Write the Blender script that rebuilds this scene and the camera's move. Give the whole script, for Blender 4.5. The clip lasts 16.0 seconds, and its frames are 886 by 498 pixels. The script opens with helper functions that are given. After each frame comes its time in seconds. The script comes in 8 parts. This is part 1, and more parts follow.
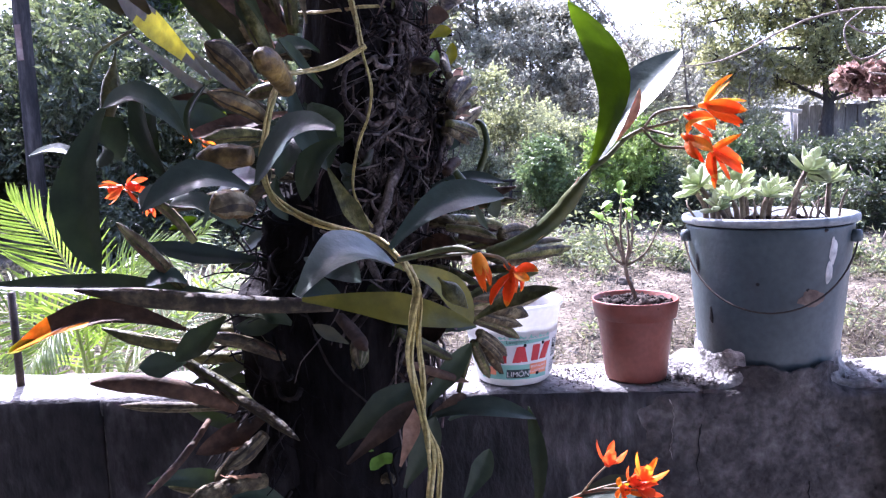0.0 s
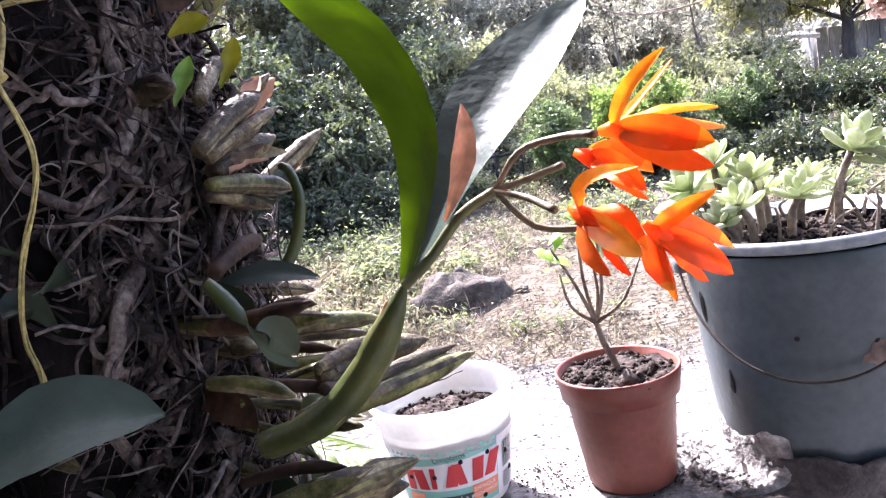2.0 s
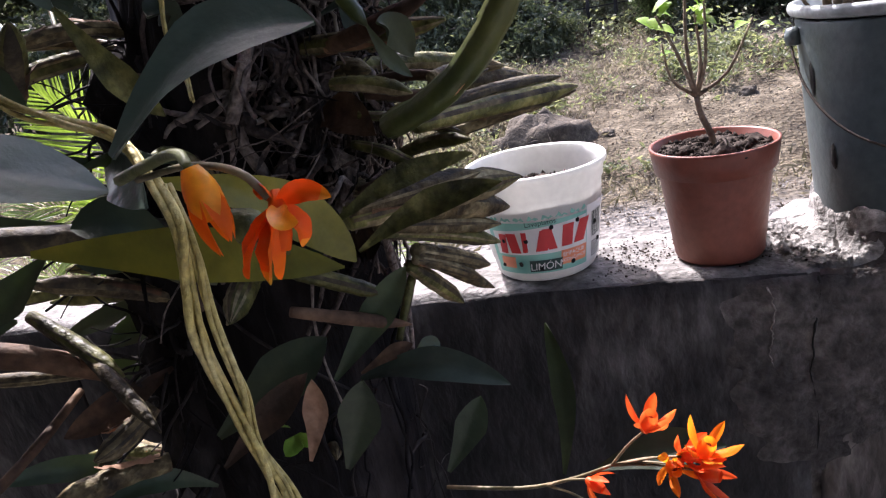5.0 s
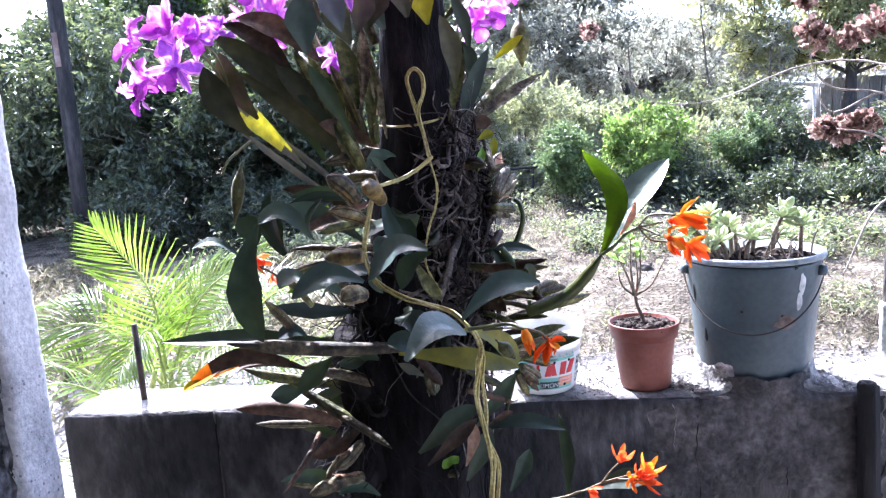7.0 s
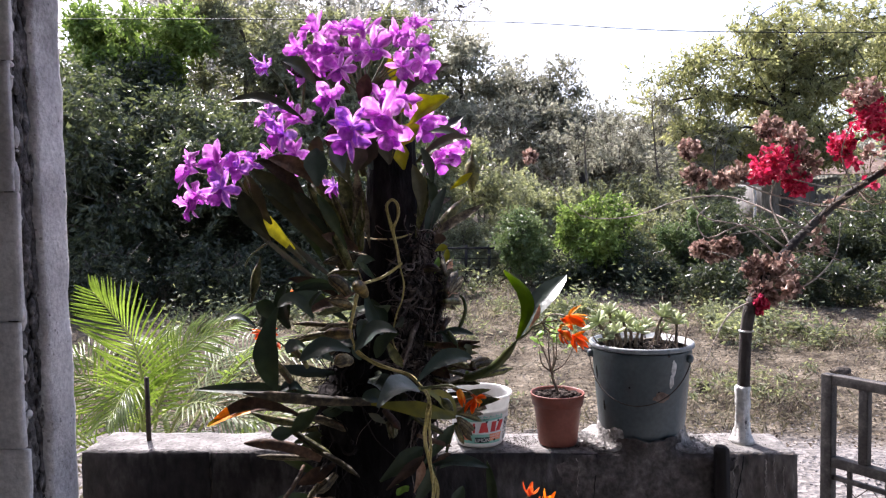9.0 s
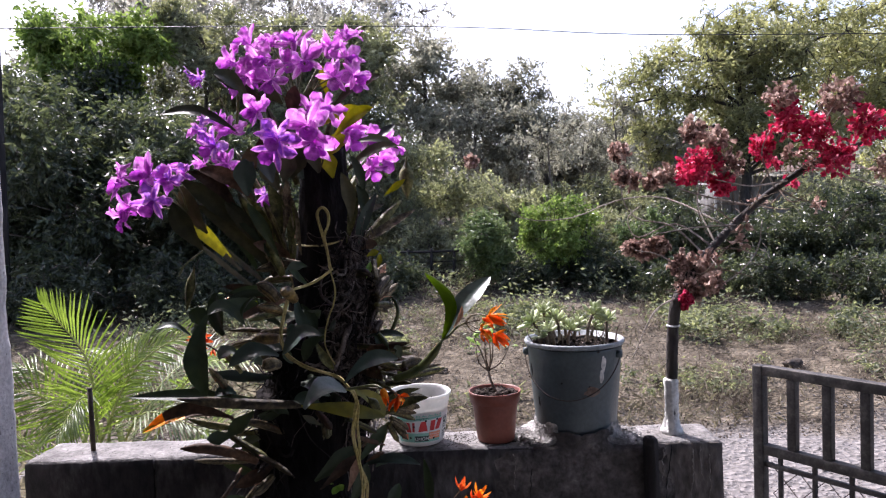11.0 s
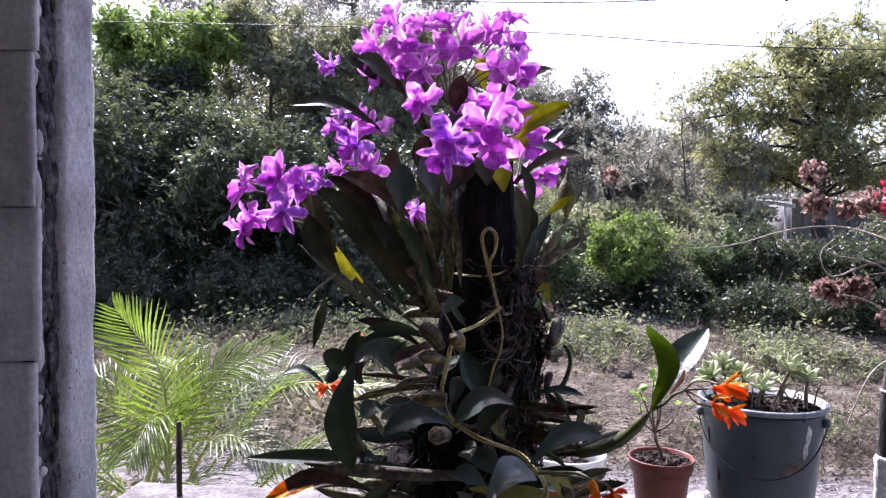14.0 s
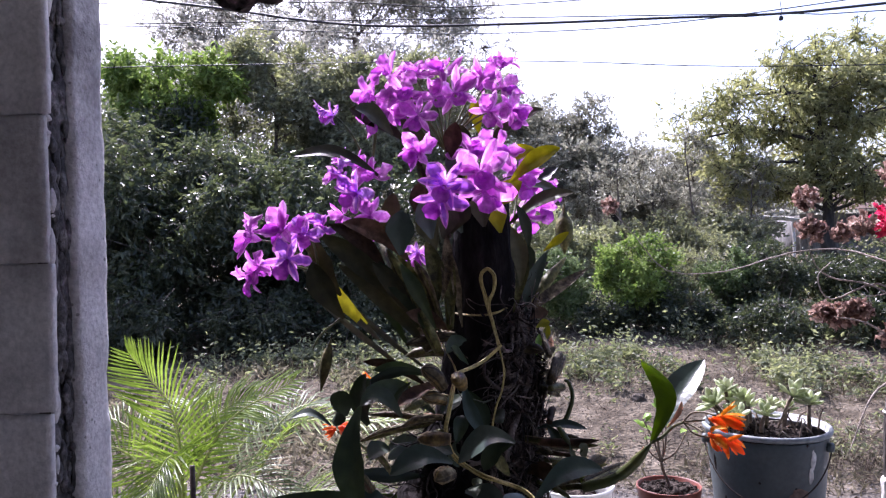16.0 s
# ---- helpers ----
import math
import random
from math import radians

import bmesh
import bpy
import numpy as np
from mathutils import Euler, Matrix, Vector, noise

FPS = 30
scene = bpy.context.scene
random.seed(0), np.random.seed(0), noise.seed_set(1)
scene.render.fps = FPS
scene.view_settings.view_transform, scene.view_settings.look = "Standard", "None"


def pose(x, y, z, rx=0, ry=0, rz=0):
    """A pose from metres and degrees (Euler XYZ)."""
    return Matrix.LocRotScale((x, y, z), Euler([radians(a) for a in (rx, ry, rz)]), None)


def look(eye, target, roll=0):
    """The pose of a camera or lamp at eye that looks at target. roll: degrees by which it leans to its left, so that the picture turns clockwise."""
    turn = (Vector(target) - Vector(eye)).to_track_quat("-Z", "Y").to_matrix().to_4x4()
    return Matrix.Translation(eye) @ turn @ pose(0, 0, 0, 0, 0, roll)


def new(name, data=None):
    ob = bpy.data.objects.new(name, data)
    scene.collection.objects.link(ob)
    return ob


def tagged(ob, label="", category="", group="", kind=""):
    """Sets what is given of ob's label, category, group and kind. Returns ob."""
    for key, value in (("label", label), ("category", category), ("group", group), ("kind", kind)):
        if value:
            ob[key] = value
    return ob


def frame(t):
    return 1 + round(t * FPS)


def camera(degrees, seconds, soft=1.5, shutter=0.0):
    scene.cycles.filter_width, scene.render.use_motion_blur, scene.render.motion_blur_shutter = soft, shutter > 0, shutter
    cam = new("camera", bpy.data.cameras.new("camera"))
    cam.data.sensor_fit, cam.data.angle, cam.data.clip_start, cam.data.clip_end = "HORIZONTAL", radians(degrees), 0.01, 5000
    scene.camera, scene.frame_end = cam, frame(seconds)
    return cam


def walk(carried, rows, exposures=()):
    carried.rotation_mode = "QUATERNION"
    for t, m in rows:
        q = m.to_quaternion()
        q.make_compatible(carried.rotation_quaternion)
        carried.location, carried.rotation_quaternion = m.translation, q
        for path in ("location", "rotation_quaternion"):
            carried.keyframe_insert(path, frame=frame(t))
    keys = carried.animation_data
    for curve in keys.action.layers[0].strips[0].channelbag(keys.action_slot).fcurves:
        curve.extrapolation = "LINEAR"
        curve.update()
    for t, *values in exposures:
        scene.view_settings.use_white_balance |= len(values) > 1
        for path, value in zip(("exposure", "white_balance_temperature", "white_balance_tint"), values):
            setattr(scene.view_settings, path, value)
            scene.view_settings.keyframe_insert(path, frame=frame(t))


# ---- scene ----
cam = camera(63.8, 16.0, 1.25)
PATH = [
    (0, (-0.172, -0.85, 1.101), (-0.344, 1.128, 0.861), -2.6),
    (0.5, (-0.14, -0.786, 1.11), (-0.321, 1.199, 0.944), -1.7),
    (1, (-0.112, -0.691, 1.113), (-0.325, 1.285, 0.888), -1.2),
    (1.5, (-0.08, -0.587, 1.122), (-0.22, 1.389, 0.845), -5.1),
    (2, (-0.053, -0.529, 1.139), (-0.314, 1.432, 0.843), -10.5),
    (2.5, (-0.013, -0.49, 1.135), (-0.348, 1.461, 0.852), -13.2),
    (3, (-0.014, -0.455, 1.144), (-0.354, 1.487, 0.805), -14.7),
    (3.5, (-0.014, -0.459, 1.128), (-0.351, 1.478, 0.757), -13.5),
    (4, (-0.03, -0.488, 1.13), (-0.474, 1.424, 0.747), -11.7),
    (4.5, (-0.07, -0.519, 1.085), (-0.602, 1.318, 0.503), -11.2),
    (4.7, (-0.073, -0.537, 1.072), (-0.611, 1.275, 0.42), -11.2),
    (6.8, (-0.154, -0.986, 1.192), (-0.465, 0.959, 0.842), -5.0),
    (7, (-0.182, -1.06, 1.223), (-0.418, 0.904, 0.93), -4.3),
    (7.5, (-0.193, -1.196, 1.274), (-0.376, 0.785, 1.066), -4.2),
    (8, (-0.162, -1.314, 1.299), (-0.454, 0.661, 1.191), -3.5),
    (8.5, (-0.149, -1.384, 1.301), (-0.458, 0.592, 1.262), -1.7),
    (9, (-0.154, -1.39, 1.289), (-0.265, 0.604, 1.192), -0.9),
    (9.2, (-0.154, -1.392, 1.283), (-0.238, 0.603, 1.172), -0.1),
    (11.3, (-0.075, -1.432, 1.291), (-0.104, 0.566, 1.203), -2.3),
    (11.5, (-0.092, -1.427, 1.283), (-0.171, 0.569, 1.169), -2.2),
    (12, (-0.174, -1.354, 1.281), (-0.318, 0.627, 1.047), -5.0),
    (12.5, (-0.281, -1.255, 1.325), (-0.356, 0.743, 1.289), -2.7),
    (13, (-0.327, -1.18, 1.32), (-0.419, 0.818, 1.31), -1.8),
    (13.5, (-0.303, -1.175, 1.319), (-0.433, 0.82, 1.3), -1.3),
    (14, (-0.294, -1.177, 1.318), (-0.449, 0.816, 1.254), 0.5),
    (14.5, (-0.284, -1.197, 1.334), (-0.512, 0.79, 1.323), -2.6),
    (15, (-0.286, -1.191, 1.342), (-0.464, 0.801, 1.325), -1.0),
    (15.5, (-0.28, -1.198, 1.344), (-0.442, 0.795, 1.371), -1.4),
    (16, (-0.278, -1.207, 1.34), (-0.457, 0.784, 1.351), -1.6),
]
EXPOSURES = [(0.0, 2.47, 5300, 33), (0.5, 2.92, 5400, 31), (1.0, 2.88, 5500, 29), (2.0, 2.75, 5900, 27), (3.0, 2.39, 6000, 25), (3.5, 2.22, 6100, 25), (4.1, 1.92, 6200, 25), (4.4, 1.69, 6200, 22), (4.8, 1.69, 6200, 22), (6.5, 2.83, 5300, 20), (7.3, 2.85, 5400, 20), (8.0, 2.13, 5800, 20), (9.0, 1.43, 6200, 21), (11.3, 1.13, 6000, 24), (12.0, 1.39, 5900, 25), (12.5, 1.73, 5800, 27), (13.0, 1.53, 5700, 29), (15.0, 1.38, 5700, 30), (16.0, 1.28, 5700, 30)]
walk(cam, [(t, look(eye, target, roll)) for t, eye, target, roll in PATH], EXPOSURES)
# ---- world and sun ----
SUN_EL, SUN_AZ = radians(52), radians(-30)      # azimuth from +y towards +x
world = bpy.data.worlds.new("world")
scene.world = world
world.use_nodes = True
_wn = world.node_tree.nodes
_sky = _wn.new("ShaderNodeTexSky")
_sky.sky_type = "NISHITA"
_sky.sun_disc = False
_sky.sun_elevation, _sky.sun_rotation = SUN_EL, SUN_AZ
_sky.air_density, _sky.dust_density, _sky.ozone_density = 1.0, 4.0, 1.0
world.node_tree.links.new(_sky.outputs[0], _wn["Background"].inputs[0])
_wn["Background"].inputs[1].default_value = 0.15
sun_data = bpy.data.lights.new("sun", "SUN")
sun_data.energy, sun_data.angle, sun_data.color = 4.6, radians(0.6), (1.0, 0.965, 0.91)
sun = new("sun", sun_data)
_d = Vector((math.sin(SUN_AZ) * math.cos(SUN_EL), math.cos(SUN_AZ) * math.cos(SUN_EL), math.sin(SUN_EL)))
sun.matrix_world = look(_d * 30, (0, 0, 0))


# ---- materials ----
def rgb(c):
    return (*c, 1.0)


def material(name, stops, scale=8.0, rough=0.7, bump=0.0, bump_scale=60.0, metal=0.0, through_light=0.0, through_tint=None,
             spread=0.12, grain=0.25, island=False, spec=0.4, stretch=(1, 1, 1), detail=6.0, coat=0.0, rough_var=0.15, pits=0.0):
    """A surface whose colour runs over the stops by noise at one scale, varied by finer grain and from piece to piece."""
    m = bpy.data.materials.new(name)
    m.use_nodes = True
    nt = m.node_tree
    n, l = nt.nodes, nt.links
    b = n["Principled BSDF"]
    co = n.new("ShaderNodeTexCoord")
    mp = n.new("ShaderNodeMapping")
    mp.inputs["Scale"].default_value = stretch
    l.new(co.outputs["Object"], mp.inputs[0])
    big = n.new("ShaderNodeTexNoise")
    big.inputs["Scale"].default_value, big.inputs["Detail"].default_value = scale, detail
    big.inputs["Roughness"].default_value = 0.62
    l.new(mp.outputs[0], big.inputs["Vector"])
    ramp = n.new("ShaderNodeValToRGB")
    lo, hi = 0.32, 0.68
    els = ramp.color_ramp.elements
    while len(els) < len(stops):
        els.new(0.5)
    for i, c in enumerate(stops):
        els[i].position = lo + (hi - lo) * i / max(1, len(stops) - 1)
        els[i].color = rgb(c)
    fac = big.outputs["Fac"]
    if island:
        geo = n.new("ShaderNodeNewGeometry")
        mixf = n.new("ShaderNodeMath")
        mixf.operation = "MULTIPLY_ADD"
        l.new(geo.outputs["Random Per Island"], mixf.inputs[0])
        mixf.inputs[1].default_value = 0.36
        sub = n.new("ShaderNodeMath")
        sub.operation = "ADD"
        l.new(fac, sub.inputs[0])
        sub.inputs[1].default_value = -0.18
        l.new(sub.outputs[0], mixf.inputs[2])
        fac = mixf.outputs[0]
    l.new(fac, ramp.inputs[0])
    fine = n.new("ShaderNodeTexNoise")
    fine.inputs["Scale"].default_value, fine.inputs["Detail"].default_value = bump_scale, 5.0
    l.new(mp.outputs[0], fine.inputs["Vector"])
    fr = n.new("ShaderNodeMapRange")
    fr.inputs["From Min"].default_value, fr.inputs["From Max"].default_value = 0.3, 0.7
    fr.inputs["To Min"].default_value, fr.inputs["To Max"].default_value = 1 - grain, 1 + grain
    l.new(fine.outputs["Fac"], fr.inputs[0])
    oi = n.new("ShaderNodeObjectInfo")
    orr = n.new("ShaderNodeMapRange")
    orr.inputs["To Min"].default_value, orr.inputs["To Max"].default_value = 1 - spread, 1 + spread
    l.new(oi.outputs["Random"], orr.inputs[0])
    mul = n.new("ShaderNodeMath")
    mul.operation = "MULTIPLY"
    l.new(fr.outputs[0], mul.inputs[0])
    l.new(orr.outputs[0], mul.inputs[1])
    col = n.new("ShaderNodeVectorMath")
    col.operation = "SCALE"
    l.new(ramp.outputs[0], col.inputs[0])
    l.new(mul.outputs[0], col.inputs["Scale"])
    if pits:
        vo = n.new("ShaderNodeTexVoronoi")
        vo.inputs["Scale"].default_value = pits
        l.new(mp.outputs[0], vo.inputs["Vector"])
        vs = n.new("ShaderNodeSeparateColor")
        l.new(vo.outputs["Color"], vs.inputs[0])
        lim = n.new("ShaderNodeMapRange")
        lim.inputs["From Min"].default_value, lim.inputs["From Max"].default_value = 0.8, 1.0
        lim.inputs["To Min"].default_value, lim.inputs["To Max"].default_value = 0.0, 0.34
        l.new(vs.outputs[0], lim.inputs[0])
        hole = n.new("ShaderNodeMath")
        hole.operation = "SUBTRACT"
        l.new(vo.outputs["Distance"], hole.inputs[0])
        l.new(lim.outputs[0], hole.inputs[1])
        edge = n.new("ShaderNodeMapRange")
        edge.inputs["From Min"].default_value, edge.inputs["From Max"].default_value = -0.02, 0.1
        edge.inputs["To Min"].default_value = 0.42
        l.new(hole.outputs[0], edge.inputs[0])
        pit = n.new("ShaderNodeVectorMath")
        pit.operation = "SCALE"
        l.new(col.outputs[0], pit.inputs[0])
        l.new(edge.outputs[0], pit.inputs["Scale"])
        col = pit
    l.new(col.outputs[0], b.inputs["Base Color"])
    rr = n.new("ShaderNodeMapRange")
    rr.inputs["To Min"].default_value, rr.inputs["To Max"].default_value = max(0.03, rough - rough_var), min(1, rough + rough_var)
    l.new(big.outputs["Fac"], rr.inputs[0])
    l.new(rr.outputs[0], b.inputs["Roughness"])
    b.inputs["Metallic"].default_value = metal
    b.inputs["Specular IOR Level"].default_value = spec
    b.inputs["Coat Weight"].default_value = coat
    if bump:
        bp = n.new("ShaderNodeBump")
        bp.inputs["Strength"].default_value, bp.inputs["Distance"].default_value = bump, 0.6 / bump_scale
        l.new(fine.outputs["Fac"], bp.inputs["Height"])
        l.new(bp.outputs[0], b.inputs["Normal"])
    if through_light:
        tr = n.new("ShaderNodeBsdfTranslucent")
        if through_tint:
            tm = n.new("ShaderNodeMix")
            tm.data_type, tm.blend_type = "RGBA", "MULTIPLY"
            tm.inputs[0].default_value = 1.0
            l.new(col.outputs[0], tm.inputs[6])
            tm.inputs[7].default_value = rgb(through_tint)
            l.new(tm.outputs[2], tr.inputs[0])
        else:
            l.new(col.outputs[0], tr.inputs[0])
        mx = n.new("ShaderNodeMixShader")
        mx.inputs[0].default_value = through_light
        l.new(b.outputs[0], mx.inputs[1])
        l.new(tr.outputs[0], mx.inputs[2])
        l.new(mx.outputs[0], n["Material Output"].inputs[0])
    return m


MORTAR = material("rough dark mortar", [(0.03, 0.027, 0.025), (0.09, 0.08, 0.072), (0.17, 0.155, 0.14)], 14, 0.95, 1.0, 70)
PLASTER = material("grey cement plaster", [(0.27, 0.25, 0.24), (0.46, 0.432, 0.41), (0.57, 0.54, 0.515)], 7, 0.88, 0.8, 110, spread=0.04, grain=0.22, pits=120)
BLOCK = material("concrete block face", [(0.34, 0.315, 0.295), (0.55, 0.52, 0.49), (0.69, 0.648, 0.61)], 3.5, 0.92, 0.5, 130, spread=0.06, grain=0.18)
# Wall face colour darkened for its porch-side shade, with stains and streaks.
WALLFACE = material("shade-darkened stained concrete", [(0.008, 0.0072, 0.0075), (0.028, 0.025, 0.025), (0.12, 0.112, 0.108)], 9, 0.9, 0.8, 60, stretch=(1, 1, 0.5), grain=0.45)
CEMENT = material("pale crusted cement", [(0.085, 0.079, 0.073), (0.21, 0.2, 0.187), (0.4, 0.385, 0.365)], 40, 0.95, 1.0, 110, grain=0.45)
LIMERUN = material("pale lime run", [(0.16, 0.14, 0.125), (0.24, 0.215, 0.195), (0.36, 0.33, 0.3)], 60, 0.9, 0.8, 160, grain=0.4)
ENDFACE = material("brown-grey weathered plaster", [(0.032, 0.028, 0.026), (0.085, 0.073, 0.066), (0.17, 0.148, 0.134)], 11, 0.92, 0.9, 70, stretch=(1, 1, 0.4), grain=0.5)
SKIM = material("grey crumbling plaster", [(0.03, 0.026, 0.025), (0.075, 0.066, 0.062), (0.165, 0.148, 0.138)], 15, 0.95, 1.0, 90, grain=0.4)
# Cap colour, kept lighter than the darkened face below it.
CAP = material("light grey cement", [(0.08, 0.074, 0.069), (0.17, 0.161, 0.152), (0.28, 0.269, 0.255)], 14, 0.95, 1.0, 110, grain=0.36)
DARKMORTAR = material("dark broken mortar", [(0.016, 0.0145, 0.014), (0.065, 0.059, 0.056), (0.19, 0.175, 0.165)], 40, 0.95, 1.0, 90, grain=0.45)
STREAK = material("dark streaked sheath", [(0.01, 0.0075, 0.005), (0.04, 0.03, 0.016), (0.12, 0.095, 0.05)], 60, 0.75, 0.5, 160, spread=0.3, grain=0.4)
PALESTREAK = material("pale papery sheath", [(0.036, 0.028, 0.016), (0.14, 0.112, 0.06), (0.29, 0.25, 0.15)], 60, 0.7, 0.5, 160, spread=0.25, grain=0.4, spec=0.22)
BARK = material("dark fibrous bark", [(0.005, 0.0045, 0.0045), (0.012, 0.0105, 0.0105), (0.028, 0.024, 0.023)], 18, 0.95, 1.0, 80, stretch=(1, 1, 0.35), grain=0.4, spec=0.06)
BOUGBARK = material("dark bougainvillea bark", [(0.02, 0.017, 0.015), (0.05, 0.042, 0.036), (0.11, 0.095, 0.082)], 20, 0.9, 0.8, 90, stretch=(1, 1, 0.4), grain=0.35)
TREEBARK = material("grey brown bark", [(0.05, 0.04, 0.032), (0.11, 0.09, 0.072), (0.17, 0.145, 0.12)], 9, 0.92, 0.8, 40, stretch=(1, 1, 0.3))
# Darker copy of the tree bark, with the shade held in its colour.
DARKTRUNK = material("dark shaded bark", [(0.02, 0.017, 0.014), (0.045, 0.038, 0.031), (0.085, 0.072, 0.06)], 9, 0.92, 0.8, 40, stretch=(1, 1, 0.3))
ROOTS = material("dry aerial roots", [(0.018, 0.014, 0.0135), (0.075, 0.058, 0.053), (0.22, 0.18, 0.157)], 45, 0.9, 1.0, 220, island=True, spec=0.15, grain=0.5)
SCALE = material("dead bark scales", [(0.008, 0.0066, 0.0066), (0.03, 0.023, 0.021), (0.12, 0.09, 0.075)], 45, 0.9, 0.8, 200, island=True, spec=0.15, grain=0.45)
PALEROOT = material("pale silvery roots", [(0.1, 0.082, 0.068), (0.19, 0.165, 0.14), (0.3, 0.27, 0.235)], 25, 0.8, 0.4, 150)
LEATHER = material("leathery orchid leaf", [(0.024, 0.036, 0.022), (0.042, 0.06, 0.034), (0.07, 0.088, 0.044)], 9, 0.5, 0.15, 60, through_light=0.26, through_tint=(1.8, 1.9, 0.6), spread=0.35, spec=0.36, grain=0.16)
# Lit copy of the leaf: a tint above one boosts the backlight.
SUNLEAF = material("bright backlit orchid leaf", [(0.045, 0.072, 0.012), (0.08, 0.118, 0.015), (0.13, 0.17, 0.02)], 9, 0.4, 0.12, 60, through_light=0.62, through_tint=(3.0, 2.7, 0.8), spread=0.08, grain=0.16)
GREYLEAF = material("shiny grey-green orchid leaf", [(0.046, 0.07, 0.054), (0.066, 0.095, 0.074), (0.1, 0.13, 0.104)], 9, 0.36, 0.15, 60, through_light=0.14, spread=0.2, grain=0.14, spec=0.34)
# Leaf colour paled to give the silvery sheen of reflected sky.
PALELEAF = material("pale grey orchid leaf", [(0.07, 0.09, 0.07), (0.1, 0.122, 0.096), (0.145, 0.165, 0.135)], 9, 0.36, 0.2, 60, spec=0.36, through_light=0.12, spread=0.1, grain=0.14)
# Yellow leaf colour, brightened further for sun shining through it.
YELLOWLEAF = material("yellowing orchid leaf", [(0.24, 0.24, 0.014), (0.42, 0.4, 0.02), (0.55, 0.52, 0.03)], 14, 0.45, 0.15, 60, through_light=0.6, spread=0.2)
BROWNLEAF = material("dead brown sheath", [(0.034, 0.02, 0.012), (0.086, 0.048, 0.028), (0.18, 0.108, 0.064)], 20, 0.75, 0.4, 120, through_light=0.3, spread=0.35, grain=0.35)
TANSHEATH = material("papery tan sheath", [(0.3, 0.16, 0.09), (0.45, 0.26, 0.16), (0.55, 0.36, 0.25)], 25, 0.7, 0.3, 160, through_light=0.35, spread=0.2)
BULB = material("ridged olive pseudobulb", [(0.018, 0.019, 0.007), (0.085, 0.084, 0.024), (0.2, 0.185, 0.065)], 46, 0.5, 0.6, 160, spread=0.3, grain=0.4, spec=0.22)
DRYBULB = material("papery striped pseudobulb", [(0.014, 0.01, 0.007), (0.075, 0.056, 0.027), (0.21, 0.175, 0.095)], 52, 0.65, 0.8, 170, spread=0.3, grain=0.5, spec=0.22)
FATBULB = material("striped yellow-brown bulb", [(0.034, 0.019, 0.007), (0.14, 0.09, 0.026), (0.29, 0.2, 0.055)], 55, 0.5, 0.5, 150, spread=0.15, grain=0.35)
DULLLEAF = material("dull olive orchid leaf", [(0.04, 0.042, 0.022), (0.075, 0.074, 0.038), (0.125, 0.112, 0.058)], 12, 0.5, 0.2, 70, through_light=0.28, through_tint=(1.5, 1.4, 0.6), spread=0.35, spec=0.36, grain=0.2)
CANE = material("smooth olive green cane", [(0.022, 0.032, 0.009), (0.05, 0.066, 0.015), (0.11, 0.115, 0.03)], 16, 0.42, 0.2, 110, through_light=0.12, spread=0.05, grain=0.16)
OLIVELEAF = material("olive leaf turning yellow", [(0.075, 0.08, 0.012), (0.17, 0.16, 0.02), (0.3, 0.25, 0.03)], 13, 0.38, 0.15, 70, through_light=0.22, spread=0.08, grain=0.14)
FLOWERSTEM = material("brownish green flower stalk", [(0.09, 0.08, 0.035), (0.17, 0.13, 0.07), (0.26, 0.17, 0.11)], 30, 0.55, 0.2, 120)
STEM = material("green orchid stem", [(0.05, 0.06, 0.02), (0.1, 0.11, 0.035), (0.16, 0.13, 0.05)], 20, 0.5, 0.2, 100)
PURPLE = material("magenta purple petal", [(0.46, 0.075, 0.48), (0.6, 0.14, 0.61), (0.79, 0.34, 0.79)], 34, 0.5, 0.25, 150, through_light=0.6, spread=0.34, grain=0.18, spec=0.25)
PURPLERIM = material("pale pink petal margin", [(0.62, 0.18, 0.62), (0.75, 0.32, 0.74), (0.86, 0.52, 0.85)], 34, 0.5, 0.25, 150, through_light=0.6, spread=0.2, grain=0.14, spec=0.25)
# Near-black copy of the roots, shade of the lower trunk in the colour.
ROOTDARK = material("roots darkened for shade", [(0.005, 0.0045, 0.0045), (0.014, 0.012, 0.012), (0.035, 0.03, 0.028)], 25, 0.9, 0.5, 150, island=True, spec=0.1)
# Bluer copy of the purple petal, shade put into its colour.
VIOLET = material("blue violet shaded petal", [(0.28, 0.06, 0.5), (0.4, 0.12, 0.62), (0.58, 0.3, 0.78)], 34, 0.5, 0.25, 150, through_light=0.5, spread=0.25, grain=0.18, spec=0.25)
PURPLEDEEP = material("deep violet orchid lip", [(0.3, 0.03, 0.38), (0.48, 0.08, 0.54), (0.7, 0.25, 0.72)], 40, 0.5, 0.2, 130, through_light=0.5, spread=0.25)
ORANGE = material("vivid orange petal", [(0.84, 0.13, 0.008), (0.9, 0.2, 0.01), (0.93, 0.32, 0.02)], 22, 0.42, 0.12, 120, through_light=0.55, spread=0.1, grain=0.08, spec=0.3, through_tint=(1.0, 1.1, 0.7))
# Golden tone for lips and tips, and for petals lit from behind.
ORANGEGOLD = material("golden orange, lips and backlit petals", [(0.85, 0.26, 0.01), (0.9, 0.42, 0.02), (0.9, 0.55, 0.05)], 22, 0.42, 0.12, 120, through_light=0.45, spread=0.1)
# Redder, deeper copy of the orange petal for blooms in shade.
REDORANGE = material("red-orange shaded petal", [(0.66, 0.06, 0.012), (0.78, 0.11, 0.018), (0.86, 0.2, 0.03)], 22, 0.45, 0.12, 120, through_light=0.35, spread=0.1, grain=0.12, spec=0.3)
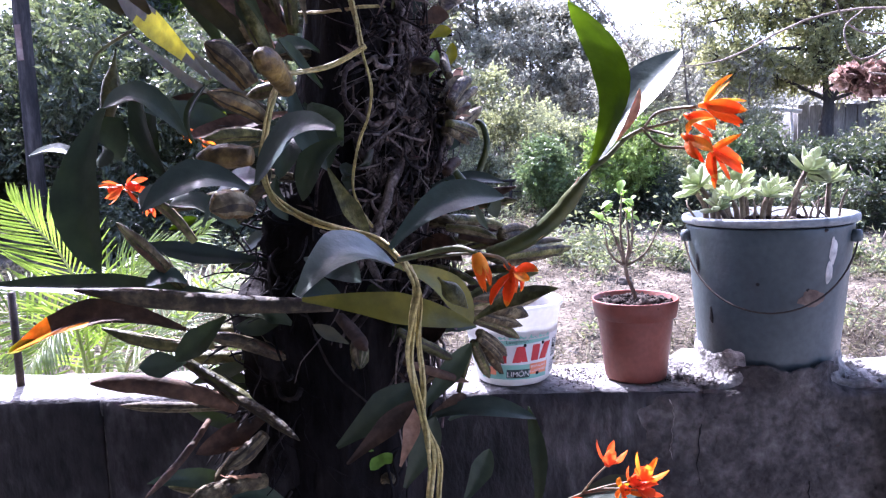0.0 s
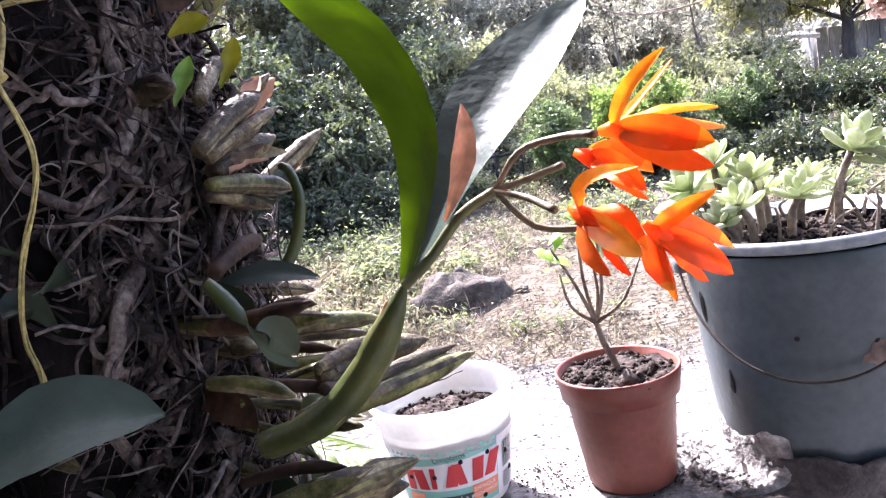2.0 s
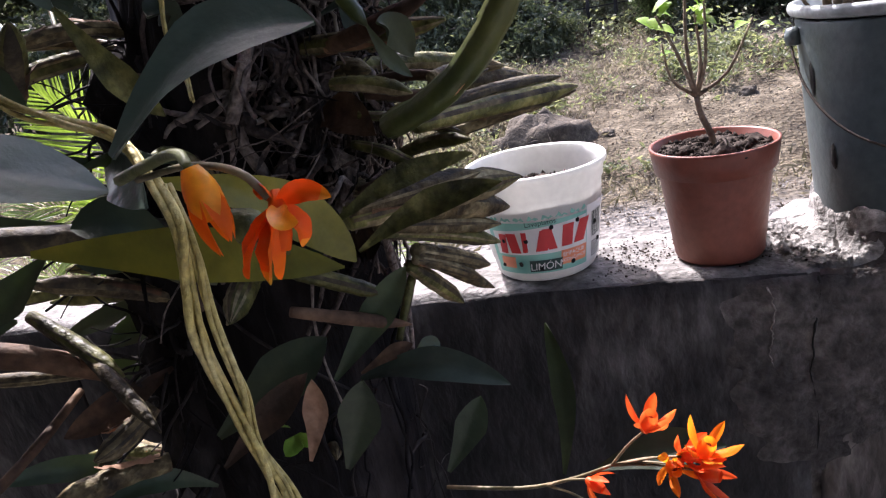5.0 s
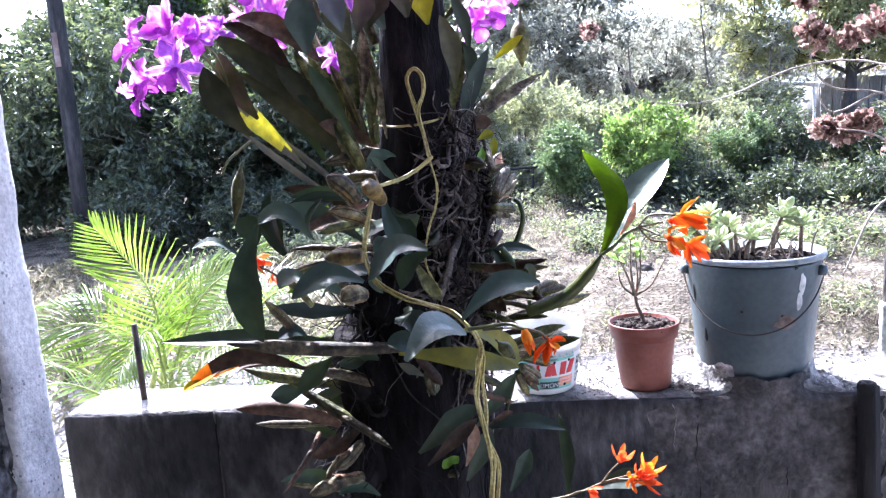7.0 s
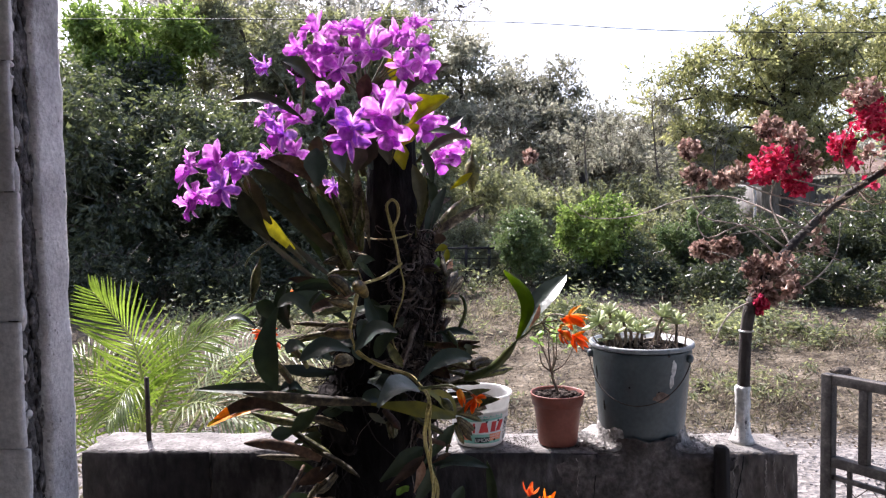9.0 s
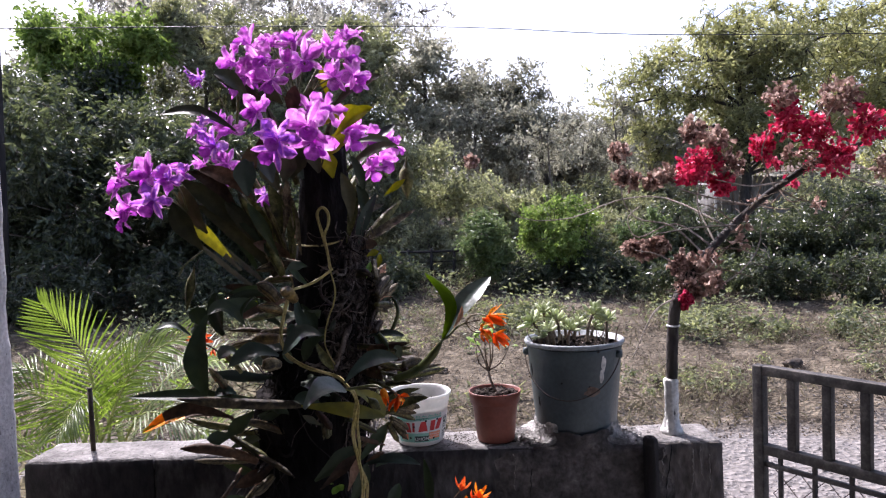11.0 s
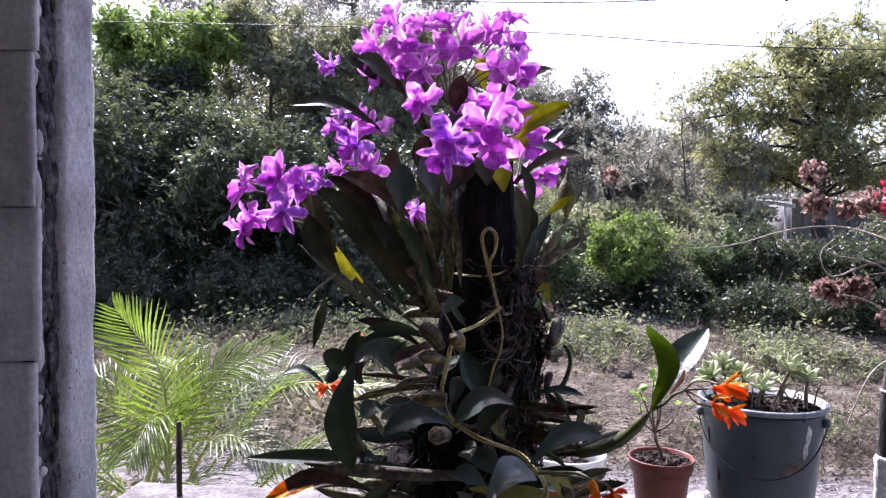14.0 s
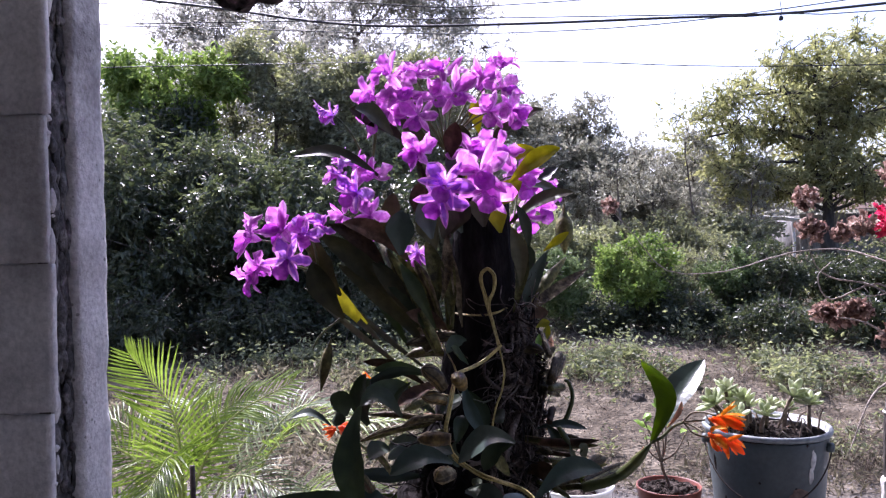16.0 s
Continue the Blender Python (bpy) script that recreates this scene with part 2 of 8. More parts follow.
MAROON = material("dark maroon throat", [(0.1, 0.008, 0.01), (0.2, 0.015, 0.015), (0.3, 0.03, 0.02)], 40, 0.6)
TWINE = material("yellowed nylon twine", [(0.27, 0.21, 0.06), (0.42, 0.34, 0.11), (0.55, 0.46, 0.2)], 30, 0.6, 0.9, 260, grain=0.35)
BUCKET = material("faded grey-green bucket plastic", [(0.052, 0.07, 0.076), (0.078, 0.1, 0.106), (0.108, 0.13, 0.136)], 5, 0.38, 0.1, 120, spread=0.02, grain=0.14)
BUCKETRIM = material("pale scuffed bucket rim", [(0.17, 0.195, 0.2), (0.25, 0.275, 0.282), (0.36, 0.38, 0.385)], 14, 0.5, 0.1, 120)
SPLASH = material("dried paint splash", [(0.4, 0.38, 0.35), (0.55, 0.53, 0.5), (0.66, 0.64, 0.6)], 30, 0.8, 0.3, 120)
RUSTSTAIN = material("brown peeled stain", [(0.1, 0.07, 0.055), (0.17, 0.12, 0.095), (0.22, 0.17, 0.14)], 30, 0.85, 0.3, 120)
DARKHOLE = material("dark hole", [(0.008, 0.008, 0.008), (0.014, 0.013, 0.012)], 20, 0.9)
WIRE = material("rusty dark wire", [(0.025, 0.02, 0.018), (0.055, 0.042, 0.035), (0.09, 0.065, 0.05)], 40, 0.6, 0.3, 300, metal=0.6)
TERRA = material("brick red plastic pot", [(0.15, 0.044, 0.028), (0.2, 0.058, 0.037), (0.25, 0.082, 0.054)], 7, 0.48, 0.12, 140, spread=0.02, grain=0.1)
SOIL = material("dark crumbly soil", [(0.01, 0.008, 0.0072), (0.03, 0.024, 0.021), (0.085, 0.07, 0.06)], 90, 0.97, 1.0, 260, island=True, grain=0.5, spec=0.04)
TUB = material("milky white plastic", [(0.66, 0.66, 0.63), (0.74, 0.74, 0.71), (0.8, 0.8, 0.77)], 10, 0.4, 0.05, 120, through_light=0.3, spread=0.02, grain=0.05)
LABELGREEN = material("mint green print", [(0.16, 0.42, 0.34), (0.22, 0.5, 0.41), (0.3, 0.56, 0.47)], 12, 0.45, grain=0.08)
LABELRED = material("red print", [(0.55, 0.03, 0.035), (0.64, 0.05, 0.05)], 20, 0.45, grain=0.1)
LABELORANGE = material("orange print", [(0.75, 0.24, 0.12), (0.8, 0.3, 0.16)], 20, 0.45, grain=0.1)
LABELDARK = material("dark green print", [(0.02, 0.05, 0.045), (0.035, 0.07, 0.06)], 20, 0.5, grain=0.1)
LABELWHITE = material("white print", [(0.72, 0.72, 0.7), (0.8, 0.8, 0.78)], 20, 0.45, grain=0.05)
SUCCULENT = material("pale green succulent leaf", [(0.36, 0.43, 0.22), (0.5, 0.56, 0.33), (0.68, 0.71, 0.51)], 40, 0.45, 0.1, 90, through_light=0.42, spread=0.2, grain=0.14, island=True)
SUCCSTEM = material("woody succulent stem", [(0.09, 0.065, 0.05), (0.2, 0.15, 0.11), (0.32, 0.26, 0.19)], 40, 0.85, 0.6, 200)
PALETWIG = material("pale grey thorny twig", [(0.16, 0.13, 0.105), (0.3, 0.255, 0.215), (0.44, 0.39, 0.34)], 40, 0.85, 0.6, 200)
YOUNGLEAF = material("tender lime leaf", [(0.16, 0.3, 0.04), (0.26, 0.42, 0.07), (0.36, 0.5, 0.12)], 30, 0.45, 0.1, 90, through_light=0.5, spread=0.2)
STEEL = material("weathered steel tube", [(0.022, 0.02, 0.019), (0.046, 0.043, 0.04), (0.085, 0.077, 0.07)], 30, 0.6, 0.3, 160, metal=0.3, spec=0.25)
DEADPETAL = material("withered papery bracts", [(0.15, 0.085, 0.07), (0.36, 0.235, 0.185), (0.58, 0.44, 0.37)], 30, 0.8, 0.3, 120, through_light=0.4, island=True)
REDPETAL = material("crimson bracts", [(0.36, 0.012, 0.04), (0.58, 0.025, 0.09), (0.72, 0.1, 0.2)], 30, 0.55, 0.2, 120, through_light=0.45, island=True)
CLOTH = material("white plastic wrapping", [(0.5, 0.49, 0.46), (0.68, 0.67, 0.64), (0.78, 0.77, 0.75)], 40, 0.5, 0.6, 120)
PALMLEAF = material("areca palm leaflet", [(0.075, 0.12, 0.018), (0.125, 0.185, 0.03), (0.2, 0.275, 0.06)], 6, 0.35, 0.1, 60, through_light=0.5, through_tint=(1.2, 1.25, 0.7), island=True, spread=0.2)
PALMGREY = material("dusty older palm leaflet", [(0.075, 0.108, 0.042), (0.13, 0.17, 0.068), (0.22, 0.255, 0.125)], 6, 0.4, 0.1, 60, through_light=0.32, island=True, spread=0.15, spec=0.3)
PALMSTEM = material("yellow green palm stalk", [(0.16, 0.2, 0.05), (0.25, 0.29, 0.08), (0.33, 0.34, 0.12)], 20, 0.5)
FOL_DARK = material("deep green foliage", [(0.034, 0.044, 0.026), (0.058, 0.073, 0.042), (0.11, 0.125, 0.076)], 0.9, 0.36, 0, through_light=0.38, through_tint=(1.35, 1.4, 0.85), island=True, detail=2, spec=0.45)
FOL_DUSTY = material("dusty green foliage", [(0.13, 0.136, 0.094), (0.2, 0.206, 0.14), (0.3, 0.305, 0.215)], 0.8, 0.38, 0, through_light=0.5, through_tint=(1.35, 1.4, 0.85), island=True, detail=2, spec=0.5)
FOL_MID = material("dusty green weeds", [(0.1, 0.112, 0.074), (0.16, 0.176, 0.112), (0.26, 0.272, 0.18)], 0.8, 0.45, 0, through_light=0.45, through_tint=(1.35, 1.4, 0.85), island=True, detail=2, spec=0.2)
# Olive leaf colour made paler to carry the haze of distance.
FOL_PALE = material("olive grey foliage", [(0.19, 0.19, 0.14), (0.29, 0.287, 0.21), (0.4, 0.395, 0.3)], 0.8, 0.45, 0, through_light=0.6, island=True, detail=2, spec=0.4)
# Leaf colour paled so that far crowns look veiled by haze.
FOL_HAZE = material("foliage paled for haze", [(0.22, 0.22, 0.18), (0.31, 0.31, 0.255), (0.42, 0.415, 0.345)], 0.8, 0.5, 0, through_light=0.6, island=True, detail=2, spec=0.3)
FOL_LIME = material("fresh light green foliage", [(0.075, 0.115, 0.04), (0.12, 0.17, 0.058), (0.19, 0.245, 0.1)], 1.2, 0.4, 0, through_light=0.45, island=True, detail=2, spec=0.4)
# Brighter copy of the light green leaves, sunlight put into the colour.
FOL_BRIGHT = material("foliage brightened as sunlit", [(0.11, 0.18, 0.032), (0.18, 0.27, 0.05), (0.28, 0.37, 0.095)], 1.2, 0.4, 0, through_light=0.55, island=True, detail=2, spec=0.4)
FOL_LITE = material("glossy olive green foliage", [(0.18, 0.19, 0.1), (0.28, 0.288, 0.155), (0.39, 0.392, 0.235)], 0.8, 0.36, 0, through_light=0.6, through_tint=(1.25, 1.25, 0.85), island=True, detail=2, spec=0.5)
LITTER = material("dry leaf litter", [(0.09, 0.072, 0.054), (0.16, 0.13, 0.1), (0.28, 0.24, 0.19)], 3, 0.85, 0, through_light=0.15, island=True, spec=0.08)
GRASS = material("dry green weeds", [(0.1, 0.09, 0.055), (0.17, 0.152, 0.095), (0.29, 0.258, 0.175)], 2, 0.6, 0, through_light=0.45, island=True, spec=0.08)
EARTHSTONE = material("dark brown earth and stone", [(0.024, 0.018, 0.013), (0.062, 0.049, 0.036), (0.14, 0.115, 0.086)], 12, 0.95, 0.8, 70, grain=0.35)
PEBBLE = material("pale road pebbles", [(0.11, 0.102, 0.095), (0.17, 0.159, 0.149), (0.26, 0.246, 0.232)], 6, 0.9, 0.3, 80, island=True, spec=0.08)
POSTWOOD = material("dark weathered timber", [(0.012, 0.011, 0.011), (0.028, 0.025, 0.024), (0.055, 0.05, 0.046)], 12, 0.85, 0.6, 60, stretch=(1, 1, 0.2), spec=0.2)
WHITEPAINT = material("flaking white paint", [(0.5, 0.49, 0.47), (0.68, 0.67, 0.65), (0.76, 0.75, 0.73)], 8, 0.7, 0.3, 60)
RUSTROOF = material("rusty sheet roofing", [(0.08, 0.05, 0.04), (0.13, 0.085, 0.07), (0.2, 0.15, 0.13)], 5, 0.8, 0.3, 30)
GREYBOARD = material("grey weathered boards", [(0.1, 0.096, 0.09), (0.16, 0.155, 0.147), (0.24, 0.232, 0.22)], 6, 0.85, 0.4, 40, stretch=(1, 1, 0.2))
CABLE = material("black cable sheath", [(0.015, 0.015, 0.016), (0.03, 0.03, 0.03)], 10, 0.6)
HOUSEPAINT = material("cream house paint", [(0.42, 0.4, 0.36), (0.52, 0.5, 0.45), (0.58, 0.56, 0.5)], 2, 0.85, 0.2, 80)
TILEFLOOR = material("grey porch floor cement", [(0.2, 0.19, 0.18), (0.28, 0.27, 0.26), (0.34, 0.33, 0.31)], 3, 0.8, 0.3, 60)


def ground_material():
    """Pebbly road in front, leaf-strewn earth on the bank behind it."""
    m = bpy.data.materials.new("gravel road and bank")
    m.use_nodes = True
    nt = m.node_tree
    n, l = nt.nodes, nt.links
    b = n["Principled BSDF"]
    co = n.new("ShaderNodeTexCoord")
    sep = n.new("ShaderNodeSeparateXYZ")
    l.new(co.outputs["Object"], sep.inputs[0])
    warp = n.new("ShaderNodeTexNoise")
    warp.inputs["Scale"].default_value, warp.inputs["Detail"].default_value = 1.6, 5
    l.new(co.outputs["Object"], warp.inputs["Vector"])
    add = n.new("ShaderNodeMath")
    add.operation = "MULTIPLY_ADD"
    l.new(warp.outputs["Fac"], add.inputs[0])
    add.inputs[1].default_value = 1.3
    l.new(sep.outputs["Y"], add.inputs[2])
    edge = n.new("ShaderNodeMapRange")
    edge.inputs["From Min"].default_value, edge.inputs["From Max"].default_value = 3.1, 3.6
    l.new(add.outputs[0], edge.inputs[0])
    vor = n.new("ShaderNodeTexVoronoi")
    vor.inputs["Scale"].default_value = 34
    l.new(co.outputs["Object"], vor.inputs["Vector"])
    r1 = n.new("ShaderNodeValToRGB")
    r1.color_ramp.elements[0].color, r1.color_ramp.elements[1].color = rgb((0.115, 0.106, 0.098)), rgb((0.215, 0.2, 0.187))
    l.new(vor.outputs["Color"], r1.inputs[0])
    ns = n.new("ShaderNodeTexNoise")
    ns.inputs["Scale"].default_value, ns.inputs["Detail"].default_value = 4.5, 9
    ns.inputs["Roughness"].default_value = 0.7
    l.new(co.outputs["Object"], ns.inputs["Vector"])
    r2 = n.new("ShaderNodeValToRGB")
    e = r2.color_ramp.elements
    e.new(0.5)
    for i, (p, c) in enumerate(((0.36, (0.034, 0.027, 0.019)), (0.5, (0.09, 0.074, 0.052)), (0.66, (0.175, 0.148, 0.11)))):
        e[i].position, e[i].color = p, rgb(c)
    l.new(ns.outputs["Fac"], r2.inputs[0])
    mx = n.new("ShaderNodeMix")
    mx.data_type = "RGBA"
    l.new(edge.outputs[0], mx.inputs[0])
    l.new(r1.outputs[0], mx.inputs[6])
    l.new(r2.outputs[0], mx.inputs[7])
    l.new(mx.outputs[2], b.inputs["Base Color"])
    b.inputs["Roughness"].default_value = 0.95
    b.inputs["Specular IOR Level"].default_value = 0.12
    bp = n.new("ShaderNodeBump")
    bp.inputs["Strength"].default_value, bp.inputs["Distance"].default_value = 0.9, 0.02
    l.new(vor.outputs["Distance"], bp.inputs["Height"])
    l.new(bp.outputs[0], b.inputs["Normal"])
    return m


GROUND = ground_material()


# ---- mesh helpers ----
def thing(name, at, label, category, group="", kind=""):
    ob = new(name)
    ob.empty_display_size = 0.05
    ob.location = at
    return tagged(ob, label, category, group, kind)


def mesh_data(name, geo, mat, smooth=True):
    verts, faces = geo
    me = bpy.data.meshes.new(name)
    me.from_pydata([tuple(map(float, v)) for v in verts] if not isinstance(verts, np.ndarray) else verts.tolist(), [], faces if isinstance(faces, list) else faces.tolist())
    if smooth:
        me.polygons.foreach_set("use_smooth", [True] * len(me.polygons))
    me.materials.append(mat)
    me.update()
    return me


def part(name, geo, mat, parent=None, label="", smooth=True):
    """Links a mesh, in world metres, as one object; under a thing or one of its parts."""
    ob = new(name, mesh_data(name, geo, mat, smooth))
    if parent is not None:
        ob.parent = parent
        if parent.type == "EMPTY":
            ob.matrix_parent_inverse = Matrix.Translation(parent.location).inverted()
    return tagged(ob, label)


def join(*geos):
    verts, faces = [], []
    for v, f in geos:
        k = len(verts)
        verts += [tuple(p) for p in v]
        faces += [[i + k for i in face] for face in f]
    return verts, faces


def curve_points(points, n=12):
    """A smooth run through the points."""
    p = [Vector(q) for q in points]
    if len(p) < 3:
        return [p[0].lerp(p[-1], i / n) for i in range(n + 1)]
    p = [2 * p[0] - p[1]] + p + [2 * p[-1] - p[-2]]
    out, per = [], max(2, n // (len(p) - 3))
    for k in range(1, len(p) - 2):
        a, b, c, d = p[k - 1: k + 3]
        for i in range(per):
            t = i / per
            out.append(0.5 * (2 * b + (c - a) * t + (2 * a - 5 * b + 4 * c - d) * t * t + (3 * b - a - 3 * c + d) * t ** 3))
    return out + [p[-2]]


def tube(points, radii, sides=8, ridges=0.0):
    """A closed tube along the points; radii is one number, a pair or a number a point."""
    pts = [Vector(q) for q in points]
    n = len(pts)
    if isinstance(radii, (int, float)):
        radii = [radii] * n
    elif len(radii) == 2 and n != 2:
        radii = [radii[0] + (radii[1] - radii[0]) * i / (n - 1) for i in range(n)]
    verts, faces = [], []
    side = None
    for i, q in enumerate(pts):
        d = (pts[min(i + 1, n - 1)] - pts[max(i - 1, 0)]).normalized()
        if side is None:
            side = d.orthogonal().normalized()
        side = (side - d * side.dot(d)).normalized()
        up = d.cross(side)
        for k in range(sides):
            a = 2 * math.pi * k / sides
            r = radii[i] * (1 + (ridges if k % 2 else -ridges))
            verts.append(q + (side * math.cos(a) + up * math.sin(a)) * r)
    for i in range(n - 1):
        for k in range(sides):
            a, b = i * sides + k, i * sides + (k + 1) % sides
            faces.append([a, b, b + sides, a + sides])
    faces.append(list(range(sides))[::-1])
    faces.append([(n - 1) * sides + k for k in range(sides)])
    return verts, faces


def lathe(profile, at=(0, 0, 0), segs=48, wobble=0.0, seed=0):
    """A turned body about the upright line through at; the profile runs from one end to the other."""
    verts, faces = [], []
    for r, z in profile:
        for k in range(segs):
            a = 2 * math.pi * k / segs
            rr = r
            if wobble:
                rr += wobble * noise.noise(Vector((math.cos(a) * 3 + seed, math.sin(a) * 3, z * 25)))
            verts.append((at[0] + rr * math.cos(a), at[1] + rr * math.sin(a), at[2] + z))
    m = len(profile)
    for i in range(m - 1):
        for k in range(segs):
            a, b = i * segs + k, i * segs + (k + 1) % segs
            faces.append([a, b, b + segs, a + segs])
    faces.append([k for k in range(segs)][::-1])
    faces.append([(m - 1) * segs + k for k in range(segs)])
    return verts, faces


def box(x0, x1, y0, y1, z0, z1, bevel=0.0):
    bm = bmesh.new()
    bmesh.ops.create_cube(bm, size=1)
    for v in bm.verts:
        v.co = Vector(((x0 + x1) / 2 + v.co.x * (x1 - x0), (y0 + y1) / 2 + v.co.y * (y1 - y0), (z0 + z1) / 2 + v.co.z * (z1 - z0)))
    if bevel:
        bmesh.ops.bevel(bm, geom=bm.edges[:], offset=bevel, segments=2, affect="EDGES", profile=0.6)
    geo = [v.co.copy() for v in bm.verts], [[v.index for v in f.verts] for f in bm.faces]
    bm.free()
    return geo


def slab(x0, x1, y0, y1, z0, z1, step=0.03, rough=0.004, round_edge=0.01, seed=0.0, top_rough=None):
    """A masonry body with worn, uneven faces: a fine box, its edges rounded and its skin pushed about by noise."""
    nx, ny, nz = (max(1, int(math.ceil((b - a) / step))) for a, b in ((x0, x1), (y0, y1), (z0, z1)))
    idx, verts, faces = {}, [], []
    c = Vector(((x0 + x1) / 2, (y0 + y1) / 2, (z0 + z1) / 2))
    h = Vector(((x1 - x0) / 2, (y1 - y0) / 2, (z1 - z0) / 2))

    def vid(i, j, k):
        key = (i, j, k)
        if key not in idx:
            p = Vector((x0 + (x1 - x0) * i / nx, y0 + (y1 - y0) * j / ny, z0 + (z1 - z0) * k / nz))
            inner = Vector([max(-h[a] + round_edge, min(h[a] - round_edge, p[a] - c[a])) for a in range(3)])
            off = p - c - inner
            if off.length > round_edge:
                p = c + inner + off.normalized() * round_edge
            amp = top_rough if (top_rough is not None and k == nz) else rough
            q = p * 9 + Vector((seed, seed * 2, 0))
            nn = noise.noise_vector(q) * 0.65 + noise.noise_vector(q * 4.3) * 0.35
            verts.append(p + nn * amp)
            idx[key] = len(verts) - 1
        return idx[key]

    for i in range(nx):
        for j in range(ny):
            faces.append([vid(i, j, 0), vid(i, j + 1, 0), vid(i + 1, j + 1, 0), vid(i + 1, j, 0)])
            faces.append([vid(i, j, nz), vid(i + 1, j, nz), vid(i + 1, j + 1, nz), vid(i, j + 1, nz)])
        for k in range(nz):
            faces.append([vid(i, 0, k), vid(i + 1, 0, k), vid(i + 1, 0, k + 1), vid(i, 0, k + 1)])
            faces.append([vid(i, ny, k), vid(i, ny, k + 1), vid(i + 1, ny, k + 1), vid(i + 1, ny, k)])
    for j in range(ny):
        for k in range(nz):
            faces.append([vid(0, j, k), vid(0, j, k + 1), vid(0, j + 1, k + 1), vid(0, j + 1, k)])
            faces.append([vid(nx, j, k), vid(nx, j + 1, k), vid(nx, j + 1, k + 1), vid(nx, j, k + 1)])
    return verts, faces


def blade(spine, widths, face, fold=0.15, across=4, thick=0.0, wave=0.0):
    """A leaf or petal: a strip along the spine, widths along it, facing roughly the way of face, folded along its midrib."""
    pts = [Vector(q) for q in spine]
    n = len(pts)
    face = Vector(face)
    top, low = [], []
    for i, q in enumerate(pts):
        d = (pts[min(i + 1, n - 1)] - pts[max(i - 1, 0)]).normalized()
        s = d.cross(face)
        s = s.normalized() if s.length > 1e-6 else d.orthogonal().normalized()
        nrm = s.cross(d).normalized()
        for k in range(across + 1):
            u = 2 * k / across - 1
            w = widths[i] / 2
            p = q + s * (u * w) + nrm * (fold * w * (abs(u) - 0.5) + wave * w * math.sin(i * 1.7 + u * 2.2) * abs(u))
            top.append(p + nrm * thick / 2)
            low.append(p - nrm * thick * (0.5 if abs(u) < 0.99 else -0.5))
    m = across + 1
    faces = [[i * m + k, i * m + k + 1, (i + 1) * m + k + 1, (i + 1) * m + k] for i in range(n - 1) for k in range(across)]
    if not thick:
        return top, faces
    k0 = len(top)
    faces += [[k0 + v for v in f[::-1]] for f in faces]
    return top + low, faces


def leaf_shape(n, width, blunt=0.75, neck=0.12):
    """Widths of an oblong orchid leaf from its base to its tip."""
    out = []
    for i in range(n):
        t = i / (n - 1)
        out.append(width * max(0.04, min(1.0, (neck + 1.6 * t) * 1.0) * (1 - max(0, (t - 0.45) / 0.55) ** (1.4 + blunt)) ** 0.75))
    return out


def arch(base, tip, sag=(0, 0, 0), n=12):
    """A bowed run from base to tip; sag pushes its middle."""
    b, t, s = Vector(base), Vector(tip), Vector(sag)
    return [b.lerp(t, i / (n - 1)) + s * math.sin(math.pi * i / (n - 1)) for i in range(n)]

# ---- ground and porch ----
def bank(x, y):
    """Height of the land outside: a level road, then a bank that climbs gently."""
    z = 0.092 * max(0.0, min(y, 14) - 2.75) + 0.02 * max(0.0, y - 14)
    k = max(0.0, min(1.0, (y - 2.4) / 1.2))
    v = Vector((x * 0.7, y * 0.7, 0))
    return z + k * (0.10 * noise.noise(v) + 0.05 * noise.noise(v * 3.1)) + 0.012 * noise.noise(v * 6)


def ground_sheet():
    xs = sorted(set([-400, -120, -50, -25, -16] + [-11 + 0.16 * i for i in range(0, 144)] + [16, 25, 50, 120, 400]))
    ys = sorted(set([-400, -100, -30, -12, -6, -3] + [-1 + 0.14 * i for i in range(0, 118)] + [18, 22, 30, 50, 120, 400, 900]))
    verts = [(x, y, bank(x, y)) for y in ys for x in xs]
    n = len(xs)
    faces = [[j * n + i, j * n + i + 1, (j + 1) * n + i + 1, (j + 1) * n + i] for j in range(len(ys) - 1) for i in range(n - 1)]
    return verts, faces


ground = part("ground", ground_sheet(), GROUND)
tagged(ground, "pale gravel road and dry leaf-strewn bank", "ground", kind="structure")

WALL_Y0, WALL_Y1, WALL_TOP = 0.05, 0.185, 0.80
wall_low = part("wall_low", slab(-1.003, 0.466, 0.056, 0.179, 0.0, 0.775, 0.06, 0.002), MORTAR)
tagged(wall_low, "low porch wall of stained concrete blocks", "wall", kind="structure")
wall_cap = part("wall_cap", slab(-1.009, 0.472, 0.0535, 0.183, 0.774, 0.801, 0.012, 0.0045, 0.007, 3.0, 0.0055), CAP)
tagged(wall_cap, "sunlit cement cap of the low wall", "wall cap", kind="structure")

porch_floor = part("floor", box(-3.2, 0.72, -4.0, 0.05, -0.12, 0.02), TILEFLOOR)
tagged(porch_floor, "plain grey cement porch floor", "floor", kind="structure")
house_wall = part("wall_back", box(-3.4, 3.0, -4.15, -4.0, -0.1, 2.7), HOUSEPAINT)
tagged(house_wall, "plain painted house wall behind the porch", "wall", kind="structure")
side_wall = part("wall_side", box(-3.4, -3.2, -4.0, -0.165, -0.1, 2.7), HOUSEPAINT)
tagged(side_wall, "plain painted side wall of the porch", "wall", kind="structure")
porch_roof = part("ceiling", box(-3.5, 3.0, -4.2, -0.16, 2.7, 2.8), GREYBOARD)
tagged(porch_roof, "plain grey porch ceiling", "ceiling", kind="structure")

# The block wall at the side of the opening, with its plastered reveal and rough mortar strip.
JX, JY0, JY1 = -0.98, -0.165, -0.013
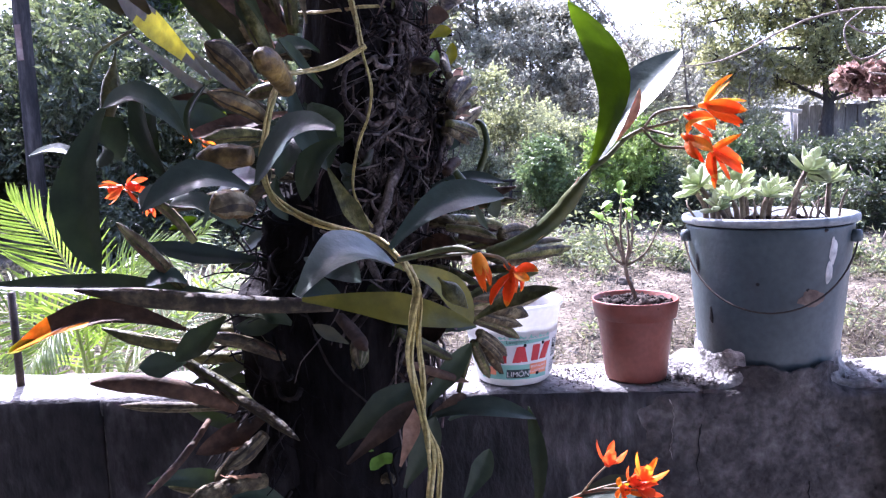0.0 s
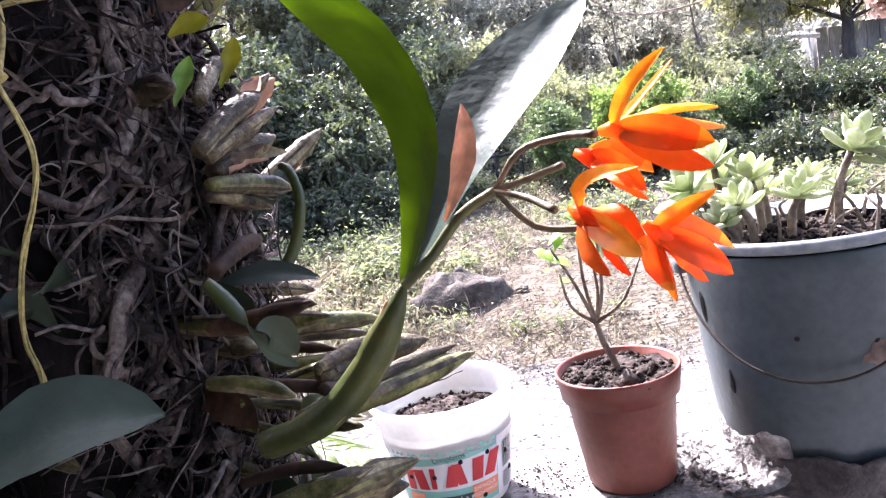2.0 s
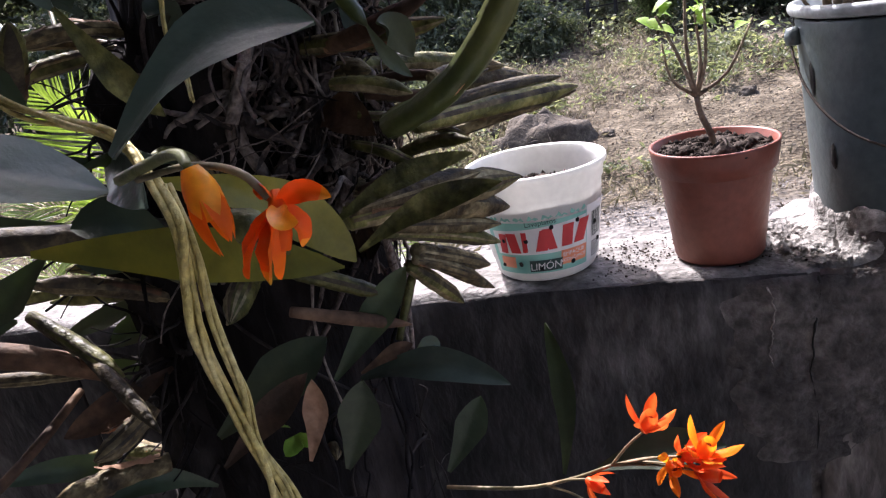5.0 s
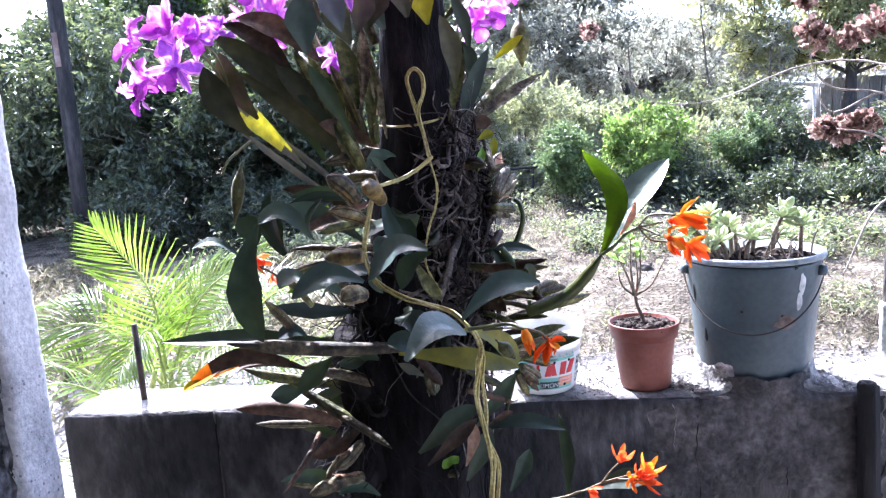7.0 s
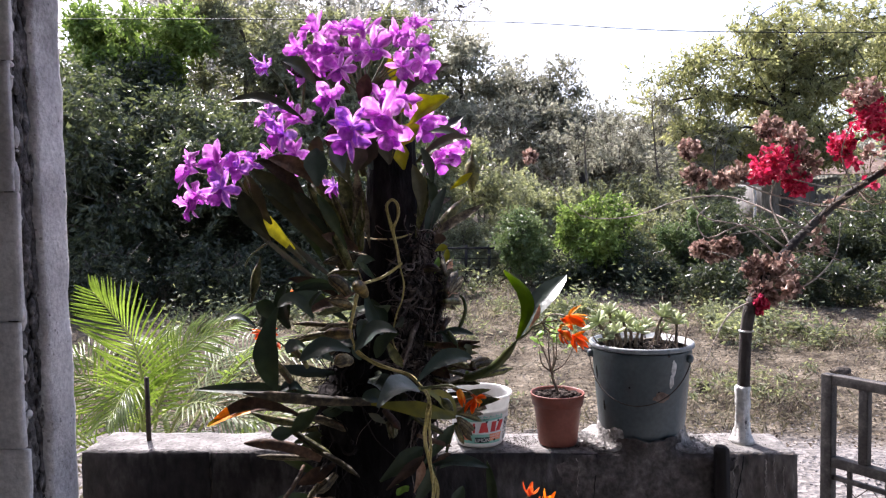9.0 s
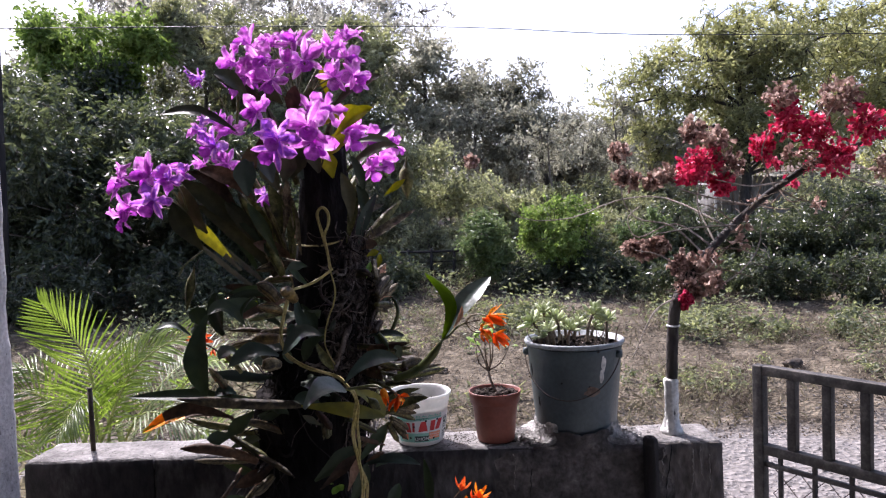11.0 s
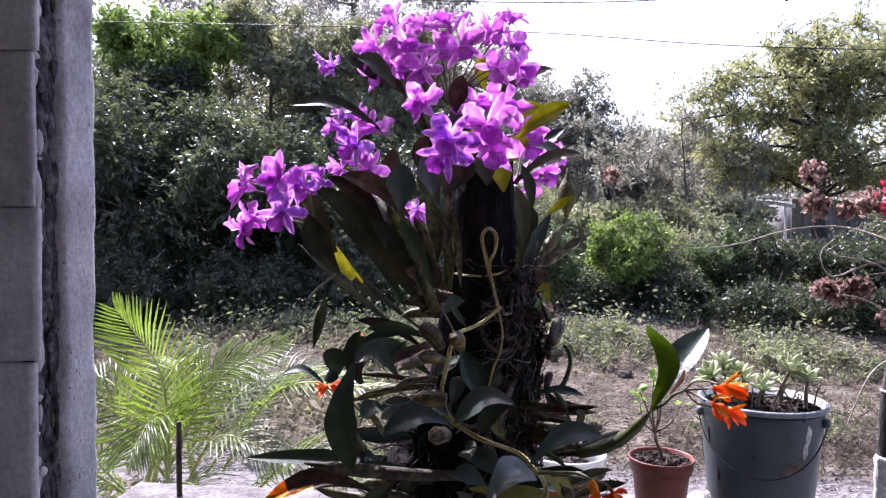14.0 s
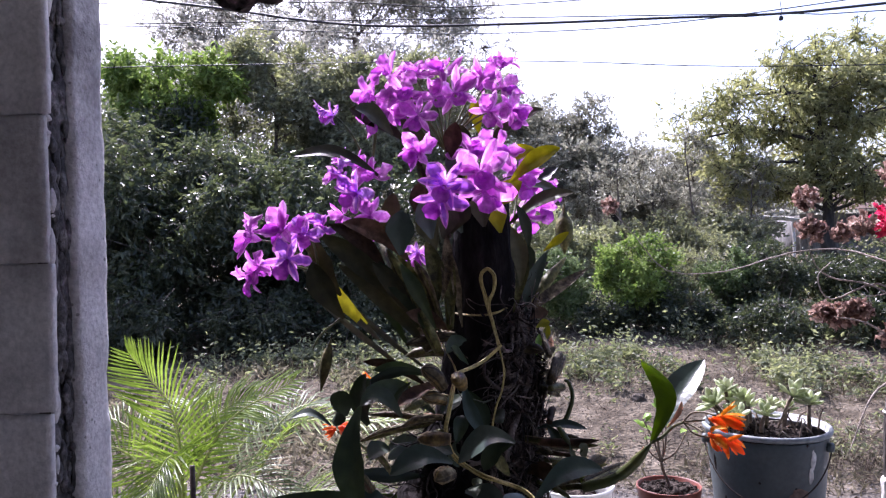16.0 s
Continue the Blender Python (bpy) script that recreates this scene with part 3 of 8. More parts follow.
wall_left = part("wall_left", box(-3.4, JX - 0.04, JY0 + 0.005, JY1 - 0.004, -0.1, 2.7), BLOCK)
tagged(wall_left, "grey concrete block wall beside the opening", "wall", kind="structure")
reveal = part("trim_reveal", slab(JX - 0.042, JX + 0.002, JY0 + 0.066, JY1, 0.0, 2.7, 0.014, 0.0065, 0.006, 7.0), PLASTER)
tagged(reveal, "smooth cement plaster on the end of the block wall", "plaster", kind="structure")
groove = part("trim_groove", slab(JX - 0.05, JX - 0.02, JY0 + 0.02, JY0 + 0.074, 0.0, 2.7, 0.007, 0.02, 0.004, 11.0), DARKMORTAR)
tagged(groove, "rough broken mortar strip along the block wall's corner", "mortar", kind="structure")


def lumps(n, x, y, dy, size, seed):
    """Broken crumbs of mortar clinging along an upright edge."""
    rg, geos = random.Random(seed), []
    for _ in range(n):
        c = Vector((x + rg.uniform(-0.006, 0.001), y + rg.uniform(-dy, dy), rg.uniform(0.3, 2.6)))
        s = size * rg.uniform(0.35, 1.3)
        rings = [(0.25, -1.0), (0.8, -0.55), (1.0, 0.0), (0.75, 0.6), (0.2, 1.0)]
        tall = rg.uniform(0.5, 3.2)
        verts = [c + Vector((math.cos(a * 1.047) * r * 0.55, math.sin(a * 1.047) * r * rg.uniform(0.6, 1.2), h * tall)) * s for r, h in rings for a in range(6)]
        faces = [[i * 6 + k, i * 6 + (k + 1) % 6, i * 6 + 6 + (k + 1) % 6, i * 6 + 6 + k] for i in range(4) for k in range(6)]
        geos.append((verts, faces))
    return join(*geos)


tagged(part("mortar_edge", lumps(90, JX - 0.009, JY0 + 0.016, 0.007, 0.009, 6), BLOCK, wall_left, "chipped corner of the blocks"), kind="stuff")
tagged(part("mortar_edge", lumps(520, JX - 0.014, JY0 + 0.044, 0.03, 0.01, 7), DARKMORTAR, wall_left, "lumps of dark mortar"), kind="stuff")


def tree_leaves(centres, size, rng, aspect=0.42, droop=0.35, axes=None):
    """Pointed leaves, one quad each, at the given centres, along the given axes where there are any."""
    n = len(centres)
    ax = rng.normal(size=(n, 3))
    ax[:, 2] = ax[:, 2] * 0.6 - droop
    if axes is not None:
        ax = ax * 0.55 + axes * 1.2
    ax /= np.linalg.norm(ax, axis=1)[:, None]
    ref = rng.normal(size=(n, 3))
    s = np.cross(ax, ref)
    s /= np.linalg.norm(s, axis=1)[:, None]
    nn = np.cross(s, ax)
    L = size * rng.uniform(0.6, 1.35, (n, 1))
    W = L * aspect * 0.5
    bulge = L * 0.1
    v = np.stack([centres - ax * L * 0.5, centres + s * W + nn * bulge, centres + ax * L * 0.5, centres - s * W + nn * bulge], 1).reshape(-1, 3)
    f = np.arange(4 * n).reshape(-1, 4)
    return v, f


def clump_points(rng, centres, radii, n):
    """Leaf places spread about clump centres, thinner inside."""
    k = rng.integers(0, len(centres), n)
    d = rng.normal(size=(n, 3))
    d /= np.linalg.norm(d, axis=1)[:, None]
    r = np.abs(rng.normal(0.0, 0.62, (n, 1))) + 0.08
    return centres[k] + d * r * radii[k][:, None] * np.array([1, 1, 0.72])


def sprays(rng, centres, radii, n, size, per=9, droop=0.2):
    """Leaves set along short sprigs that point out of their clumps: places and axes."""
    m = max(1, n // per)
    k = rng.integers(0, len(centres), m)
    d = rng.normal(size=(m, 3))
    d /= np.linalg.norm(d, axis=1)[:, None]
    r = rng.uniform(0.05, 1.0, (m, 1)) ** 0.55
    base = centres[k] + d * r * radii[k][:, None] * np.array([1, 1, 0.7])
    way = d * 0.8 + rng.normal(size=(m, 3)) * 0.55 + np.array([0, 0, 0.25 - droop])
    way /= np.linalg.norm(way, axis=1)[:, None]
    u = np.linspace(-0.4, 1.0, per)[None, :, None]
    pts = base[:, None] + way[:, None] * u * size * 1.9 + rng.normal(size=(m, per, 3)) * size * 0.24
    axes = np.repeat(way[:, None], per, 1) + rng.normal(size=(m, per, 3)) * 0.5
    return pts.reshape(-1, 3), axes.reshape(-1, 3)


def lobe_points(rng, lobes, y, clumps):
    """Clump centres inside the lobes (x, z, half width, half height) of a crown, most of them near its skin."""
    area = np.array([q[2] * q[3] for q in lobes])
    k = rng.choice(len(lobes), clumps, p=area / area.sum())
    q = np.array(lobes, float)[k]
    d = rng.normal(size=(clumps, 3))
    d /= np.linalg.norm(d, axis=1)[:, None]
    r = rng.uniform(0.1, 1.0, (clumps, 1)) ** 0.45
    mid = np.stack([q[:, 0], np.full(clumps, y), q[:, 1]], 1)
    return mid + d * r * np.stack([q[:, 2], q[:, 2] * 0.8, q[:, 3]], 1)


def tree(name, label, x, y, height, rx, rz, leaves, size, mat, seed, trunk_r=0.09, clumps=26, low=0.0, clump_r=0.3, droop=0.35, bark=None, lean=0.0, aspect=0.42, twigs=3, lobes=None):
    """A tree of a tapered trunk, limbs that reach each clump, and a crown of single leaves on sprigs."""
    rng = np.random.default_rng(seed)
    clumps, clump_r, leaves, size = int(clumps * 2.2), clump_r * 0.72, int(leaves * 1.9), size * 0.68
    z0 = bank(x, y) - 0.05
    root = thing(name, (x, y, z0), label, "tree" if "tree" in name else "shrub")
    if lobes:
        cc = lobe_points(rng, lobes, y, clumps)
        height = max(q[1] + q[3] for q in lobes) - z0
        rz = (height + z0 - min(q[1] - q[3] for q in lobes)) / 2
        rx = sum(q[2] for q in lobes) / len(lobes)
        lean = sum(q[0] for q in lobes) / len(lobes) - x
        mid = Vector((x + lean * 0.5, y, z0 + height - rz))
        radii = rng.uniform(0.55, 1.45, clumps) * clump_r * rx
    else:
        mid = Vector((x + lean * 0.5, y, z0 + height - rz * 1.0))
        dirs = rng.normal(size=(clumps, 3))
        dirs /= np.linalg.norm(dirs, axis=1)[:, None]
        rad = rng.uniform(0.12, 1.12, (clumps, 1)) ** 0.5
        cc = np.array(mid)[None] + dirs * rad * np.array([rx, rx * 0.8, rz])
        cc[:, 2] = np.maximum(cc[:, 2], z0 + low)
        radii = rng.uniform(0.5, 1.5, clumps) * clump_r * rx
    fork = Vector((x + lean * 0.25, y, z0 + max(0.12 * height, height - 2 * rz)))
    crest = Vector((x + lean * 0.8, y, z0 + height - rz * 0.45))
    leader = curve_points([(x, y, z0 - 0.1), (x + 0.04 * height * rng.uniform(-1, 1), y, (z0 + fork.z) / 2), fork, mid + Vector((rng.uniform(-0.15, 0.15) * rx, 0, 0)), crest], 16)
    geos = [tube(leader, (trunk_r, trunk_r * 0.2), 8)]
    above = [q for q in leader if q.z >= fork.z - 0.02] or [fork]
    order = rng.permutation(clumps)
    mains = max(5, clumps // 7)
    nodes = []
    for j, i in enumerate(order):
        c = Vector(cc[i])
        if j < mains:
            start = min(above, key=lambda q: (q - c).length + 0.9 * max(0.0, q.z - c.z + 0.25 * rz) + 0.3 * float(rng.uniform()) * rz)
            r0 = trunk_r * 0.27
        else:
            start, r0 = min(nodes, key=lambda q: (q[0] - c).length + 0.5 * max(0.0, q[0].z - c.z))
            r0 *= 0.6
        bend = start.lerp(c, 0.5) + Vector((rng.uniform(-0.1, 0.1) * rx, rng.uniform(-0.1, 0.1) * rx, rng.uniform(-0.02, 0.16) * rz))
        run = curve_points([start, bend, c], 6)
        geos.append(tube(run, (r0, max(0.004, r0 * 0.35)), 5))
        for k, q in enumerate(run[1:]):
            nodes.append((q, max(0.006, r0 * (0.95 - 0.1 * k))))
        for _ in range(twigs):
            e = c + Vector(rng.normal(size=3)) * clump_r * rx * 0.6
            geos.append(tube([bend.lerp(c, 0.6), c.lerp(e, 0.5) + Vector((0, 0, 0.04)), e], (max(0.005, trunk_r * 0.07), max(0.003, trunk_r * 0.02)), 4))
    part("trunk", join(*geos), bark or TREEBARK, root)
    pts, axes = sprays(rng, cc, radii, leaves, size, 9, droop * 0.6)
    part("crown", tree_leaves(pts, size, rng, aspect, droop, axes), mat, root, smooth=False)
    return root


# Far woods close the distance.
rng = np.random.default_rng(77)
far_c = np.stack([rng.uniform(-26, 36, 420), rng.uniform(24, 34, 420), rng.uniform(0.6, 1.0, 420) ** 1.0 * rng.uniform(1.0, 4.6, 420)], 1)
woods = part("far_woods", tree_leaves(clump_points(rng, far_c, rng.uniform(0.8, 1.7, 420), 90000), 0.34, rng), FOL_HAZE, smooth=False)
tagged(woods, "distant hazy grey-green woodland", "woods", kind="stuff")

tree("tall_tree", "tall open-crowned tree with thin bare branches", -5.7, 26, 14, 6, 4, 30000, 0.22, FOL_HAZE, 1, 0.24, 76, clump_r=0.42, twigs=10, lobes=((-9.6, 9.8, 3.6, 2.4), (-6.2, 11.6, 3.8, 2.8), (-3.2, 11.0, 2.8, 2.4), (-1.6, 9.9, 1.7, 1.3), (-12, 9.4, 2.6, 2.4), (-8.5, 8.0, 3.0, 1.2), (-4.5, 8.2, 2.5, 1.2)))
tree("lime_topped_tree", "leafy tree with sunlit light green top", -5.5, 9.2, 4.4, 1.25, 1.15, 11000, 0.15, FOL_BRIGHT, 2, 0.1, 22, clump_r=0.8, droop=0.6, lobes=((-5.75, 4.0, 0.55, 0.62), (-4.72, 3.85, 0.45, 0.42), (-6.15, 3.3, 0.35, 0.4), (-5.2, 3.3, 0.7, 0.5)))
tree("broad_tree", "dark broad-leaved tree hung with creepers", -6.2, 8.5, 3.9, 1.8, 1.9, 18000, 0.14, FOL_DARK, 3, 0.1, 24, clump_r=0.6, lobes=((-5.9, 2.6, 0.95, 0.95), (-5.0, 2.7, 0.8, 0.7), (-6.9, 2.4, 0.8, 0.8), (-5.6, 1.7, 1.2, 0.8)))
tree("slender_tree", "dusty grey-green slender tree", -4.0, 9.7, 4.35, 1.5, 1.7, 21000, 0.12, FOL_DUSTY, 4, 0.07, 30, clump_r=0.75, lobes=((-3.9, 3.4, 0.75, 1.1), (-4.2, 4.35, 0.3, 0.5), (-3.3, 3.0, 0.8, 0.9), (-3.5, 4.2, 0.4, 0.45), (-4.0, 2.2, 0.9, 0.7)))
tree("slender_tree", "dusty grey-green slender tree beside the thicket", -2.5, 10.2, 4.2, 1.3, 1.7, 21000, 0.12, FOL_DUSTY, 5, 0.07, 28, clump_r=0.75, lobes=((-2.6, 3.3, 0.9, 1.2), (-2.4, 4.3, 0.5, 0.55), (-1.8, 2.9, 0.7, 0.9), (-1.5, 3.8, 0.5, 0.6)))
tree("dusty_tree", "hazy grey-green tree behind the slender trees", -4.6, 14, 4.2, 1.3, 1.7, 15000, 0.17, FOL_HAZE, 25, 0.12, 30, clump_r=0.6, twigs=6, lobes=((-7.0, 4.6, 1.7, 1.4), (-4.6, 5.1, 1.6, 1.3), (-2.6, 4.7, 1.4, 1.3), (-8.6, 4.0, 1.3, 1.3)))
tree("thicket", "dense dark green thicket of creepers", -4.9, 7.6, 2.5, 1.9, 1.3, 24000, 0.13, FOL_DARK, 6, 0.06, 34, clump_r=0.3, droop=0.8)
tree("thicket", "dense dark green thicket of creepers at the bank", -2.7, 7.9, 2.3, 1.6, 1.2, 20000, 0.13, FOL_DARK, 7, 0.06, 30, clump_r=0.32, droop=0.8)
tree("thicket", "dark green thicket below the tall trees", -1.0, 9.9, 2.0, 1.1, 1.0, 11000, 0.12, FOL_DUSTY, 8, 0.05, 24, clump_r=0.34)
tree("thicket", "dark green thicket at the edge of the plot", -7.4, 7.0, 2.6, 1.5, 1.3, 14000, 0.14, FOL_DARK, 9, 0.06, 22, clump_r=0.34, droop=0.8)
tree("round_tree", "round-crowned pale olive tree", 1.5, 15.5, 4.2, 1.75, 1.5, 11000, 0.15, FOL_PALE, 10, 0.12, 34, clump_r=0.62, lobes=((1.1, 4.45, 0.85, 0.85), (0.35, 3.6, 0.9, 1.0), (2.0, 3.55, 0.7, 0.75), (2.65, 3.55, 0.4, 0.36), (1.1, 2.8, 1.2, 0.7)))
tree("leaning_tree", "olive tree with a leaning dark trunk", 2.15, 14.6, 2.5, 1.2, 0.95, 4500, 0.14, FOL_PALE, 11, 0.11, 14, clump_r=0.7, bark=DARKTRUNK, lobes=((1.5, 3.2, 0.7, 0.5), (2.3, 3.1, 0.6, 0.5), (1.1, 2.6, 0.5, 0.4)))
tree("round_tree", "pale olive tree behind the hedge", -0.7, 14.5, 4.2, 1.5, 1.6, 11000, 0.15, FOL_PALE, 12, 0.11, 30, clump_r=0.6, lobes=((-0.6, 4.7, 0.85, 0.85), (-1.5, 3.8, 0.8, 0.9), (0.1, 3.6, 0.8, 0.8), (-0.8, 3.0, 1.3, 0.7)))
tree("low_tree", "low grey-green tree behind the hedge", 3.5, 17.5, 2.9, 1.6, 1.2, 11000, 0.15, FOL_PALE, 13, 0.09, 26, clump_r=0.65, lobes=((3.5, 2.7, 0.65, 0.6), (4.2, 2.2, 0.6, 0.55), (2.8, 2.3, 0.7, 0.7), (3.6, 1.7, 1.3, 0.6)))
tree("spreading_tree", "spreading tree with long drooping leaves", 6.2, 13.6, 4.9, 3.6, 2.1, 26000, 0.165, FOL_LITE, 14, 0.17, 84, clump_r=0.46, droop=0.5, aspect=0.34, bark=DARKTRUNK, twigs=4, lobes=((6.5, 4.3, 1.5, 1.25), (5.2, 4.25, 1.2, 0.95), (3.85, 3.8, 0.75, 0.5), (4.7, 3.0, 1.1, 0.75), (6.6, 3.1, 1.7, 0.85), (8.6, 4.2, 1.7, 1.4), (7.4, 2.5, 1.3, 0.45), (4.5, 2.5, 0.8, 0.55), (5.5, 2.5, 0.9, 0.5)))
tree("spreading_tree", "spreading tree beyond the shed", 11.0, 15.5, 5.2, 2.8, 2.2, 14000, 0.18, FOL_LITE, 15, 0.2, 36, clump_r=0.4, droop=0.5, aspect=0.34)
tree("low_tree", "low pale tree in the open lot", 5.2, 20.5, 3.4, 2.2, 1.4, 11000, 0.17, FOL_PALE, 16, 0.1, 24, clump_r=0.34)
tree("hedge_bush", "rounded green bush by the fence", 0.3, 7.2, 0.9, 0.32, 0.42, 5000, 0.075, FOL_LIME, 17, 0.03, 18, clump_r=0.45)
tree("hedge_bush", "bush in sunlit bright green", 1.18, 7.0, 1.08, 0.36, 0.46, 6500, 0.08, FOL_BRIGHT, 18, 0.03, 24, clump_r=0.4)
# Extra dark bush that stands for the shaded base of the bright one.
tree("hedge_bush", "added dark bush for the bright one's shaded base", 1.3, 7.15, 0.75, 0.42, 0.34, 5000, 0.08, FOL_DARK, 26, 0.03, 18, clump_r=0.4)
tree("hedge_bush", "overgrown dark hedge bush", 2.75, 7.7, 0.9, 0.62, 0.46, 10000, 0.075, FOL_DARK, 19, 0.03, 22, clump_r=0.4)
tree("hedge_bush", "pale leafy bush in the hedge", 2.3, 7.5, 0.9, 0.26, 0.34, 3500, 0.06, FOL_LIME, 27, 0.02, 14, clump_r=0.45)
tree("hedge_bush", "dark overgrown hedge bush beside the shed", 4.0, 8.0, 0.8, 0.7, 0.4, 10000, 0.08, FOL_DARK, 20, 0.03, 24, clump_r=0.4)
tree("hedge_bush", "tall dark hedge bush", 5.0, 7.6, 1.1, 0.95, 0.6, 13000, 0.085, FOL_DARK, 21, 0.03, 26, clump_r=0.38)
tree("hedge_bush", "pale green hedge bush", 2.1, 8.6, 0.85, 0.6, 0.4, 6000, 0.07, FOL_DUSTY, 22, 0.03, 18, clump_r=0.42)
tree("hedge_bush", "leafy bush behind the wire fence", -0.5, 8.6, 0.8, 0.7, 0.4, 7000, 0.08, FOL_DUSTY, 23, 0.03, 18, clump_r=0.42)


for k, (x, y, h, r) in enumerate(((-0.1, 11.5, 1.3, 0.9), (1.3, 12.2, 1.1, 0.9), (2.6, 11.6, 1.0, 0.8), (3.9, 12.4, 1.0, 0.9), (0.7, 10.6, 0.9, 0.7), (6.6, 10.8, 1.0, 1.1), (8.2, 9.4, 1.5, 1.1))):
    tree("undergrowth_bush", "dusty undergrowth bush below the trees", x, y, h, r, h * 0.5, 5500, 0.1, FOL_DUSTY, 60 + k, 0.03, 18, clump_r=0.42)

# The hedge's low foot, in dark leaves that also stand for bank shade.
for k, (x, y, h, r) in enumerate(((1.7, 6.7, 0.5, 0.34), (2.5, 6.4, 0.5, 0.42), (3.3, 6.1, 0.5, 0.45), (4.2, 5.9, 0.5, 0.5), (5.2, 5.9, 0.55, 0.5), (0.75, 6.8, 0.4, 0.26))):
    tree("hedge_bush", "low hedge shrub kept dark for the shaded bank", x, y, h, r, h * 0.5, 3200, 0.075, FOL_DARK, 120 + k, 0.02, 12, clump_r=0.5)
# Low thickets added to stand for the dark shadow on the ground.
for k, (x, y, h, r) in enumerate(((-3.0, 6.3, 0.6, 0.6), (-4.2, 6.1, 0.65, 0.6), (-1.9, 6.7, 0.55, 0.5), (-1.0, 7.2, 0.5, 0.42))):
    tree("thicket", "added low thicket standing in for ground shadow", x, y, h, r, h * 0.5, 5000, 0.09, FOL_DARK, 140 + k, 0.02, 14, clump_r=0.5, droop=0.7)


for k, (x, y, h) in enumerate(((-0.2, 12.6, 2.4), (0.5, 13.2, 2.7), (1.2, 13.0, 2.2), (1.9, 12.4, 2.5), (2.6, 13.4, 2.3), (3.4, 13.1, 2.6), (4.3, 12.8, 2.2))):
    tree("sapling", "thin bare-stemmed sapling under the trees", x, y, h, 0.55, 0.7, 900, 0.1, FOL_PALE, 90 + k, 0.035, 8, clump_r=0.5, twigs=6, lean=0.2 * (-1) ** k)
tree("thicket", "dark creeper-covered shrub between the thickets", -3.4, 8.7, 2.2, 1.0, 1.1, 9000, 0.12, FOL_DARK, 24, 0.05, 18, clump_r=0.36, droop=0.8)


def scatter(n, x0, x1, y0, y1, seed, lift=0.01, dense=None):
    r = np.random.default_rng(seed)
    out = []
    while len(out) < n:
        x, y = r.uniform(x0, x1), y0 + (y1 - y0) * r.uniform() ** 1.25
        if dense is None or dense(x, y) > r.uniform():
            out.append((x, y, bank(x, y) + lift))
    return np.array(out), r


def patchy(x, y):
    near = max(0.4, min(1.0, (y - 2.6) / 1.2))
    return near * max(0.03, 0.34 + 2.2 * noise.noise(Vector((x * 0.9, y * 0.9, 3.3))))


pts, rng = scatter(30000, -3.5, 7, 2.5, 8.5, 31, 0.012)
litter = part("leaf_litter", tree_leaves(pts, 0.022, rng, 0.5, 0.0), LITTER, smooth=False)
tagged(litter, "dry fallen leaves strewn over the bank", "leaf litter", kind="stuff")
pts, rng = scatter(48000, -4.5, 8, 2.7, 9.5, 32, 0.045, patchy)
weeds = part("weeds", tree_leaves(pts + rng.normal(size=pts.shape) * np.array([0.03, 0.03, 0.03]), 0.075, rng, 0.16, -0.8), GRASS, smooth=False)
tagged(weeds, "half-dry weeds and grass tufts on the bank", "weeds", kind="stuff")
pts, rng = scatter(900, -3, 7.5, 3.2, 8.6, 35, 0.05, patchy)
tufts = part("low_plants", tree_leaves(clump_points(rng, pts, rng.uniform(0.06, 0.2, len(pts)), 40000), 0.038, rng, 0.4, 0.0), FOL_MID, smooth=False)
tagged(tufts, "low leafy plants scattered on the bank", "weeds", kind="stuff")
pts, rng = scatter(150, -3.5, 8, 4.6, 9.0, 37, 0.1, patchy)
mounds = part("low_plants", tree_leaves(clump_points(rng, pts, rng.uniform(0.14, 0.42, len(pts)), 34000), 0.055, rng, 0.42, 0.0), FOL_MID, smooth=False)
tagged(mounds, "leafy weeds heaped at the top of the bank", "weeds", kind="stuff")
pts, rng = scatter(260, -1.0, 7, 2.9, 6.5, 38, 0.04, patchy)
stalks = part("dry_stalks", tree_leaves(clump_points(rng, pts, rng.uniform(0.08, 0.2, len(pts)), 9000), 0.11, rng, 0.05, -0.9), LITTER, smooth=False)
tagged(stalks, "dry brown stalks and twigs on the bank", "dry stalks", kind="stuff")
pts, rng = scatter(9000, -5, 2.2, 0.35, 5.5, 33, 0.05, patchy)
pts = pts[pts[:, 0] < -0.75]
weeds2 = part("weeds", tree_leaves(pts + rng.normal(size=pts.shape) * 0.03, 0.09, rng, 0.3, -0.8), GRASS, smooth=False)
tagged(weeds2, "green weeds around the palm", "weeds", kind="stuff")


def pebbles(n, seed):
    pts, r = scatter(n, -0.6, 4.2, 0.3, 3.1, seed, 0.0)
    base = np.array([(1, 0, 0), (-1, 0, 0), (0, 1, 0), (0, -1, 0), (0, 0, 1), (0, 0, -1)], float)
    tri = np.array([(0, 2, 4), (2, 1, 4), (1, 3, 4), (3, 0, 4), (2, 0, 5), (1, 2, 5), (3, 1, 5), (0, 3, 5)])
    s = r.uniform(0.003, 0.012, (n, 1, 3)) * np.array([1, 1, 0.42])
    v = (pts[:, None] + base[None] * s * r.uniform(0.75, 1.3, (n, 6, 1)) + r.normal(size=(n, 6, 3)) * 0.0015).reshape(-1, 3)
    f = (tri[None] + 6 * np.arange(n)[:, None, None]).reshape(-1, 3)
    return v, f


gravel = part("gravel", pebbles(14000, 34), PEBBLE, smooth=False)
tagged(gravel, "loose pale pebbles on the road", "gravel", kind="stuff")

def boulder(at, size, seed):
    """An uneven earth mound or weathered stone, half sunk in the ground."""
    rings, segs, verts, faces = 16, 28, [], []
    for i in range(rings + 1):
        e = math.pi * (i / rings - 0.5)
        for k in range(segs):
            a = 2 * math.pi * k / segs
            d = Vector((math.cos(a) * math.cos(e), math.sin(a) * math.cos(e), math.sin(e)))
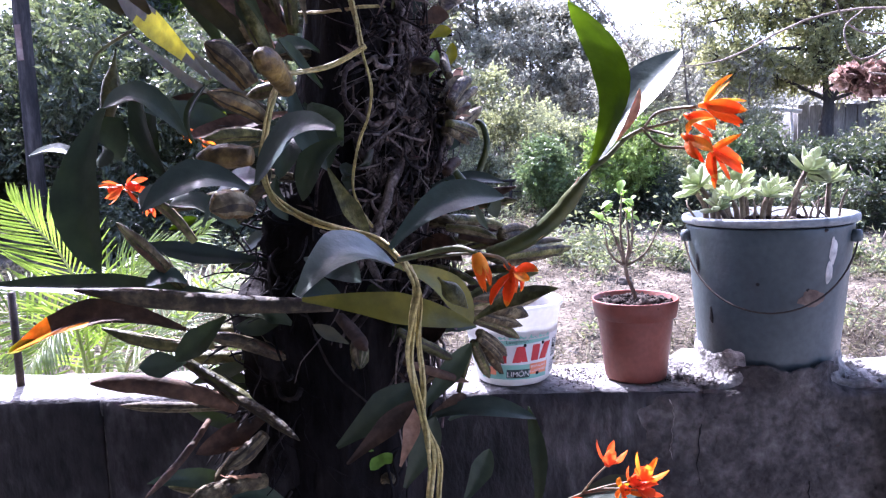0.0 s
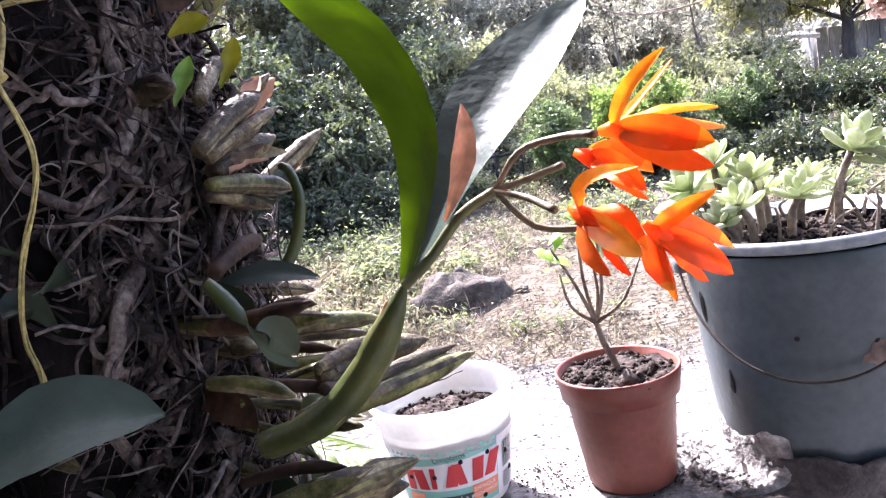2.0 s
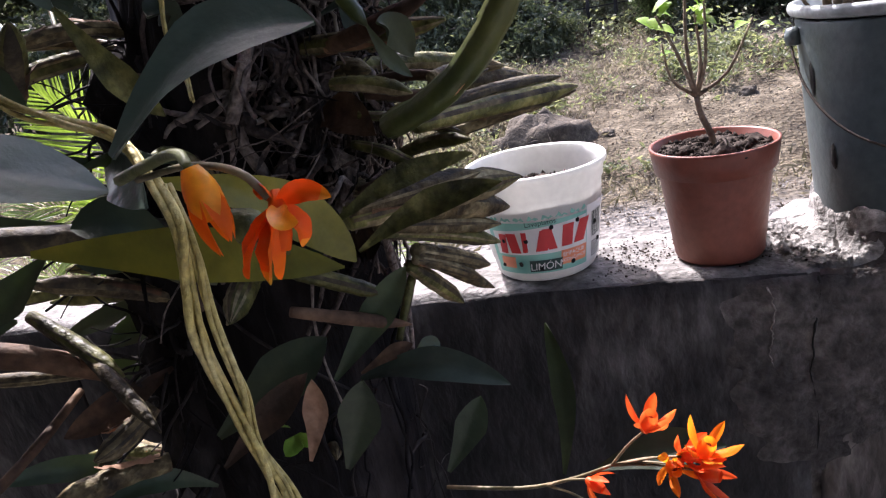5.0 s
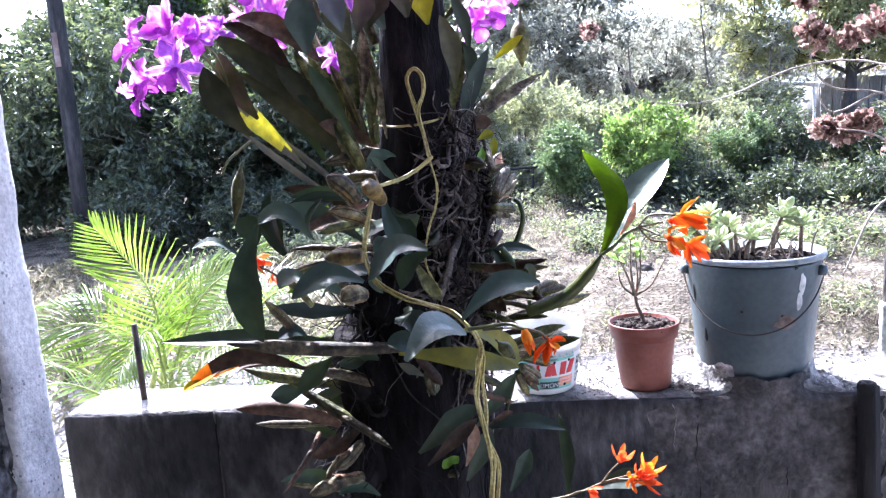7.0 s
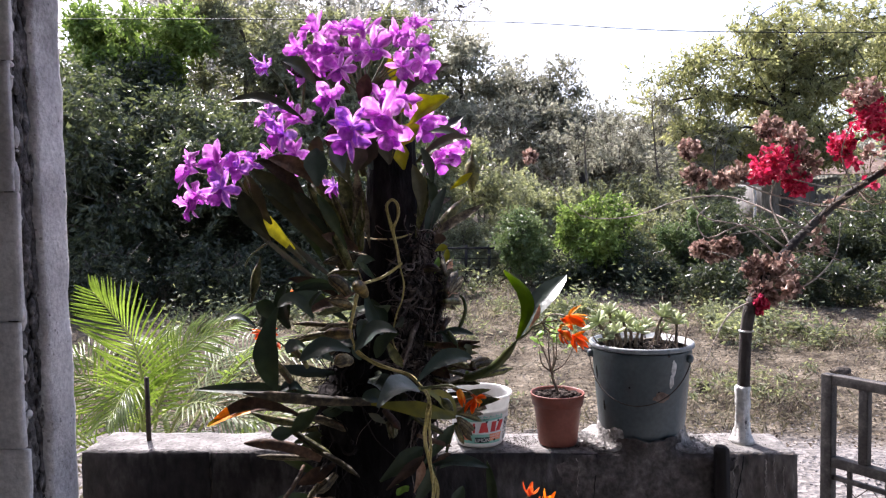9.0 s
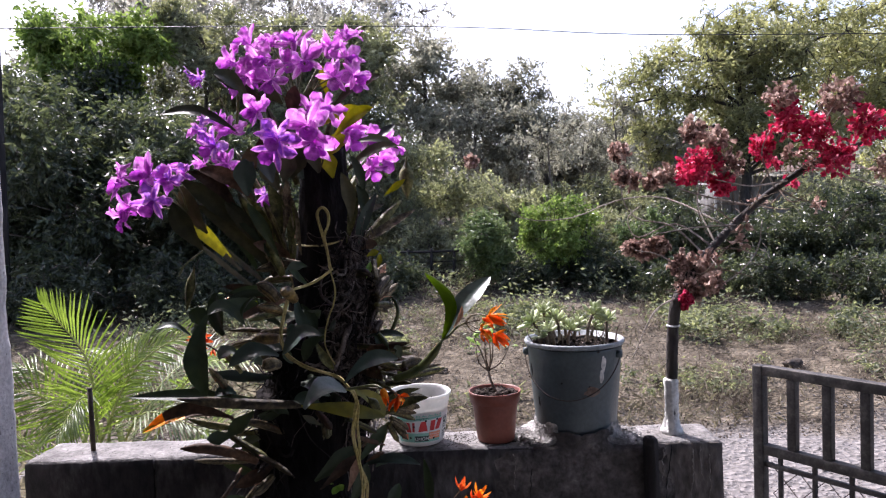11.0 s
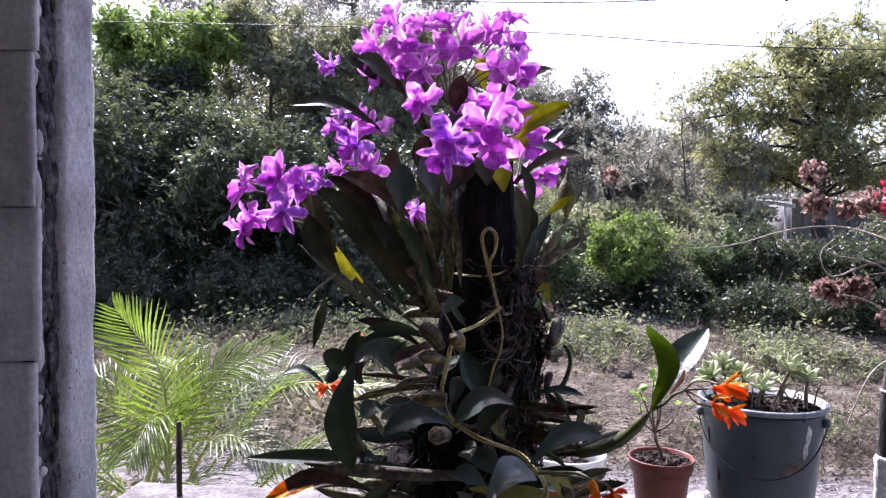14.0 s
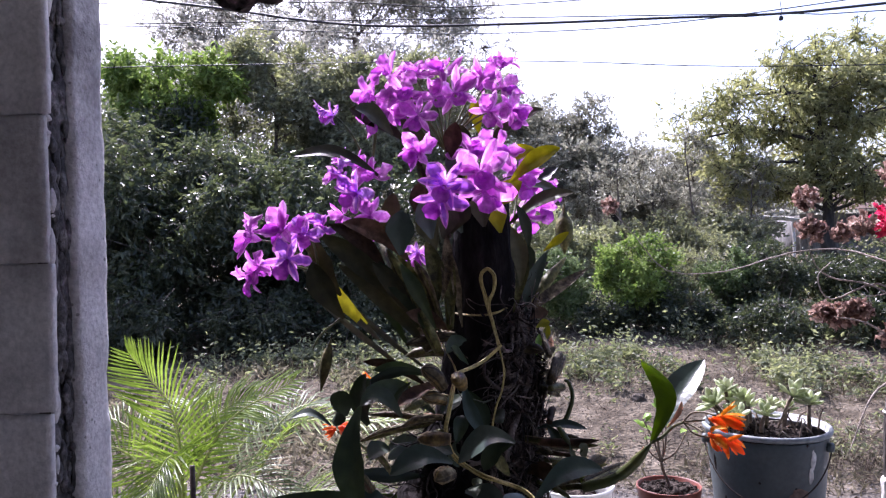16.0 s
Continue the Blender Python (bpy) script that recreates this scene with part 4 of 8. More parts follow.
            q = 1 + 0.35 * noise.noise(d * 1.6 + Vector((seed, 0, 0))) + 0.2 * noise.noise(d * 4 + Vector((0, seed, 0))) + 0.12 * noise.noise(d * 9 + Vector((0, 0, seed)))
            verts.append(Vector(at) + Vector((d.x * size[0], d.y * size[1], d.z * size[2])) * q)
    for i in range(rings):
        for k in range(segs):
            a, b = i * segs + k, i * segs + (k + 1) % segs
            faces.append([a, b, b + segs, a + segs])
    return verts, faces


# The large one is a mound of earth; the rest are stones.
tagged(part("boulder", boulder((-0.6, 3.85, bank(-0.6, 3.85) + 0.03), (0.3, 0.16, 0.17), 4.0), EARTHSTONE), "dark rough earth mound on the bank", "stone")
for x, y, a, b in ((-0.2, 3.9, 0.05, 0.03), (0.22, 2.35, 0.045, 0.012), (0.36, 2.3, 0.06, 0.01), (1.3, 3.4, 0.05, 0.03), (2.4, 3.8, 0.07, 0.045), (-1.0, 4.2, 0.1, 0.06), (0.7, 4.4, 0.06, 0.04), (3.4, 4.1, 0.06, 0.04)):
    tagged(part("stone", boulder((x, y, bank(x, y) + b * 0.4), (a, a * 0.7, b), x * 9), PEBBLE if b < 0.02 else EARTHSTONE), "small pale flat stone on the road" if b < 0.02 else "grey stone lying on the bank", "stone")

# ---- far man-made things ----
fence = thing("wire_fence", (-0.2, 7.6, bank(-0.2, 7.6)), "low weathered wire fence with thin posts", "fence")
for i in range(6):
    x = -0.95 + 0.29 * i
    part("post", tube([(x, 7.6, bank(x, 7.6) - 0.05), (x + 0.01, 7.6, 0.9)], 0.02, 6), POSTWOOD, fence)
for z in (0.87, 0.74, 0.6, 0.47):
    part("rail", tube(curve_points([(-1.0, 7.59, z), (-0.2, 7.59, z - 0.012), (0.55, 7.59, z)], 8), 0.016 if z > 0.8 else 0.006, 5), POSTWOOD, fence)

pole = thing("utility_pole", (-4.83, 6.0, bank(-4.83, 6)), "dark timber pole with a small faded tag", "pole")
part("shaft", tube([(-4.87, 6, 0), (-4.83, 6, 1.6), (-4.78, 6, 4.2), (-4.74, 6, 6.0)], (0.085, 0.07), 14), POSTWOOD, pole)
part("tag", box(-4.84, -4.78, 5.915, 5.925, 2.28, 2.62, 0.002), RUSTROOF, pole, "faded orange tag")

shed = thing("shed", (7.2, 15.0, bank(7.2, 15)), "grey board shed with a rusty sheet roof among the trees", "shed")
for i in range(13):
    x = 6.1 + 0.24 * i
    part("board", box(x, x + 0.22, 14.97 - 0.015 * (i % 2), 15.0, 0.8, 1.98 - 0.03 * (i % 3), 0.004), GREYBOARD, shed)
part("wall", box(6.1, 9.2, 15.0, 16.6, 0.8, 1.95), GREYBOARD, shed)
for i in range(6):
    x = 6.75 + 0.42 * i
    verts, faces = box(x, x + 0.43, 14.7, 16.8, 0.0, 0.012, 0.003)
    part("roof_sheet", ([(v[0], v[1], v[2] + 2.02 + 0.28 * (v[1] - 14.7) + 0.008 * (i % 2)) for v in verts], faces), RUSTROOF, shed)

gate_frame = thing("timber_frame", (5.4, 14.2, bank(5.4, 14.2)), "white-painted rough timber frame with a faded hanging board", "frame")
part("post", tube(curve_points([(5.1, 14.2, 0.9), (5.07, 14.2, 1.4), (5.09, 14.2, 1.88)], 8), 0.036, 8, 0.06), WHITEPAINT, gate_frame)
part("post", tube(curve_points([(5.66, 14.2, 0.9), (5.68, 14.2, 1.4), (5.65, 14.2, 1.84)], 8), 0.03, 8, 0.06), WHITEPAINT, gate_frame)
part("beam", tube(curve_points([(4.9, 14.18, 1.95), (5.1, 14.18, 1.89), (5.4, 14.18, 1.87), (5.85, 14.18, 1.8)], 9), 0.042, 8, 0.06), WHITEPAINT, gate_frame)
part("stub", tube([(4.92, 14.16, 1.97), (5.03, 14.16, 1.82)], (0.035, 0.02), 7), WHITEPAINT, gate_frame)
part("board", ([(5.12, 14.14, 1.8), (5.46, 14.14, 1.78), (5.44, 14.14, 1.66), (5.3, 14.14, 1.6), (5.17, 14.14, 1.55), (5.12, 14.16, 1.8), (5.46, 14.16, 1.78), (5.44, 14.16, 1.66), (5.3, 14.16, 1.6), (5.17, 14.16, 1.55)], [[0, 1, 2, 3, 4], [9, 8, 7, 6, 5], [0, 5, 6, 1], [1, 6, 7, 2], [2, 7, 8, 3], [3, 8, 9, 4], [4, 9, 5, 0]]), RUSTROOF, gate_frame, "faded reddish hanging board", smooth=False)

far_house = thing("house", (-8.6, 9.5, bank(-8.6, 9.5)), "small pale house with a low sheet roof", "house")
part("wall", box(-10.2, -7.2, 9.6, 12.0, 0.3, 1.85), HOUSEPAINT, far_house)
part("roof", join(box(-10.6, -6.9, 9.2, 12.3, 1.85, 1.93), tube([(-10.6, 10.7, 2.2), (-6.9, 10.7, 2.2)], 0.06, 6)), WHITEPAINT, far_house)
win = part("window", box(-8.4, -7.7, 9.57, 9.61, 0.95, 1.55), POSTWOOD, far_house)
part("pane", box(-8.34, -7.76, 9.555, 9.572, 1.0, 1.5), DARKHOLE, win)


def wire_run(name, label, pts, r):
    w = part(name, tube(curve_points(pts, 24), r, 6), CABLE)
    return tagged(w, label, "cable")


wire_run("overhead_cable", "thick black overhead cable", [(-9, 5, 4.55), (-3.55, 5, 3.73), (-1.91, 5, 3.43), (-0.9, 5, 3.335), (1.09, 5, 3.29), (2.9, 5, 3.31), (8, 5, 3.75)], 0.011)
wire_run("overhead_cable", "thin sagging overhead wire", [(-9, 5, 3.8), (-3.83, 5, 3.5), (-0.2, 5, 3.235), (2.64, 5, 3.36), (8, 5, 4.0)], 0.0045)
wire_run("overhead_cable", "thin overhead wire below the cable", [(-9, 5.1, 3.3), (-0.9, 5.1, 3.05), (2.2, 5.1, 2.85), (8, 5.1, 2.7)], 0.004)
wire_run("overhead_cable", "thin upper overhead wire", [(-9, 5.05, 4.0), (-2.2, 5.05, 3.64), (0.28, 5.05, 3.5), (8, 5.05, 3.75)], 0.0045)
wire_run("overhead_cable", "slack thin overhead wire", [(-9, 4.9, 3.7), (1.13, 4.9, 3.28), (2.9, 4.9, 3.22), (8, 4.9, 3.3)], 0.0045)
bob = thing("cable_weight", (2.07, 5, 3.24), "small dark weight hanging from the cable", "weight")
part("body", lathe([(0.001, -0.025), (0.016, -0.018), (0.02, 0.0), (0.012, 0.015), (0.004, 0.02)], (2.07, 5, 3.235), 10), CABLE, bob)
part("hook", tube([(2.07, 5, 3.25), (2.075, 5, 3.3), (2.065, 5, 3.38)], 0.003, 5), CABLE, bob)

# ---- things on the low wall ----
WT = 0.803      # top of the cap


def soil_heap(at, r, seed, n=260, size=0.005, dome=0.01):
    """Crumbly soil: a low uneven dome with loose crumbs."""
    rg = np.random.default_rng(seed)
    rings, segs = 9, 30
    verts, faces = [(at[0], at[1], at[2] + dome)], []
    for i in range(1, rings + 1):
        for k in range(segs):
            a, q = 2 * math.pi * k / segs, r * i / rings
            x, y = at[0] + q * math.cos(a), at[1] + q * math.sin(a)
            verts.append((x, y, at[2] + dome * (1 - (i / rings) ** 2) + 0.004 * noise.noise(Vector((x * 90, y * 90, seed))) + 0.004 * noise.noise(Vector((x * 35, y * 35, seed + 3)))))
    for k in range(segs):
        faces.append([0, 1 + k, 1 + (k + 1) % segs])
    for i in range(rings - 1):
        for k in range(segs):
            a, b = 1 + i * segs + k, 1 + i * segs + (k + 1) % segs
            faces.append([a, a + segs, b + segs, b])
    geos = [(verts, faces)]
    tri = [(0, 2, 4), (2, 1, 4), (1, 3, 4), (3, 0, 4), (2, 0, 5), (1, 2, 5), (3, 1, 5), (0, 3, 5)]
    for _ in range(n):
        a, q = rg.uniform(0, 6.283), r * 0.97 * math.sqrt(rg.uniform())
        s = size * 0.34 * math.exp(rg.normal(0, 0.6))
        c = Vector((at[0] + q * math.cos(a), at[1] + q * math.sin(a), at[2] + dome * (1 - (q / r) ** 2) + s * 0.3))
        geos.append(([c + Vector(p) * s * rg.uniform(0.6, 1.2) for p in ((1, 0, 0), (-1, 0, 0), (0, 1, 0), (0, -1, 0), (0, 0, 0.9), (0, 0, -0.9))], [list(t) for t in tri]))
    return join(*geos)


def round_patch(centre, r0, z0, r_of, a, w, h, seed, bulge=0.0012, n=14, ragged=0.4):
    """A blotch that hugs a turned wall: angle a, at height z0, width w and height h."""
    verts, faces = [], []
    cx, cy, cz = centre
    ring = []
    for k in range(n):
        t = 2 * math.pi * k / n
        q = 1 + ragged * noise.noise(Vector((math.cos(t) * 1.3, math.sin(t) * 1.3, seed)))
        ring.append((math.cos(t) * w / 2 * q, math.sin(t) * h / 2 * q))
    for s in (1.0, 0.55):
        for u, v in ring:
            z = z0 + v * s
            r = r_of(z) + bulge * (1 if s < 1 else 0.4)
            b = a + u * s / r
            verts.append((cx + r * math.cos(b), cy + r * math.sin(b), cz + z))
    r = r_of(z0) + bulge
    verts.append((cx + r * math.cos(a), cy + r * math.sin(a), cz + z0))
    for k in range(n):
        j = (k + 1) % n
        faces.append([k, j, n + j, n + k])
        faces.append([n + k, n + j, 2 * n])
    return verts, faces


# The bucket, set into a crust of cement.
BX, BY = 0.179, 0.130
B0, B1, BH = 0.085, 0.104, 0.212


def bucket_r(z):
    return B0 + (B1 - B0) * z / BH


bucket = thing("bucket", (BX, BY, WT), "weathered grey-green plastic bucket planted with succulents, cemented to the wall", "bucket")
prof = [(0.001, 0.004), (B0 - 0.004, 0.004), (B0, 0.008)] + [(bucket_r(z), z) for z in (0.03, 0.06, 0.09, 0.12, 0.15, 0.17, 0.185, 0.198)]
prof += [(bucket_r(0.2) - 0.001, 0.2), (0.099, 0.2), (0.098, 0.19), (0.097, 0.16), (0.001, 0.16)]
part("body", lathe(prof, (BX, BY, WT), 64), BUCKET, bucket)
rim_p = [(0.0985, 0.2005), (0.1042, 0.2025), (0.1068, 0.203), (0.1085, 0.2055), (0.1088, 0.209), (0.1078, 0.2118), (0.105, 0.2128), (0.102, 0.2118), (0.0985, 0.2005)]
part("rim", lathe(rim_p, (BX, BY, WT), 64), BUCKETRIM, bucket, "pale scuffed plastic rim")
part("soil", soil_heap((BX, BY, WT + 0.194), 0.0985, 5, 900, 0.0045), SOIL, bucket, "dark dry soil")


def on_bucket(a, z, out=0.0):
    r = bucket_r(z) + out
    return Vector((BX + r * math.cos(a), BY + r * math.sin(a), WT + z))


FRONT = radians(-110)
for da, z, s in ((0.5, 0.124, 0.0055), (-0.1, 0.132, 0.0045)):
    part("drain_hole", round_patch((BX, BY, WT), 0, z, bucket_r, FRONT + da, s, s, 3, 0.0006, 12, 0.1), DARKHOLE, bucket, "small dark drilled hole")
part("paint_splash", round_patch((BX, BY, WT), 0, 0.172, bucket_r, FRONT + 0.82, 0.013, 0.032, 21), SPLASH, bucket, "pale dried paint splash")
part("paint_splash", round_patch((BX, BY, WT), 0, 0.145, bucket_r, FRONT + 0.78, 0.012, 0.028, 8), SPLASH, bucket, "pale dried paint splash")
part("stain", round_patch((BX, BY, WT), 0, 0.085, bucket_r, FRONT - 0.78, 0.007, 0.024, 31), DARKHOLE, bucket, "narrow dark stain")
part("stain", round_patch((BX, BY, WT), 0, 0.15, bucket_r, FRONT - 1.0, 0.008, 0.03, 33), DARKHOLE, bucket, "narrow dark stain")
part("stain", round_patch((BX, BY, WT), 0, 0.114, bucket_r, FRONT + 0.56, 0.034, 0.02, 15), RUSTSTAIN, bucket, "brown peeled stain")
# The wire handle hangs down in front.
hp = []
for i in range(29):
    u = i / 28
    a = FRONT - 1.25 + 2.52 * u
    z = 0.186 - 0.088 * math.sin(math.pi * u) ** 0.75
    hp.append(on_bucket(a, z, 0.007 + 0.004 * math.sin(math.pi * u)))
handle = part("handle", tube(hp, 0.0012, 6), WIRE, bucket, "thin rusty wire handle")
for u, i in ((-1.25, 0), (1.27, 28)):
    part("lug", lathe([(0.001, -0.008), (0.007, -0.007), (0.0085, 0), (0.007, 0.007), (0.001, 0.008)], on_bucket(FRONT + u, 0.186, 0.003), 10), BUCKET, bucket)


def crust(seed):
    """The uneven skirt of cement round the bucket's foot, smeared down over the wall's edge in front."""
    verts, faces, segs = [], [], 120
    prof = [(-0.003, 0.05), (0.0008, 0.049), (0.0016, 0.04), (0.003, 0.026), (0.007, 0.014), (0.012, 0.008), (0.02, 0.004), (0.03, 0.002), (0.04, 0.0), (0.05, -0.006)]
    for i, (dr, z) in enumerate(prof):
        for k in range(segs):
            a = 2 * math.pi * k / segs
            v = Vector((math.cos(a) * 2.0, math.sin(a) * 2.0, seed))
            j = 0.45 + 0.35 * abs(math.cos(a)) ** 1.5 + 0.4 * noise.noise(v) + 0.2 * noise.noise(v * 5)
            zz = z * max(0.25, j) + (0.007 * noise.noise(v * 9 + Vector((0, 0, i))) + 0.004 * noise.noise(v * 21 + Vector((0, 0, i * 3.1)))) * min(1, i / 2)
            r = bucket_r(max(0, zz)) + dr * (1.0 + 0.45 * noise.noise(v * 1.6 + Vector((5, 0, 0)))) + 0.005 * noise.noise(v * 12 + Vector((0, i, 0))) * min(1, i / 2)
            x, y = BX + r * math.cos(a), BY + r * math.sin(a)
            if y < 0.056:
                zz = min(zz, 0.004 + 0.4 * max(0, bucket_r(0) + 0.004 - r)) - (0.056 - y) * 1.0
                y = 0.056
            verts.append((x, y, WT + zz))
    for i in range(len(prof) - 1):
        for k in range(segs):
            a, b = i * segs + k, i * segs + (k + 1) % segs
            faces.append([a, a + segs, b + segs, b])
    return verts, faces


skirt = part("cement_crust", crust(2.0), CEMENT, None)
tagged(skirt, "rough crumbling cement skirt round the bucket's foot", "cement")


def rubble(n, seed):
    """Broken bits of cement strewn over the skirt and the cap beside it."""
    rg, geos = random.Random(seed), []
    tri = [[0, 2, 4], [2, 1, 4], [1, 3, 4], [3, 0, 4], [2, 0, 5], [1, 2, 5], [3, 1, 5], [0, 3, 5]]
    for _ in range(n):
        a = rg.choice((math.pi, math.pi, 0.0)) + rg.gauss(0, 0.55)
        r = B0 + abs(rg.gauss(0, 0.03)) + 0.006
        x, y = BX + r * math.cos(a), BY + r * math.sin(a)
        if not 0.058 < y < 0.178:
            continue
        q = 0.0016 * math.exp(rg.gauss(0, 0.6))
        c = Vector((x, y, WT + 0.005 * max(0.0, 1 - (r - B0) / 0.05) + rg.uniform(-0.001, 0.002)))
        geos.append(([c + Vector((p[0] * rg.uniform(0.6, 1.6), p[1] * rg.uniform(0.6, 1.6), p[2] * rg.uniform(0.4, 1.0))) * q for p in ((1, 0, 0), (-1, 0, 0), (0.2, 1, 0), (-0.1, -1, 0), (0, 0.1, 0.9), (0, 0, -0.9))], tri))
    return join(*geos)


tagged(part("rubble", rubble(1500, 77), CEMENT, smooth=False), "crumbled bits of cement round the bucket's foot", "rubble", kind="stuff")


def bulge():
    """The rough plaster below the bucket: a collar round its foot that runs down into the wall's face."""
    verts, faces, nx, nz = [], [], 76, 56
    for i in range(nx + 1):
        d = -0.19 + 0.38 * i / nx
        x = BX + d
        top = WT - 0.003 + 0.036 * math.exp(-(d / 0.078) ** 4) * (0.8 + 0.4 * min(1.0, (abs(d + 0.005) / 0.075) ** 1.5)) + 0.008 * noise.noise(Vector((x * 38, 0, 2))) + 0.005 * noise.noise(Vector((x * 140, 0, 7)))
        for k in range(nz + 1):
            z = 0.5 + (top - 0.5) * (k / nz) ** 0.85
            r = bucket_r(max(0.0, z - WT))
            at_bucket = BY - math.sqrt(max(0.0, r * r - d * d)) - 0.003
            rough = 0.0022 * noise.noise(Vector((x * 30, z * 30, 4))) + 0.0013 * noise.noise(Vector((x * 95, z * 95, 8)))
            ragged = 0.45 * noise.noise(Vector((x * 14, z * 14, 1.5))) + 0.2 * noise.noise(Vector((x * 55, z * 55, 5)))
            rim = max(0.0, abs(d) / 0.14 + ragged - 0.75) + max(0.0, (0.68 - z) / 0.1 + ragged)
            y = 0.0435 + rough + min(0.02, 0.012 * rim)
            climb = min(1.0, max(0.0, (z - WT + 0.012) / 0.02))
            wrap_y = min(at_bucket - 0.004 + 2.0 * rough, 0.1)
            y += (wrap_y - y) * climb * climb * (3 - 2 * climb)
            verts.append((x, y, z))
    for i in range(nx):
        for k in range(nz):
            a = i * (nz + 1) + k
            faces.append([a, a + nz + 1, a + nz + 2, a + 1])
    m = len(verts)
    for i in range(nx + 1):
        x, y, z = verts[i * (nz + 1) + nz]
        verts.append((x, y + 0.02, z - 0.012))
    for i in range(nx):
        a, b = i * (nz + 1) + nz, (i + 1) * (nz + 1) + nz
        faces.append([a, b, m + i + 1, m + i])
    return verts, faces


part("plaster_patch", bulge(), SKIM, wall_low, "rough grey plaster under the bucket")

# Crumbs of soil and mortar lying on the cap.
rg = np.random.default_rng(8)
crumbs = []
for k in range(700):
    if k < 330:
        x, y = rg.normal(-0.075, 0.03), rg.normal(0.12, 0.025)
    elif k < 430:
        x, y = rg.normal(0.07, 0.02), rg.normal(0.12, 0.03)
    else:
        x, y = rg.uniform(-0.98, 0.45), rg.uniform(0.065, 0.175)
    if not 0.06 < y < 0.178:
        continue
    q = rg.uniform(0.0005, 0.0016)
    c = Vector((x, y, WT - 0.002 + q * 0.4))
    crumbs.append(([c + Vector(p) * q * rg.uniform(0.6, 1.3) for p in ((1, 0, 0), (-1, 0, 0), (0, 1, 0), (0, -1, 0), (0, 0, 0.8), (0, 0, -0.8))], [[0, 2, 4], [2, 1, 4], [1, 3, 4], [3, 0, 4], [2, 0, 5], [1, 2, 5], [3, 1, 5], [0, 3, 5]]))
tagged(part("crumbs", join(*crumbs), SOIL, smooth=False), "crumbs of soil and mortar on the wall cap", "crumbs", kind="stuff")

# Succulents in the bucket.
def rosette(centre, r, up, seed, n=10):
    """A rosette of thick pointed leaves, each a plump closed body."""
    rg = np.random.default_rng(seed)
    up = Vector(up).normalized()
    s = up.orthogonal().normalized()
    t = up.cross(s)
    geos = []
    for i in range(n):
        a = i * 2.399 + rg.uniform(-0.2, 0.2)
        lift = 0.12 + 1.05 * i / n
        d = ((s * math.cos(a) + t * math.sin(a)) * math.cos(lift) + up * math.sin(lift)).normalized()
        L = r * (1.0 - 0.38 * i / n) * rg.uniform(0.88, 1.1)
        c = Vector(centre) + up * (r * 0.25 * i / n)
        pts = [c + d * L * q + up * 0.14 * L * q * q for q in (0.02, 0.25, 0.5, 0.72, 0.9, 1.0)]
        v, f = tube(pts, [L * w for w in (0.09, 0.16, 0.23, 0.24, 0.15, 0.02)], 8)
        side = d.cross(up).normalized()
        nrm = side.cross(d).normalized()
        mid = [pts[k // 8] for k in range(len(v))]
        v = [m + (Vector(p) - m) - nrm * (Vector(p) - m).dot(nrm) * 0.55 for p, m in zip(v, mid)]
        geos.append((v, f))
    return geos


def succulent(x, y, z, h, r, lean, seed, label):
    root = thing("succulent", (x, y, z), label, "succulent", "succulents in the bucket")
    top = Vector((x + lean[0], y + lean[1], z + h))
    mid = Vector((x + lean[0] * 0.25, y + lean[1] * 0.25, z + h * 0.55))
    part("stem", tube(curve_points([(x, y, z - 0.015), mid, top], 8), (0.0042, 0.003), 7), SUCCSTEM, root)
    for geo in rosette(top, r * 1.12, (lean[0] * 2, lean[1] * 2, 0.05), seed):
        part("leaf", geo, SUCCULENT, root)
    return root


SZ = WT + 0.2


def set_piece(k, dx, dy, h, r, lx, ly):
    succulent(BX + dx, BY + dy, SZ, h, r, (lx, ly), 50 + k, "pale green succulent rosette on a bare woody stem")


set_piece(0, -0.07, -0.005, 0.05, 0.03, -0.02, -0.006)
set_piece(1, -0.058, 0.02, 0.066, 0.027, -0.004, 0.0)
set_piece(2, -0.046, -0.025, 0.034, 0.025, -0.012, -0.01)
set_piece(3, -0.03, 0.005, 0.05, 0.027, -0.004, 0.004)
set_piece(4, -0.062, -0.03, 0.022, 0.022, -0.012, -0.01)
set_piece(5, -0.018, -0.03, 0.036, 0.024, 0.004, -0.01)
set_piece(6, -0.038, 0.04, 0.046, 0.027, -0.008, 0.01)
set_piece(7, 0.0, 0.0, 0.042, 0.022, 0.01, 0.0)
set_piece(8, 0.026, -0.015, 0.066, 0.032, 0.012, -0.01)
set_piece(9, 0.068, -0.02, 0.05, 0.028, 0.0, -0.004)
set_piece(10, 0.045, 0.04, 0.026, 0.02, 0.01, 0.006)
set_piece(11, -0.07, 0.03, 0.04, 0.024, -0.012, 0.008)
set_piece(12, -0.01, 0.05, 0.03, 0.024, 0.0, 0.008)
set_piece(13, -0.052, 0.0, 0.03, 0.024, -0.006, -0.004)

for k, (dx, dy, ex, ey, h) in enumerate(((0.02, 0.01, 0.03, -0.01, 0.045), (0.09, 0.0, 0.012, 0.0, 0.04), (0.045, -0.03, -0.02, 0.01, 0.035), (0.06, 0.02, 0.03, 0.01, 0.03))):
    tw = part("dry_twig", tube(curve_points([(BX + dx, BY + dy, SZ - 0.01), (BX + dx + ex * 0.4, BY + dy + ey, SZ + h * 0.6), (BX + dx + ex, BY + dy + ey, SZ + h)], 6), (0.0022, 0.0012), 5), SUCCSTEM)
    tagged(tw, "bare dry stem stub in the bucket soil", "twig")

rg = random.Random(91)
for k in range(16):
    a, q = rg.uniform(0, 6.28), 0.085 * math.sqrt(rg.random())
